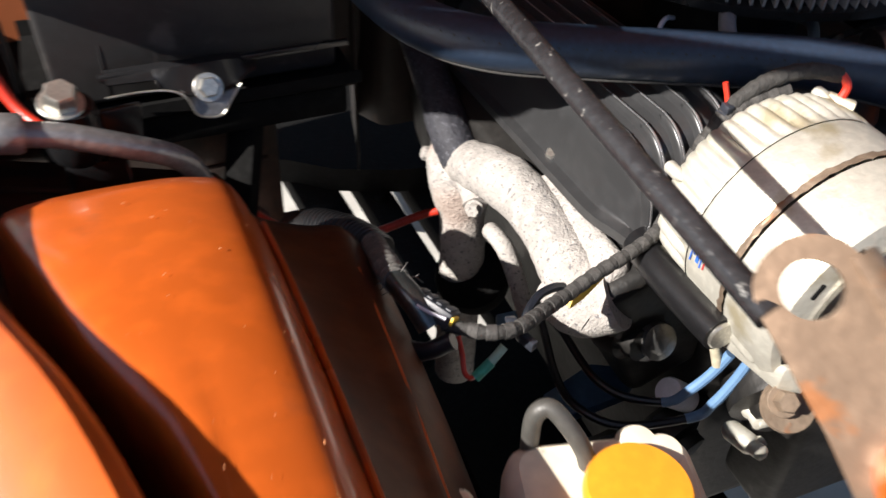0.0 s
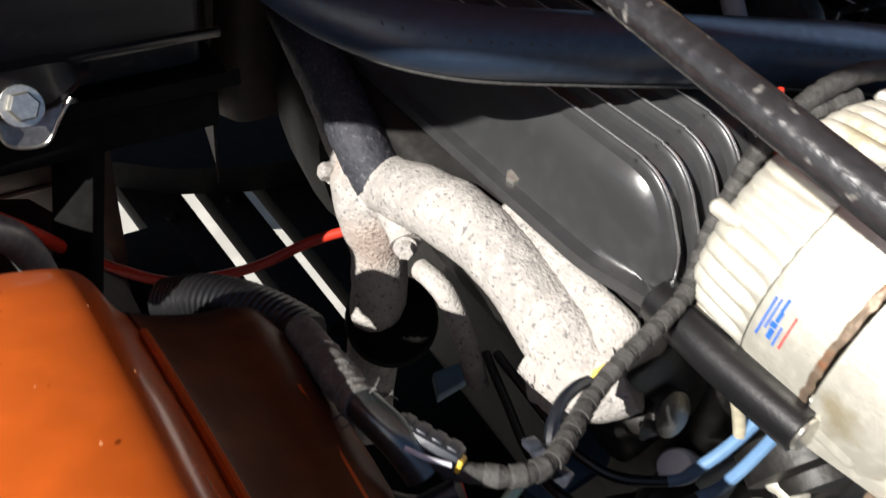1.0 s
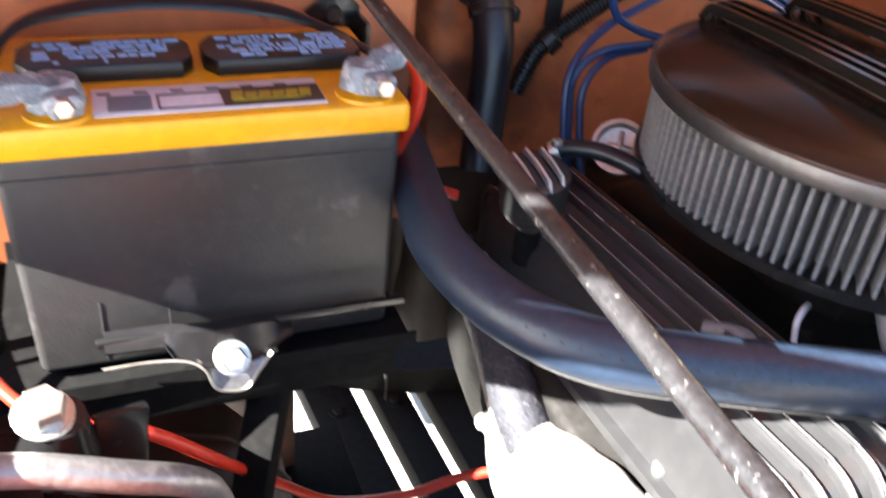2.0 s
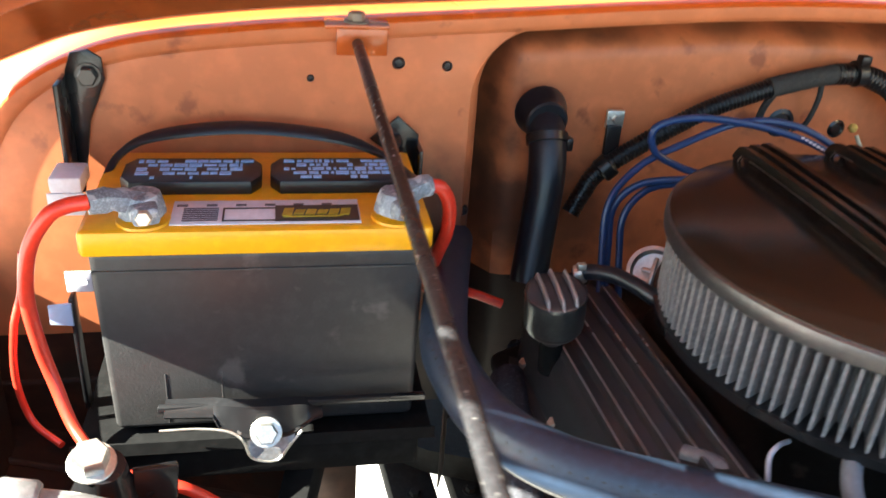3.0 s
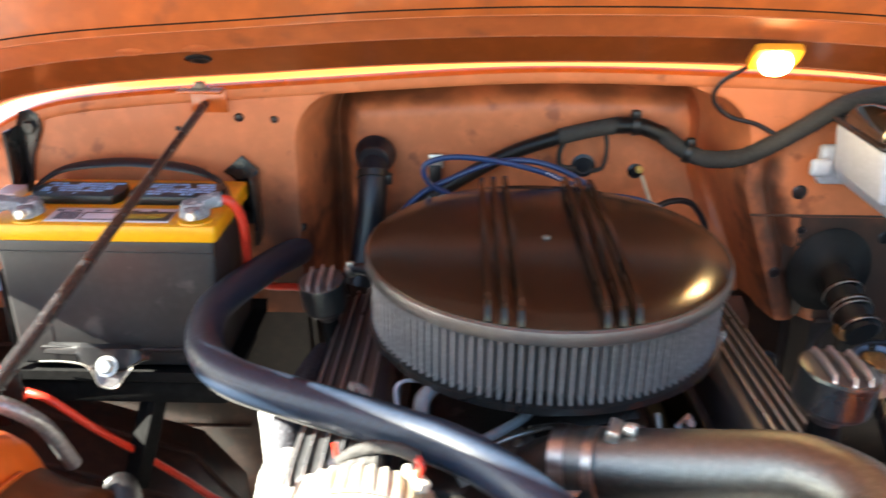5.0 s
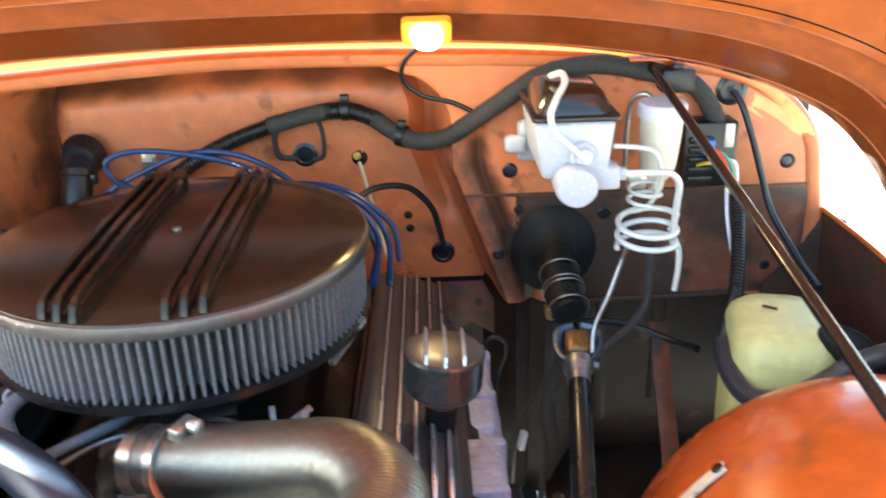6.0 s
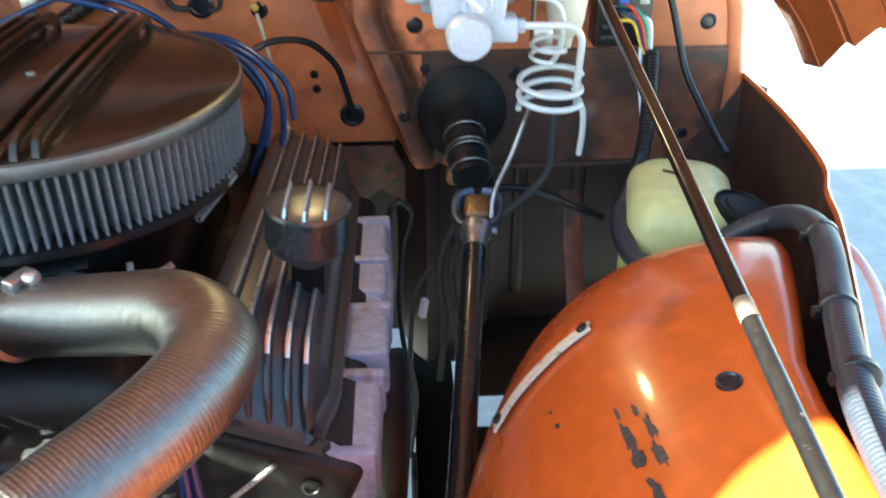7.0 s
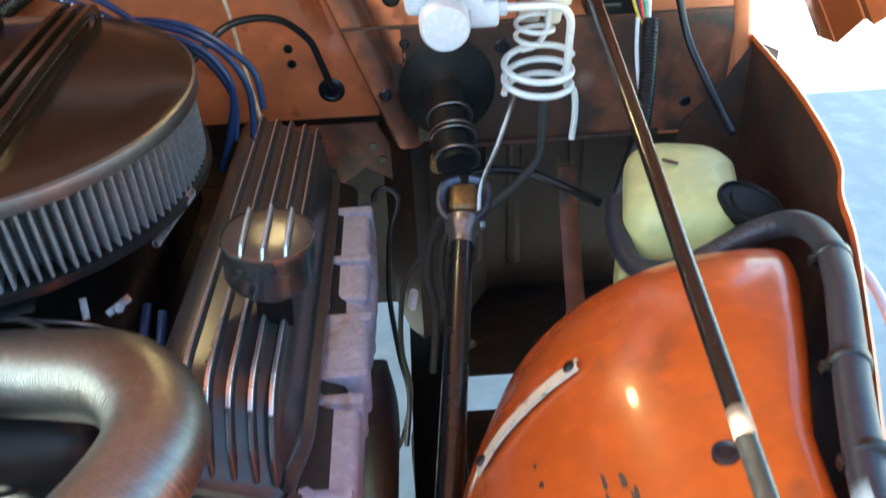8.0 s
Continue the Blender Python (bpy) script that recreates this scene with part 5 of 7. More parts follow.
plate = thing("slotted_bracket", (-0.35, -0.49, 0.98), "rusty brown steel bracket with a round hole", "bracket")
u = V(0.012, -0.062, -0.040).normalized()
nrm = V(-0.55, -0.35, 0.75)
nrm = (nrm - u * nrm.dot(u)).normalized()
w_ = u.cross(nrm)
fm = Matrix.Translation((-0.3775, -0.4960, 1.0715)) @ Matrix((w_, u, nrm)).transposed().to_4x4() @ Matrix.Scale(0.8, 4)
bm = B()
outer = [(0.021 * math.cos(radians(a)), 0.021 * math.sin(radians(a))) for a in range(180, 361, 15)] + [(0.021, 0.05), (0.026, 0.11), (-0.021, 0.11), (-0.021, 0.05)]
inner = [(0.0115 * math.cos(radians(a)), 0.0115 * math.sin(radians(a))) for a in range(0, 360, 15)]
vo = [bm.verts.new(fm @ V(x, y, 0)) for x, y in outer]
vi = [bm.verts.new(fm @ V(x, y, 0)) for x, y in inner]
es = [bm.edges.new((a, b)) for L in (vo, vi) for a, b in zip(L, L[1:] + L[:1])]
bmesh.ops.triangle_fill(bm, edges=es, use_beauty=True)
thicken(bm, 0.004)
part("plate", bm, BRACKET, plate, smooth=False)
bm = B()
rows = []
for k in range(12):
    y = -0.004 + 0.114 * k / 11
    rows.append([fm @ V(-0.021 - dx, y, dz) for dx, dz in ((-0.004, 0.0041), (-0.001, 0.0043), (0.002, 0.0036), (0.0045, 0.0020), (0.0062, -0.0006), (0.0070, -0.004), (0.0072, -0.020))])
grid(bm, rows)
thicken(bm, 0.002)
part("rolled_edge", bm, BRACKET, plate, "rolled edge worn bright", sharp=80)
bm = B()
box(bm, (0.1, -0.60, 0.95), (0.95, 0.05, 0.05), 0.012, 3)
core = thing("core_support", (0.1, -0.60, 0.93), "orange radiator core support bar", "core support")
part("bar", bm, PAINT, core)
bm = B()
sweep(bm, curve([(-0.355, -0.615, 0.96), (-0.3615, -0.585, 1.005), (-0.3690, -0.570, 1.034), (-0.3780, -0.560, 1.046), (-0.3700, -0.548, 1.040), (-0.350, -0.54, 1.02)], 6), ring(0.0125, 18))
part("upper_lug", bm, PAINT, core, "rounded orange lug")

# ---- hoses of the heater ----
run = even(curve(HOSE, 8), 200)
bm = B()
sweep(bm, [p + V(-0.005, -0.011, -0.0155) for p in run[50:170]], ring(0.0012, 6))
part("mould_line", bm, TAPE, fat, "raised grey mould line")
inlet = thing("heater_inlet", (-0.216, 0.33, 1.0), "black heater inlet hose bent down from the firewall", "inlet hose")
bm = B()
tube(bm, [(-0.207, 0.335, 1.034), (-0.207, 0.31, 1.030), (-0.207, 0.288, 1.015), (-0.2085, 0.272, 0.985), (-0.2125, 0.262, 0.95), (-0.219, 0.25, 0.91), (-0.226, 0.235, 0.875)], 0.0195, 18)
part("hose", bm, RUBBER, inlet)
bm = B()
lathe(bm, axes((-0.207, 0.326, 1.035), (0, -1, -0.12)), [(0.026, 0), (0.0285, 0.004), (0.0270, 0.012), (0.0232, 0.020), (0.0222, 0.030), (0.0203, 0.032)], 24)
part("collar", bm, RUBBER, inlet)
bm = B()
lathe(bm, axes((-0.207, 0.292, 1.020), (0, -0.55, -0.83)), [(0.0203, 0), (0.0220, 0.001), (0.0220, 0.010), (0.0203, 0.011)], 24)
box(bm, (-0.185, 0.284, 1.012), (0.008, 0.012, 0.014), 0.002)
part("hose_clamp", bm, BLACK_PAINT, inlet)
pcv = thing("breather_hose", (-0.2, 0.08, 0.95), "black breather hose with a screw clamp", "hose")
bm = B()
tube(bm, [(-0.222, 0.118, 0.950), (-0.210, 0.112, 0.957), (-0.19, 0.092, 0.962), (-0.168, 0.062, 0.957), (-0.15, 0.04, 0.94)], 0.0072, 12)
part("hose", bm, RUBBER, pcv)
bm = B()
lathe(bm, axes((-0.221, 0.118, 0.951), (0.75, -0.3, 0.4)), [(0.0078, 0), (0.0088, 0.0005), (0.0088, 0.0075), (0.0078, 0.008)], 18)
box(bm, (-0.219, 0.112, 0.963), (0.008, 0.006, 0.006), 0.001)
part("screw_clamp", bm, ZINC, pcv)
choke = thing("choke_housing", (-0.128, 0.155, 0.92), "round chrome choke housing beside the air cleaner", "choke")
bm = B()
m = axes((-0.128, 0.155, 0.930), (-0.45, -0.6, 0.6))
lathe(bm, m, [(0.022, -0.02), (0.025, -0.002), (0.026, 0.0), (0.0255, 0.004), (0.0215, 0.004), (0.020, -0.006), (0.004, -0.008)], 28)
part("ring", bm, STEEL, choke)
bm = B()
box(bm, m @ Matrix.Translation((0, 0, 0.003)), (0.004, 0.028, 0.004), 0.001)
box(bm, m @ Matrix.Translation((0, 0, 0.002)), (0.022, 0.004, 0.004), 0.001)
part("spokes", bm, STEEL, choke)

# ---- exhaust side of the engine, wiring over the wheel house ----
cond = thing("wiring_conduit", (-0.42, -0.13, 0.8), "black split conduit and cloth-taped wiring over the wheel house", "wiring loom")
bm = B()
tube(bm, [(-0.4520, -0.0745, 0.7800), (-0.4390, -0.0965, 0.7970), (-0.4250, -0.1205, 0.8070), (-0.4140, -0.1435, 0.8120), (-0.4070, -0.1645, 0.8150)], 0.0160, 18, wave=0.0013, pitch=0.0042)
part("conduit", bm, PLASTIC, cond, "black corrugated conduit")
bm = B()
tube(bm, [(-0.4137, -0.1700, 0.8325), (-0.4152, -0.1880, 0.8395), (-0.4172, -0.2080, 0.8475), (-0.4202, -0.2320, 0.8585), (-0.4212, -0.2460, 0.8645)], 0.0092, 14, uneven=0.09)
part("cloth_tape", bm, TAPEGREY, cond, "frayed grey cloth tape")
rnd = random.Random(5)
for k in range(9):
    # loose threads of the frayed end
    a = rnd.uniform(0, 6.28)
    p = V(-0.4207, -0.2420, 0.8635) + V(0.0090 * math.cos(a), rnd.uniform(-0.006, 0.004), 0.0090 * math.sin(a))
    bm = B()
    tube(bm, [p, p + V(0.004 * math.cos(a), -0.002, 0.003 + 0.002 * math.sin(a)), p + V(0.007 * math.cos(a) + rnd.uniform(-0.003, 0.003), rnd.uniform(-0.006, 0.002), 0.006 * math.sin(a))], 0.0004, 5, 3)
    part("thread", bm, TAPEGREY, cond)
bm = B()
tube(bm, [(-0.4212, -0.2440, 0.8635), (-0.4197, -0.2580, 0.8665), (-0.4167, -0.2700, 0.8645), (-0.4117, -0.2820, 0.8545)], 0.0084, 14)
part("sleeve", bm, SLEEVE, cond, "shiny grey sleeve")
bm = B()
tube(bm, [(-0.4437, -0.1700, 0.8285), (-0.4437, -0.2050, 0.8345), (-0.4417, -0.2350, 0.8345), (-0.4337, -0.2650, 0.8345), (-0.4197, -0.2880, 0.8405), (-0.4017, -0.2960, 0.8525)], 0.0062, 12, uneven=0.06)
part("branch", bm, RUBBER, cond, "black branch hanging below the tape")
conn = thing("connector", (-0.4025, -0.2682, 0.8510), "grey rectangular wiring connector with a yellow seal", "connector")
bm = B()
cm = Matrix.Translation((-0.4070, -0.2750, 0.8630)) @ V(1, 0, 0).rotation_difference(V(0.50, -0.84, -0.10)).to_matrix().to_4x4() @ Matrix.Rotation(radians(-28), 4, "X")
box(bm, cm, (0.032, 0.014, 0.011), 0.0015)
for k in range(4):
    box(bm, cm @ Matrix.Translation((-0.011 + 0.0074 * k, 0.0005, 0.0058)), (0.0046, 0.0105, 0.0014), 0.0004)
box(bm, cm @ Matrix.Translation((0, 0.0078, 0.001)), (0.030, 0.0025, 0.0035), 0.0006)
part("shell", bm, SLATEP, conn)
bm = B()
box(bm, cm @ Matrix.Translation((0.0165, -0.002, 0.001)), (0.003, 0.008, 0.006), 0.0008)
part("seal", bm, YTAPE, conn, "yellow seal")
bm = B()
tube(bm, [cm @ V(-0.006, -0.012, 0.000), cm @ V(0.004, -0.0125, 0.001), cm @ V(0.014, -0.009, 0.002)], 0.0011, 8)
part("wire", bm, LABELW, conn, "white wire")
harn = thing("alternator_harness", (-0.3, -0.28, 0.84), "black cloth-taped harness sagging to the alternator", "wiring loom")
HARN = [(-0.4045, -0.286, 0.858), (-0.395, -0.2955, 0.860), (-0.3810, -0.3060, 0.8620), (-0.363, -0.3070, 0.8610), (-0.340, -0.2960, 0.8570), (-0.314, -0.2830, 0.8520), (-0.290, -0.2760, 0.8560), (-0.262, -0.2700, 0.8610), (-0.236, -0.2625, 0.8680), (-0.2175, -0.2500, 0.8860), (-0.2080, -0.2465, 0.9120), (-0.1960, -0.2455, 0.9330), (-0.1760, -0.2480, 0.9500), (-0.150, -0.2560, 0.9600)]
bm = B()
tube(bm, HARN, 0.0046, 12, uneven=0.10)
part("taped_wire", bm, TAPE, harn)
run = even(curve(HARN, 8), 150)
for k in range(8, 146, 5):
    # turns of the cloth tape, each lapping the last
    bm = B()
    sweep(bm, run[k:k + 4], ring(0.00515, 12))
    part("tape_turn", bm, TAPEDARK, harn)
bm = B()
bm.faces.new([bm.verts.new(p) for p in ((-0.3082, -0.2732, 0.8311), (-0.2987, -0.2671, 0.8414), (-0.2826, -0.2709, 0.8521), (-0.2816, -0.2756, 0.8505), (-0.2973, -0.2781, 0.8371), (-0.3062, -0.2777, 0.8304))])
thicken(bm, 0.0008)
part("yellow_band", bm, YTAPE, harn, "curled yellow tape tag")
bm = B()
tube(bm, [(-0.352, -0.2955, 0.850), (-0.346, -0.289, 0.8545), (-0.336, -0.2825, 0.8575), (-0.324, -0.2790, 0.8570), (-0.315, -0.2780, 0.8540)], 0.0032, 8)
part("branch_wire", bm, RUBBER, harn)
bm = B()
lathe(bm, axes((-0.360, -0.2965, 0.8450), (0.8, -0.1, 0.25)), [(0.0052, 0), (0.0066, 0.0005), (0.0066, 0.0055), (0.0052, 0.006)], 16)
box(bm, axes((-0.355, -0.3060, 0.8455), (0.35, -0.9, -0.1)), (0.0055, 0.008, 0.014), 0.001)
box(bm, axes((-0.360, -0.2920, 0.8520), (0.1, 0.5, 0.9)), (0.007, 0.008, 0.004), 0.001)
part("cable_tie", bm, SLATEP, harn)
cable("spliced_wire", [(-0.391, -0.280, 0.836), (-0.392, -0.290, 0.829), (-0.3935, -0.298, 0.822), (-0.391, -0.302, 0.819), (-0.387, -0.302, 0.820)], 0.0018, RED, "thin red wire looped to a splice", "wire", seg=8)
splice = thing("wire_splice", (-0.377, -0.300, 0.827), "green and clear butt splice on a thin wire", "splice")
bm = B()
tube(bm, [(-0.388, -0.303, 0.8190), (-0.381, -0.3015, 0.8235), (-0.376, -0.3005, 0.8270)], 0.0036, 10, 4)
part("sleeve", bm, GREEN, splice)
bm = B()
tube(bm, [(-0.377, -0.3006, 0.8265), (-0.371, -0.2990, 0.8310), (-0.366, -0.2975, 0.8350)], 0.0031, 10, 4)
part("clear_end", bm, PALEGREEN, splice, "pale clear end")
# exhaust manifold of the battery side
man = thing("exhaust_manifold", (-0.3, -0.1, 0.62), "rough pale grey cast iron exhaust manifold", "exhaust manifold", "exhaust manifolds")
bm = B()
def rough(bm, name):
    bmesh.ops.remove_doubles(bm, verts=bm.verts[:], dist=1e-5)
    for v in bm.verts:
        v.co += noise.noise_vector(v.co * 45) * 0.0016 + noise.noise_vector(v.co * 190) * 0.0006
    part(name, bm, CAST, man, sharp=60)


path = curve([(-0.250, 0.150, 0.800), (-0.252, 0.100, 0.783), (-0.258, 0.060, 0.768), (-0.266, 0.025, 0.763), (-0.2725, -0.010, 0.771), (-0.2745, -0.045, 0.785), (-0.2730, -0.080, 0.799), (-0.2690, -0.120, 0.808), (-0.2665, -0.160, 0.808), (-0.2660, -0.200, 0.802), (-0.2630, -0.235, 0.794), (-0.2565, -0.256, 0.789)], 14)
sweep(bm, path, lambda i: [(u * (1 + 0.04 * math.sin(i * 0.11) + 0.02 * (1 - smoothstep(20, 50, i)) + 0.26 * smoothstep(118, 148, i)), v * (1 + 0.05 * math.sin(i * 0.14 + 1))) for u, v in ring(0.0240, 36, 0.0230)])
rough(bm, "runner")
# rear runner is the same casting with its shade put into the colour
bm = B()
sweep(bm, curve([(-0.280, -0.030, 0.780), (-0.2835, -0.006, 0.797), (-0.2825, 0.018, 0.807), (-0.279, 0.045, 0.814), (-0.272, 0.09, 0.818), (-0.262, 0.15, 0.815)], 8), lambda i: ring(0.0205 - 0.003 * smoothstep(0, 40, i), 26))
for v in bm.verts:
    v.co += noise.noise_vector(v.co * 120) * 0.0012
part("rear_runner", bm, CASTSHADE, man, "rear runner, dark with shade in its colour", sharp=60)
bm = B()
sweep(bm, curve([(-0.271, 0.004, 0.786), (-0.276, -0.012, 0.768), (-0.279, -0.026, 0.742), (-0.279, -0.034, 0.712), (-0.280, -0.040, 0.66), (-0.282, -0.042, 0.5)], 10), lambda i: ring(0.0235 + 0.008 * smoothstep(0, 9, i) - 0.009 * smoothstep(14, 30, i), 28))
rough(bm, "outlet")
bm = B()
sweep(bm, curve([(-0.282, -0.052, 0.776), (-0.284, -0.066, 0.772), (-0.289, -0.080, 0.768)], 5), lambda i: ring(0.0140 - 0.003 * smoothstep(2, 9, i), 20))
rough(bm, "side_boss")
bm = B()
sweep(bm, curve([(-0.288, -0.214, 0.789), (-0.280, -0.232, 0.786), (-0.268, -0.248, 0.789), (-0.252, -0.258, 0.802)], 6), lambda i: ring(0.011 + 0.012 * smoothstep(0, 8, i), 22))
rough(bm, "front_boss")
bm = B()
box(bm, Matrix.Translation((-0.254, -0.19, 0.816)) @ Matrix.Rotation(radians(-38), 4, "Y"), (0.034, 0.125, 0.020), 0.008, 3)
rough(bm, "web")
bm = B()
tube(bm, [(-0.268, -0.075, 0.728), (-0.270, -0.096, 0.735), (-0.268, -0.112, 0.730), (-0.264, -0.130, 0.708), (-0.258, -0.150, 0.67)], 0.0085, 14)
part("air_pipe", bm, CAST, man, "thin bare steel pipe")
for at, up, r in (((-0.2915, -0.084, 0.768), (-0.5, -0.7, 0.3), 0.0065), ((-0.2885, 0.030, 0.751), (-0.9, 0.1, 0.3), 0.0075), ((-0.288, -0.229, 0.776), (-0.7, -0.5, 0.2), 0.006)):
    bm = B()
    hexbolt(bm, axes(at, up), r, 0.008, r * 1.3)
    part("stud_nut", bm, CAST, man)
riser = thing("heat_riser", (-0.284, -0.055, 0.66), "black round vacuum canister below the exhaust manifold", "canister")
# black shell whose near-black colour also carries the shadow over it
bm = B()
lathe(bm, axes((-0.268, -0.045, 0.640), (-0.35, -0.45, 0.82)), [(0.030, -0.02), (0.037, -0.012), (0.0385, 0.0), (0.0385, 0.012), (0.036, 0.018), (0.026, 0.023), (0.012, 0.026), (0.002, 0.026)], 36)
part("shell", bm, UNDER, riser)
bm = B()
hexbolt(bm, axes((-0.290, -0.040, 0.680), (-0.5, -0.5, 0.7)), 0.0035, 0.004)
part("stud", bm, ZINC, riser)

# bolts and clip on the valve cover flange
for at in ((-0.2405, -0.124, 0.8365), (-0.2405, 0.06, 0.826), (-0.2405, 0.16, 0.820)):
    bm = B()
    hexbolt(bm, axes(at, (-0.35, -0.1, 0.93)), 0.0062, 0.009, 0.009)
    part("flange_bolt", bm, ZINC, vcover_l)
bm = B()
box(bm, axes((-0.2420, -0.1545, 0.8370), (-0.3, -0.06, 0.95), 8), (0.013, 0.015, 0.005), 0.001)
part("edge_clip", bm, ZINC, vcover_l)

# wires at the front of the engine
tubeholder = thing("dip_tube", (-0.226, -0.30, 0.82), "black plastic sleeve tube beside the alternator", "tube")
bm = B()
tube(bm, [(-0.236, -0.25, 0.846), (-0.241, -0.275, 0.850), (-0.242, -0.31, 0.852), (-0.241, -0.35, 0.854)], 0.0128, 18)
lathe(bm, axes((-0.238, -0.262, 0.849), (0.05, 1, -0.05)), [(0.0128, 0), (0.0142, 0.001), (0.0142, 0.012), (0.0128, 0.013)], 18)
part("sleeve", bm, PLASTIC, tubeholder)
bm = B()
disc(bm, axes((-0.241, -0.350, 0.854), (0.0, -1, 0.05)), 0.0105, 0.003, 16)
part("end_clip", bm, ZINC, tubeholder)
for a in ([(-0.247, -0.15, 0.70), (-0.249, -0.195, 0.70), (-0.250, -0.226, 0.70), (-0.248, -0.250, 0.70), (-0.236, -0.273, 0.70), (-0.208, -0.293, 0.704), (-0.194, -0.300, 0.722), (-0.182, -0.304, 0.742), (-0.173, -0.306, 0.762)],
          [(-0.248, -0.140, 0.69), (-0.260, -0.182, 0.69), (-0.272, -0.224, 0.69), (-0.273, -0.260, 0.69), (-0.248, -0.292, 0.69), (-0.193, -0.310, 0.698), (-0.181, -0.315, 0.718), (-0.171, -0.317, 0.742), (-0.164, -0.318, 0.765)]):
    w = thing("spark_lead", a[0], "blue spark plug lead in a black boot", "spark lead", "spark leads")
    c = curve(a, 8)
    n_ = len(c) - 26
    bm = B()
    sweep(bm, c[:n_ + 1], ring(0.0036, 10))
    part("boot", bm, RUBBER, w)
    bm = B()
    sweep(bm, c[n_:], ring(0.0042, 10))
    part("lead", bm, PALEBLUE, w)
cable("vent_tube", [(-0.196, -0.285, 0.800), (-0.190, -0.292, 0.785), (-0.184, -0.298, 0.768), (-0.180, -0.304, 0.750)], 0.0042, CREAM, "pale plastic vent tube below the alternator", "tube")
conn_ = thing("starter_stud", (-0.172, -0.267, 0.683), "white plastic cap on a terminal", "terminal")
bm = B()
lathe(bm, axes((-0.1915, -0.2855, 0.697), (-0.5, -0.1, 0.5)), [(0.012, -0.02), (0.0125, 0.0), (0.0125, 0.016), (0.011, 0.019), (0.004, 0.020)], 22)
part("cap", bm, LABELW, conn_)
bm = B()
prism(bm, [(-0.276, -0.118), (-0.238, -0.120), (-0.246, -0.134), (-0.284, -0.138)], Matrix.Translation((0, 0, 0.648)), 0.012, 0.002)
part("side_plate", bm, BLUEENG, engine)
bm = B()
prism(bm, [(-0.277, -0.221), (-0.222, -0.204), (-0.179, -0.225), (-0.208, -0.246), (-0.270, -0.250)], Matrix.Translation((0, 0, 0.648)), 0.012, 0.002)
part("side_plate", bm, BLUEENG, engine)
bits = ((-0.218, -0.258, 0.765, 0.042, LEVERM), (-0.236, -0.252, 0.765, 0.036, ENGINE), (-0.19, -0.29, 0.66, 0.055, ENGINE), (-0.235, -0.275, 0.63, 0.09, ENGINE), (-0.13, -0.33, 0.74, 0.09, ENGINE), (-0.157, -0.326, 0.73, 0.016, ALU), (-0.178, -0.350, 0.725, 0.017, ALU))
for k, (x, y, z, r, mt) in enumerate(bits):
    bm = B()
    m = axes((x, y, z - 0.012), (0.3 * math.sin(k), -1, 0.5 * math.cos(k)))
    lathe(bm, m, [(r * 0.35, -0.02), (r * 0.5, -0.015), (r * 0.5, 0.008), (r * 0.36, 0.012), (r * 0.36, 0.022), (r * 0.15, 0.024)], 18)
    box(bm, m @ Matrix.Translation((0.02, 0.01, -0.004)), (r * 0.9, r * 0.4, 0.016), 0.004)
    hexbolt(bm, m @ Matrix.Translation((r * 0.35, 0, 0.008)), 0.006, 0.006)
    part("casting", bm, mt, engine)

# ---- alternator ----
alt = thing("alternator", (-0.165, -0.33, 0.80), "cream grey cast aluminium alternator", "alternator")
am = axes((-0.164, -0.260, 0.889), (0, -1, 0))
bm = B()
rows = []
for h, r, w in ((-0.006, 0.030, 0.0), (-0.005, 0.060, 0.0), (-0.001, 0.0695, 0.0010), (0.004, 0.0735, 0.0020), (0.012, 0.0755, 0.0022), (0.028, 0.0770, 0.0022), (0.036, 0.0775, 0.0016), (0.040, 0.0780, 0.0004), (0.0415, 0.0780, 0.0)):
    # scalloped cooling ribs run round the rear half
    rows.append([am @ V((r + w * (0.35 + 0.65 * math.cos(44 * a) - 0.8 * max(0.0, -math.cos(44 * a)) ** 6)) * math.cos(a), (r + w * (0.35 + 0.65 * math.cos(44 * a) - 0.8 * max(0.0, -math.cos(44 * a)) ** 6)) * math.sin(a), h) for a in [2 * math.pi * k / 352 for k in range(353)]])
grid(bm, rows)
bmesh.ops.remove_doubles(bm, verts=bm.verts[:], dist=1e-6)
part("rear_housing", bm, ALU, alt, sharp=70)
bm = B()
lathe(bm, am, [(0.070, 0.040), (0.0775, 0.042), (0.0785, 0.045), (0.0785, 0.078), (0.0772, 0.080)], 60, False)
part("stator", bm, ALU, alt)
bm = B()
rnd = random.Random(9)
jag = [rnd.uniform(-1, 1) for k in range(120)]
rows = [[am @ V((0.0787 + 0.0006 * jag[(k * 7 + j) % 120]) * math.cos(2 * math.pi * k / 120), (0.0787 + 0.0006 * jag[(k * 7 + j) % 120]) * math.sin(2 * math.pi * k / 120), h + 0.0007 * jag[(k + j * 31) % 120]) for k in range(121)] for j, h in enumerate((0.0785, 0.0798, 0.0815, 0.0830))]
grid(bm, rows)
part("joint_band", bm, RUST, alt, "rust-stained ragged joint line")
bm = B()
lathe(bm, am, [(0.0765, 0.084), (0.0785, 0.085), (0.0785, 0.118), (0.074, 0.126), (0.064, 0.130), (0.03, 0.132)], 60)
part("front_housing", bm, ALU, alt)
bm = B()
lathe(bm, am, [(0.02, 0.130), (0.058, 0.131), (0.060, 0.134), (0.052, 0.139), (0.022, 0.141)], 40)
lathe(bm, am, [(0.012, 0.138), (0.034, 0.140), (0.035, 0.144), (0.026, 0.150), (0.035, 0.157), (0.034, 0.160), (0.01, 0.162)], 32)
part("fan_pulley", bm, STEEL, alt)
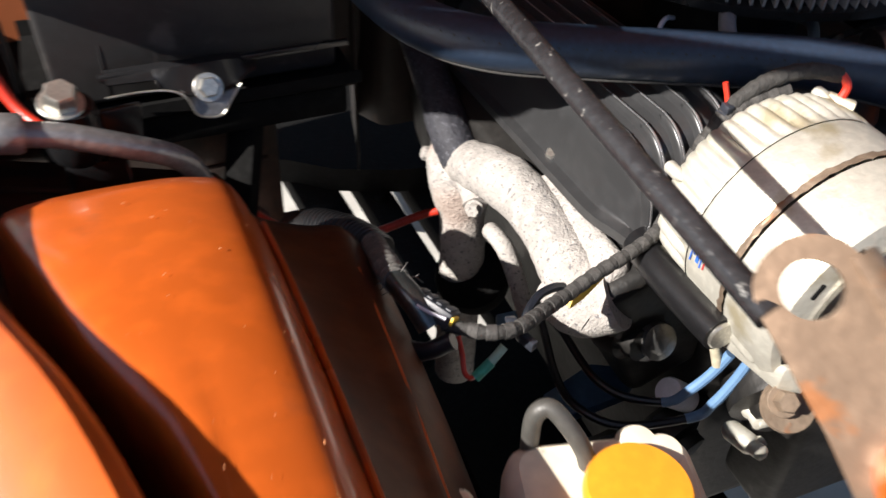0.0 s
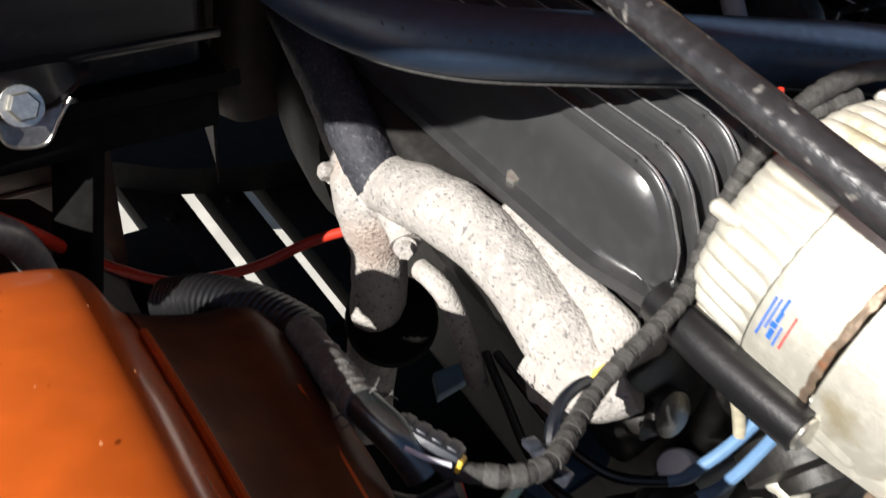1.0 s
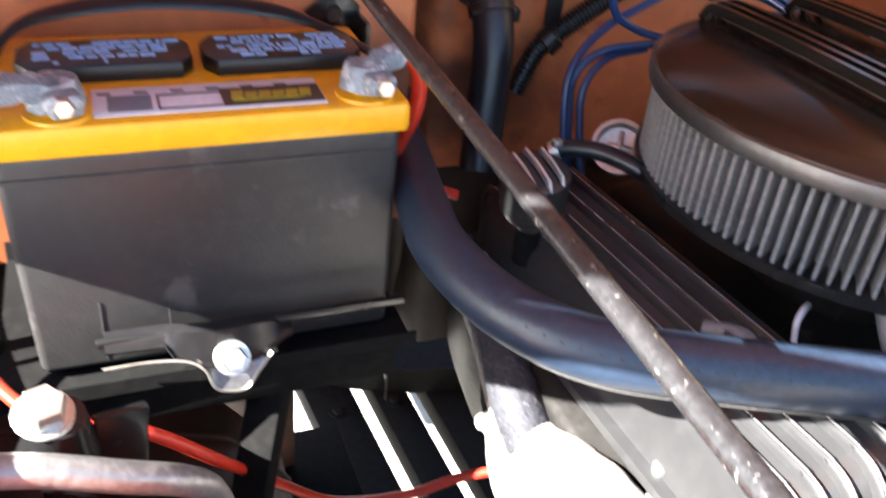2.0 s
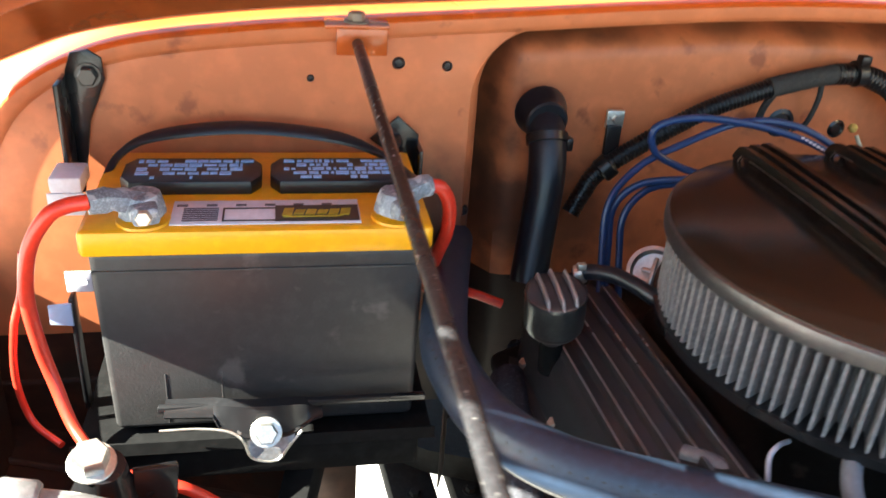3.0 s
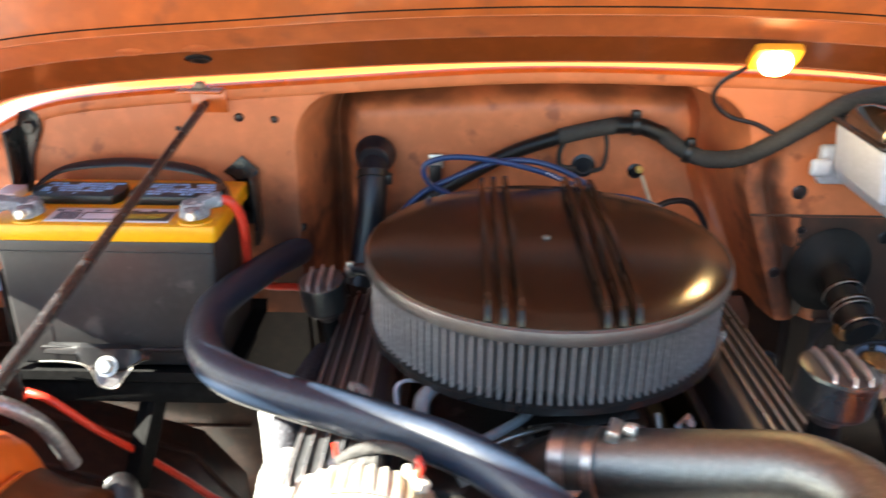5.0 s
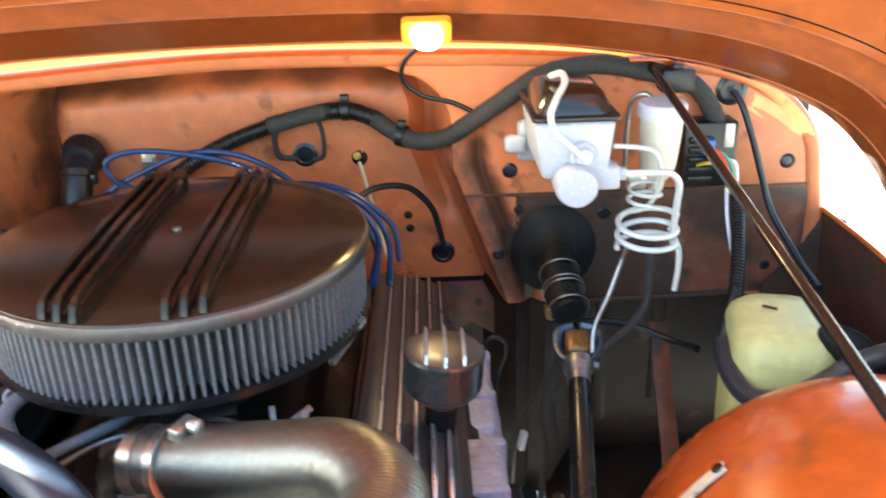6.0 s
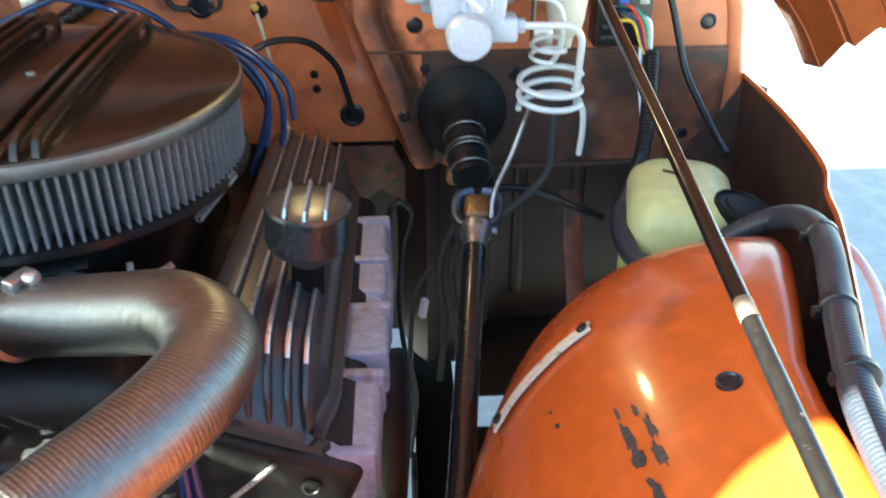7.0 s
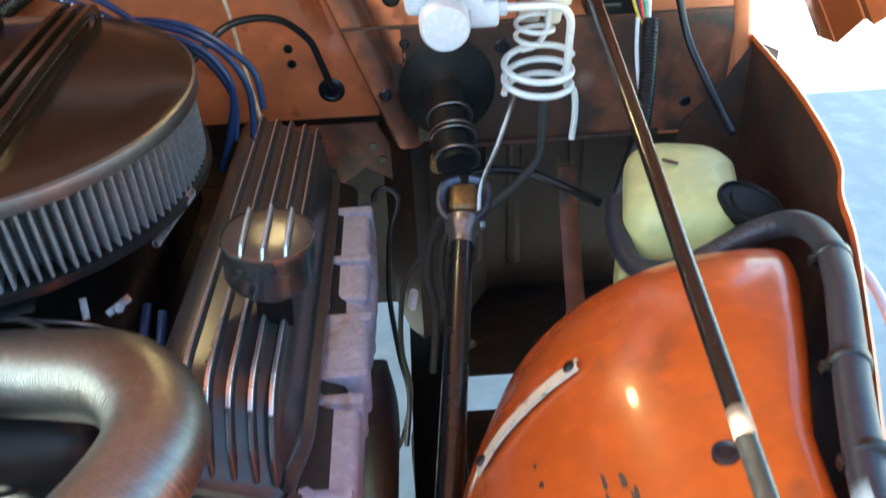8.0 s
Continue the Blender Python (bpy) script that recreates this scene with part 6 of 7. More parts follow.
for deg in (157, 300, 60):
    # lugs of the through bolts at the rear rim
    bm = B()
    m = am @ Matrix.Rotation(radians(deg), 4, "Z") @ Matrix.Translation((0.0755, 0, -0.006))
    lathe(bm, m, [(0.0030, 0), (0.0046, 0.002), (0.0044, 0.012), (0.0015, 0.018)], 14)
    part("bolt_lug", bm, ALU, alt)
for deg in range(8, 368, 24):
    # cooling slots between the spokes of the front half
    bm = B()
    m = am @ Matrix.Rotation(radians(deg), 4, "Z") @ Matrix.Translation((0.0690, 0, 0.1245)) @ Matrix.Rotation(radians(50), 4, "Y")
    box(bm, m, (0.012, 0.013, 0.004), 0.0015, 1)
    part("cooling_slot", bm, UNDER, alt, "dark cooling slot")
bm = B()
prism(bm, [(-0.238, -0.335), (-0.212, -0.335), (-0.206, -0.385), (-0.214, -0.400), (-0.226, -0.392)], Matrix.Translation((0, 0, 0.838)), 0.022, 0.004)
box(bm, (-0.222, -0.352, 0.856), (0.026, 0.046, 0.020), 0.005, 3)
part("mounting_ear", bm, ALU, alt)
for k in range(6):
    bm = B()
    disc(bm, axes((-0.2285 + 0.0026 * k, -0.350 - 0.0045 * k, 0.8601)), 0.0016, 0.0008, 8, 0.0003)
    part("paint_dot", bm, YTAPE, alt, "yellow inspection paint dot")
bm = B()
lathe(bm, axes((-0.216, -0.396, 0.826), (-0.3, -0.62, 0.7)), [(0.008, 0), (0.0165, 0.0), (0.0175, 0.002), (0.0165, 0.005), (0.008, 0.005)], 28)
part("pivot_eye", bm, RUST, alt, "stained steel pivot eye")
bm = B()
hexbolt(bm, axes((-0.2235, -0.398, 0.836), (-0.3, -0.62, 0.7)), 0.0072, 0.009, 0.0105)
part("mount_bolt", bm, RUST, alt)
# decal on the stator, drawn as plain marks
def on_stator(deg, h):
    a = radians(deg)
    return am @ Matrix.Rotation(a, 4, "Z") @ Matrix.Translation((0.0788, 0, h)) @ Matrix.Rotation(radians(90), 4, "Y")
for deg, h, w, l, mt in ((176.0, 0.0475, 0.0010, 0.0240, DECALB), (173.5, 0.0500, 0.0009, 0.0180, DECALB), (181.0, 0.0535, 0.0026, 0.0060, DECALB), (177.0, 0.0530, 0.0034, 0.0030, DECALB), (173.0, 0.0535, 0.0020, 0.0062, DECALB), (168.0, 0.0530, 0.0014, 0.0070, DECALB), (180.0, 0.0570, 0.0009, 0.0120, DECALB), (176.0, 0.0605, 0.0008, 0.0200, DECALR)):
    bm = B()
    box(bm, on_stator(deg, h), (w, l, 0.0006), 0)
    part("decal_bar", bm, mt, alt)
plug_ = thing("alternator_plug", (-0.14, -0.27, 0.958), "white alternator plug with red wires", "plug")
bm = B()
box(bm, axes((-0.119, -0.2705, 0.951), (0.3, 0.1, 1), 20), (0.020, 0.012, 0.012), 0.002)
box(bm, axes((-0.127, -0.2690, 0.949), (0.3, 0.1, 1), 20), (0.008, 0.018, 0.008), 0.001)
part("shell", bm, STRIP, plug_)
bm = B()
tube(bm, [(-0.119, -0.2700, 0.955), (-0.116, -0.2690, 0.964), (-0.119, -0.264, 0.970), (-0.126, -0.259, 0.971)], 0.0030, 10)
part("red_wire", bm, RED, plug_)
bm = B()
tube(bm, [(-0.118, -0.262, 0.969), (-0.135, -0.256, 0.972), (-0.155, -0.249, 0.968), (-0.176, -0.245, 0.956), (-0.190, -0.243, 0.938), (-0.198, -0.242, 0.915)], 0.0056, 12, uneven=0.09)
part("taped_wire", bm, TAPE, plug_)
bm = B()
tube(bm, [(-0.188, -0.236, 0.962), (-0.186, -0.2395, 0.952), (-0.186, -0.2445, 0.941), (-0.188, -0.247, 0.930)], 0.0020, 8)
part("red_wire", bm, RED, plug_)
bm = B()
lathe(bm, axes((-0.1865, -0.2440, 0.9400), (0.75, 0.1, 0.5)), [(0.0068, -0.003), (0.0076, -0.0025), (0.0076, 0.0025), (0.0068, 0.003)], 16)
box(bm, axes((-0.189, -0.2455, 0.9480), (0.1, 0, 1)), (0.008, 0.006, 0.006), 0.001)
part("cable_tie", bm, SLATEP, plug_)
arm = thing("adjusting_arm", (-0.02, -0.2, 0.91), "flat steel adjusting arm over the alternator", "bracket")
bm = B()
prism(bm, [(-0.070, -0.013), (-0.060, -0.018), (0.035, -0.016), (0.035, 0.016), (-0.062, 0.014), (-0.070, 0.008)], axes((-0.005, -0.200, 0.9050), (-0.42, -0.25, 0.87)), 0.004, 0.001)
part("strip", bm, LEVERM, arm)
for x in (-0.050, -0.012):
    bm = B()
    disc(bm, axes((-0.005, -0.200, 0.9050), (-0.42, -0.25, 0.87)) @ Matrix.Translation((x, 0.0, 0.0035)), 0.0045, 0.0012, 14, 0.0003)
    part("rivet", bm, ZINC, arm)

# ---- overflow tank ----
tank = thing("overflow_tank", (-0.374, -0.4425, 0.76), "translucent white overflow tank with an orange cap", "tank")
bm = B()
rows = []
for w, l, z, r in ((0.080, 0.075, 0.76, 0.012), (0.100, 0.089, 0.775, 0.016), (0.103, 0.093, 0.852, 0.016), (0.100, 0.089, 0.864, 0.015), (0.089, 0.078, 0.8705, 0.013)):
    rows.append([Matrix.Translation((-0.3740, -0.4425, z)) @ Matrix.Rotation(radians(-14), 4, "Z") @ V(x, y, 0) for x, y in rounded(w, l, r, 5)])
for r in rows:
    r.append(r[0])
vs = grid(bm, rows)
bm.faces.new(vs[-1][:-1])
for x, y in ((-0.343, -0.4115), (-0.333, -0.4215)):
    lathe(bm, axes((x, y, 0.8600)), [(0.0125, -0.004), (0.0120, 0.0075), (0.0095, 0.0115), (0.003, 0.0125)], 20)
part("body", bm, WHITEP, tank)
bm = B()
lathe(bm, axes((-0.3620, -0.4412, 0.8685)), [(0.023, -0.004), (0.0268, 0.0), (0.0276, 0.003), (0.0276, 0.009), (0.0262, 0.0120), (0.018, 0.0130), (0.004, 0.0130)], 44)
part("cap", bm, ORANGECAP, tank, "orange screw cap")
bm = B()
tube(bm, [(-0.3751, -0.4171, 0.8662), (-0.3783, -0.4126, 0.8805), (-0.3845, -0.4037, 0.8929), (-0.3907, -0.3948, 0.8992), (-0.3974, -0.3921, 0.8929), (-0.3979, -0.3921, 0.8707), (-0.397, -0.3939, 0.8395)], 0.0050, 14)
part("overflow_tube", bm, GREYRUB, tank, "grey rubber overflow tube")
scr = thing("panel_screw", (-0.447, -0.41, 0.86), "blue plated cross-head screw in the wheel house edge", "screw")
bm = B()
hm = axes((-0.4475, -0.4125, 0.868), (0.3, -0.2, 0.9))
lathe(bm, hm, [(0.0095, 0), (0.0095, 0.0015), (0.006, 0.002), (0.006, 0.0055), (0.0045, 0.007)], 18)
part("head", bm, ZINC, scr)

# ---- wiring along the firewall ----
loom = thing("firewall_loom", (0.2, 0.31, 1.0), "black wiring loom clipped along the firewall", "wiring loom")
bm = B()
tube(bm, [(-0.166, 0.30, 0.925), (-0.153, 0.305, 0.948), (-0.136, 0.308, 0.972), (-0.081, 0.31, 1.009), (-0.02, 0.31, 1.043), (0.046, 0.31, 1.067)], 0.0105, 14, wave=0.0011, pitch=0.0044)
part("conduit", bm, PLASTIC, loom, "black corrugated conduit")
bm = B()
tube(bm, [(0.042, 0.31, 1.066), (0.09, 0.312, 1.077), (0.125, 0.312, 1.083)], 0.0112, 14, uneven=0.04)
part("taped_section", bm, TAPE, loom)
bm = B()
tube(bm, [(0.118, 0.312, 1.082), (0.15, 0.31, 1.082), (0.185, 0.306, 1.070)], 0.0120, 14, wave=0.0012, pitch=0.005)
part("conduit", bm, PLASTIC, loom)
bm = B()
tube(bm, [(0.178, 0.307, 1.073), (0.205, 0.30, 1.055), (0.235, 0.28, 1.047), (0.27, 0.252, 1.058), (0.30, 0.235, 1.080), (0.333, 0.23, 1.103), (0.387, 0.23, 1.136), (0.448, 0.23, 1.147), (0.50, 0.228, 1.140), (0.54, 0.226, 1.130), (0.570, 0.224, 1.118), (0.595, 0.222, 1.083), (0.604, 0.22, 1.045)], 0.0115, 14, uneven=0.05)
part("taped_section", bm, TAPE, loom, "grey cloth-taped section")
for at, up in (((0.143, 0.309, 1.084), (1, 0, 0.1)), ((0.215, 0.294, 1.051), (1, -0.4, -0.3)), ((0.545, 0.224, 1.126), (1, 0, -0.3))):
    bm = B()
    lathe(bm, axes(at, up), [(0.0125, -0.006), (0.0145, -0.005), (0.0145, 0.005), (0.0125, 0.006)], 18)
    box(bm, axes(V(*at) + V(0, -0.004, 0.016), (0, 0, 1)), (0.012, 0.012, 0.010), 0.002)
    part("clip", bm, PLASTIC, loom)
bm = B()
box(bm, (0.545, 0.222, 1.128), (0.04, 0.03, 0.028), 0.004)
part("splice_block", bm, PLASTIC, loom)
cable("drop_wire", [(0.05, 0.31, 1.06), (0.046, 0.318, 1.04), (0.05, 0.325, 1.02), (0.07, 0.33, 1.015)], 0.004, TAPE, "taped wire dropping from the loom to a grommet", "wire")
cable("drop_wire", [(0.105, 0.312, 1.075), (0.11, 0.318, 1.05), (0.108, 0.326, 1.02), (0.095, 0.33, 1.012)], 0.003, TAPE, "taped wire dropping from the loom to a grommet", "wire")
cable("lamp_wire", [(0.255, 0.20, 1.19), (0.225, 0.225, 1.16), (0.222, 0.235, 1.135), (0.245, 0.238, 1.115), (0.28, 0.24, 1.105), (0.31, 0.238, 1.09)], 0.0028, RUBBER, "thin dark wire from the underhood lamp", "wire")
clip = thing("firewall_clip", (-0.123, 0.325, 1.0), "small plated clip bolted to the firewall", "clip")
bm = B()
box(bm, (-0.123, 0.322, 1.026), (0.020, 0.006, 0.020), 0.0015)
hexbolt(bm, axes((-0.122, 0.319, 1.027), (0, -1, 0)), 0.005, 0.004)
part("tab", bm, ZINC, clip)
bm = B()
box(bm, (-0.124, 0.318, 0.998), (0.017, 0.006, 0.045), 0.0015)
lathe(bm, axes((-0.13, 0.308, 0.975), (0.7, 0, 0.7)), [(0.0125, -0.008), (0.014, -0.006), (0.014, 0.006), (0.0125, 0.008)], 18)
part("band", bm, PLASTIC, clip)

# blue spark leads behind the air cleaner
for pts in ([(-0.168, 0.16, 0.86), (-0.163, 0.19, 0.939), (-0.160, 0.2, 0.979), (-0.136, 0.2, 1.003), (-0.09, 0.19, 1.012)],
            [(-0.150, 0.16, 0.86), (-0.150, 0.19, 0.93), (-0.148, 0.2, 0.97), (-0.125, 0.205, 0.995), (-0.09, 0.2, 1.004)],
            [(-0.175, 0.15, 0.86), (-0.172, 0.18, 0.93), (-0.168, 0.195, 0.985), (-0.14, 0.205, 1.018), (-0.10, 0.207, 1.04), (-0.041, 0.21, 1.062), (0.013, 0.21, 1.060), (0.061, 0.205, 1.040), (0.10, 0.195, 1.01)]):
    cable("spark_lead", pts, 0.0036, BLUEW, "blue silicone spark plug lead", "spark lead", seg=10)["group"] = "spark leads"
for pts in ([(-0.08, 0.19, 1.016), (-0.104, 0.2, 1.022), (-0.129, 0.2, 1.037), (-0.132, 0.2, 1.060), (-0.093, 0.2, 1.070), (-0.027, 0.2, 1.062), (0.035, 0.198, 1.044), (0.08, 0.19, 1.02)],
            [(0.05, 0.205, 1.02), (0.11, 0.185, 1.022), (0.150, 0.17, 1.015), (0.180, 0.166, 0.993), (0.196, 0.165, 0.958), (0.196, 0.16, 0.92), (0.19, 0.15, 0.88)],
            [(0.06, 0.20, 1.01), (0.12, 0.165, 1.02), (0.158, 0.145, 1.013), (0.177, 0.14, 0.995), (0.186, 0.138, 0.967), (0.176, 0.135, 0.923), (0.16, 0.13, 0.88)],
            [(0.05, 0.21, 1.0), (0.11, 0.178, 1.01), (0.148, 0.16, 1.005), (0.170, 0.152, 0.985), (0.183, 0.15, 0.95), (0.178, 0.14, 0.91)],
            [(0.04, 0.22, 1.015), (0.10, 0.2, 1.022), (0.145, 0.185, 1.018), (0.178, 0.178, 0.998), (0.203, 0.175, 0.97), (0.208, 0.168, 0.93)]):
    cable("spark_lead", pts, 0.0036, BLUEW, "blue silicone spark plug lead", "spark lead", seg=10)["group"] = "spark leads"
for k in range(10):
    bm = B()
    box(bm, axes((0.018 + 0.0045 * k, 0.1935 - 0.0003 * k, 1.0525 - 0.0022 * k), (0, -0.5, 0.9), -12), (0.003, 0.0016, 0.001), 0)
    tagged(part("lead_print", bm, LABELW), "white print bar on a blue spark lead", "print", "lead print")

# dipstick, grommet cable
dip = thing("dipstick", (0.196, 0.2, 0.86), "cream dipstick tube with a yellow ball handle", "dipstick")
bm = B()
tube(bm, [(0.157, 0.300, 1.016), (0.166, 0.282, 0.99), (0.18, 0.24, 0.95), (0.196, 0.2, 0.90), (0.205, 0.18, 0.86)], 0.0024, 10)
part("tube", bm, CREAM, dip)
bm = B()
lathe(bm, axes((0.155, 0.304, 1.018), (-0.2, 0.3, 1)), [(0.002, 0), (0.0040, 0.0015), (0.0055, 0.005), (0.0040, 0.0085), (0.002, 0.010)], 16)
part("handle", bm, BALLY, dip, "yellow ball handle")
cable("speedo_cable", [(0.264, 0.338, 0.867), (0.264, 0.322, 0.885), (0.258, 0.305, 0.92), (0.25, 0.30, 0.948), (0.232, 0.285, 0.975), (0.215, 0.27, 0.99), (0.19, 0.25, 0.998), (0.165, 0.23, 0.995), (0.13, 0.2, 0.97)], 0.0042, RUBBER, "black cable curving into a firewall grommet")

# ---- brake master cylinder ----
mc = thing("master_cylinder", (0.4, 0.13, 1.03), "grey brake master cylinder with a black lid", "master cylinder")
bm = B()
t = bmesh.new()
bmesh.ops.create_cube(t, size=1.0, matrix=Matrix.Translation((0.401, 0.135, 1.090)) @ Matrix.Diagonal((0.084, 0.13, 0.062, 1)))
for v in t.verts:
    if v.co.z < 1.08:
        v.co.x = 0.401 + (v.co.x - 0.401) * 0.82
bmesh.ops.bevel(t, geom=t.edges[:], offset=0.006, segments=3, profile=0.5, affect="EDGES")
join(bm, t)
part("reservoir_body", bm, GREYCAST, mc)
bm = B()
lathe(bm, axes((0.4, 0.235, 1.057), (0, -1, 0)), [(0.022, 0), (0.024, 0.01), (0.0225, 0.02), (0.0215, 0.16), (0.0225, 0.165), (0.0225, 0.185), (0.020, 0.19), (0.004, 0.191)], 28)
part("bore", bm, GREYCAST, mc)
bm = B()
lathe(bm, axes((0.408, 0.071, 1.085), (0.1, -1, 0.1)), [(0.0155, 0), (0.0155, 0.006), (0.013, 0.008), (0.0105, 0.007), (0.008, 0.011), (0.003, 0.012)], 22)
part("port_boss", bm, GREYCAST, mc)
bm = B()
prism(bm, rounded(0.092, 0.14, 0.008), Matrix.Translation((0.401, 0.135, 1.1215)), 0.005, 0.0015)
part("lid_rim", bm, BLACK_PAINT, mc)
bm = B()
rows = []
for w, l, z in ((0.08, 0.12, 1.1265), (0.076, 0.116, 1.134), (0.064, 0.10, 1.146), (0.05, 0.07, 1.150)):
    rows.append([V(0.401 + x, 0.135 + y, z) for x, y in rounded(w, l, 0.016, 5)])
for r in rows:
    r.append(r[0])
vs = grid(bm, rows)
bm.faces.new(vs[-1][:-1])
GLOSSY = mat("glossy_black_lid", (0.02, 0.017, 0.014), 0.12, 0.3, 0.2, 20, coat=0.6)
part("lid", bm, GLOSSY, mc, "glossy domed black lid")
bm = B()
box(bm, (0.352, 0.20, 1.062), (0.026, 0.014, 0.022), 0.006, 3)
box(bm, (0.45, 0.20, 1.062), (0.026, 0.014, 0.022), 0.006, 3)
box(bm, (0.402, 0.222, 1.06), (0.09, 0.018, 0.05), 0.006, 3)
part("mounting_flange", bm, GREYCAST, mc)
bm = B()
box(bm, (0.435, 0.085, 1.058), (0.03, 0.03, 0.026), 0.005, 3)
hexbolt(bm, axes((0.448, 0.082, 1.060), (1, -0.1, 0)), 0.0075, 0.010)
part("outlet_block", bm, GREYCAST, mc)


def line(pts, label, r=0.0028, material=LINE):
    return cable("brake_line", pts, r, material, label, "brake line", seg=10)


line([(0.412, 0.056, 1.082), (0.396, 0.0545, 1.097), (0.378, 0.0545, 1.114), (0.3725, 0.058, 1.131), (0.381, 0.072, 1.147), (0.391, 0.090, 1.158), (0.390, 0.106, 1.164), (0.381, 0.122, 1.158)], "white brake line bent over the cylinder lid", 0.0034)
line([(0.455, 0.081, 1.060), (0.480, 0.08, 1.060), (0.505, 0.081, 1.058), (0.516, 0.083, 1.045), (0.517, 0.088, 1.02), (0.517, 0.094, 0.99), (0.516, 0.10, 0.985)], "white brake line looping down to a coil", 0.0038)
line([(0.447, 0.10, 1.085), (0.47, 0.10, 1.083), (0.49, 0.10, 1.078), (0.499, 0.10, 1.062), (0.499, 0.105, 1.03), (0.49, 0.11, 1.01), (0.475, 0.11, 1.005)], "thin white brake line from the cylinder")
coil = []
for k in range(61):
    a = 2 * math.pi * k / 24
    coil.append(V(0.491 + 0.033 * math.cos(a), 0.105 + 0.026 * math.sin(a), 1.000 - 0.0150 * k / 24 + 0.004 * math.sin(a)))
line([tuple(q) for q in coil[::2]], "white brake line wound into a coil of two turns", 0.0034)
coil = []
for k in range(41):
    a = 2 * math.pi * k / 24 + 0.7
    coil.append(V(0.488 + 0.018 * math.cos(a), 0.115 + 0.016 * math.sin(a), 1.034 - 0.012 * k / 24))
line([tuple(q) for q in coil[::2]], "white brake line in a small upper coil", 0.0024)
line([(0.518, 0.098, 0.972), (0.527, 0.102, 0.962), (0.530, 0.106, 0.935), (0.529, 0.11, 0.905)], "white brake line end hanging from the coil", 0.0035)
line([(0.470, 0.11, 0.96), (0.464, 0.11, 0.94), (0.45, 0.10, 0.905), (0.433, 0.09, 0.868), (0.428, 0.07, 0.84)], "bare steel brake line running down", 0.003, STEEL)
line([(0.498, 0.11, 0.965), (0.498, 0.11, 0.92), (0.494, 0.105, 0.887), (0.47, 0.095, 0.862), (0.44, 0.085, 0.842), (0.42, 0.08, 0.825)], "taped dark brake line running down", 0.0045, TAPE)
line([(0.484, 0.2, 1.0), (0.482, 0.19, 1.06), (0.482, 0.185, 1.10), (0.487, 0.18, 1.118), (0.50, 0.175, 1.122), (0.508, 0.17, 1.11)], "grey line hooked behind the reservoir", 0.003, STEEL)
# reservoir
res = thing("fluid_reservoir", (0.515, 0.17, 1.03), "white cylindrical fluid reservoir with a screw lid", "reservoir")
bm = B()
rm = axes((0.513, 0.16, 1.025), (0.0, -0.05, 1))
lathe(bm, rm, [(0.008, -0.012), (0.010, 0.0), (0.018, 0.008), (0.0205, 0.02), (0.0235, 0.055), (0.0245, 0.078)], 30, False)
part("bowl", bm, WHITEP, res)
bm = B()
lathe(bm, rm, [(0.0245, 0.076), (0.0275, 0.077), (0.0275, 0.090), (0.025, 0.093), (0.012, 0.094), (0.003, 0.0942)], 30)
part("lid", bm, LABELW, res)
bm = B()
box(bm, (0.487, 0.02 + 0.13, 1.028), (0.022, 0.012, 0.02), 0.003)
lone("line_fitting", bm, ZINC, "plated brake line fitting", "fitting")

# fuse block
fuse = thing("fuse_block", (0.59, 0.235, 1.0), "black fuse block with coloured wires", "fuse block")
bm = B()
box(bm, (0.590, 0.226, 1.036), (0.066, 0.036, 0.082), 0.004)
for j in range(5):
    box(bm, (0.578, 0.206, 1.008 + 0.012 * j), (0.03, 0.008, 0.007), 0.0015)
part("body", bm, PLASTIC, fuse)
bm = B()
box(bm, (0.612, 0.226, 1.06), (0.012, 0.038, 0.03), 0.002)
part("side_plate", bm, ALU, fuse)
for k, (mt, dx) in enumerate(((RED, 0.0), (GREEN, 0.006), (BLUEW, -0.006), (CREAM, 0.010), (LABELW, 0.014), (YTAPE, -0.010))):
    bm = B()
    tube(bm, [(0.580 + dx * 0.6, 0.204, 1.05 - 0.005 * k), (0.592 + dx, 0.190, 1.047 - 0.003 * k), (0.604 + dx * 0.8, 0.186, 1.030), (0.612 + dx * 0.5, 0.188, 1.005), (0.618 + dx * 0.2, 0.19, 0.99)], 0.0022, 8)
    part("wire", bm, mt, fuse)
bm = B()
box(bm, (0.583, 0.194, 1.056), (0.012, 0.014, 0.010), 0.002)
part("blue_plug", bm, DECALB, fuse)

# looms down to the washer bottle and along the fender
cable("fender_loom", [(0.622, 0.19, 0.995), (0.617, 0.165, 0.965), (0.608, 0.13, 0.935), (0.596, 0.095, 0.905), (0.578, 0.06, 0.89), (0.560, 0.02, 0.880)], 0.0088, PLASTIC, "black corrugated loom hanging from the fuse block", "wiring loom", wave=0.0010, pitch=0.0042, seg=14)
floom_run = [(0.560, 0.024, 0.881), (0.551, -0.02, 0.876), (0.556, -0.065, 0.872), (0.578, -0.090, 0.882), (0.608, -0.097, 0.90), (0.636, -0.098, 0.920), (0.660, -0.110, 0.940), (0.666, -0.140, 0.957), (0.656, -0.19, 0.975), (0.642, -0.235, 0.984), (0.622, -0.29, 0.987), (0.600, -0.35, 0.990), (0.580, -0.42, 0.990), (0.566, -0.52, 0.99), (0.56, -0.62, 0.985)]
floom = thing("fender_loom", floom_run[0], "black corrugated loom wrapped round the bottle and along the fender", "wiring loom")
bm = B()
tube(bm, floom_run, 0.0106, wave=0.0003, pitch=0.0034, seg=14)
part("conduit", bm, SLATEP, floom)
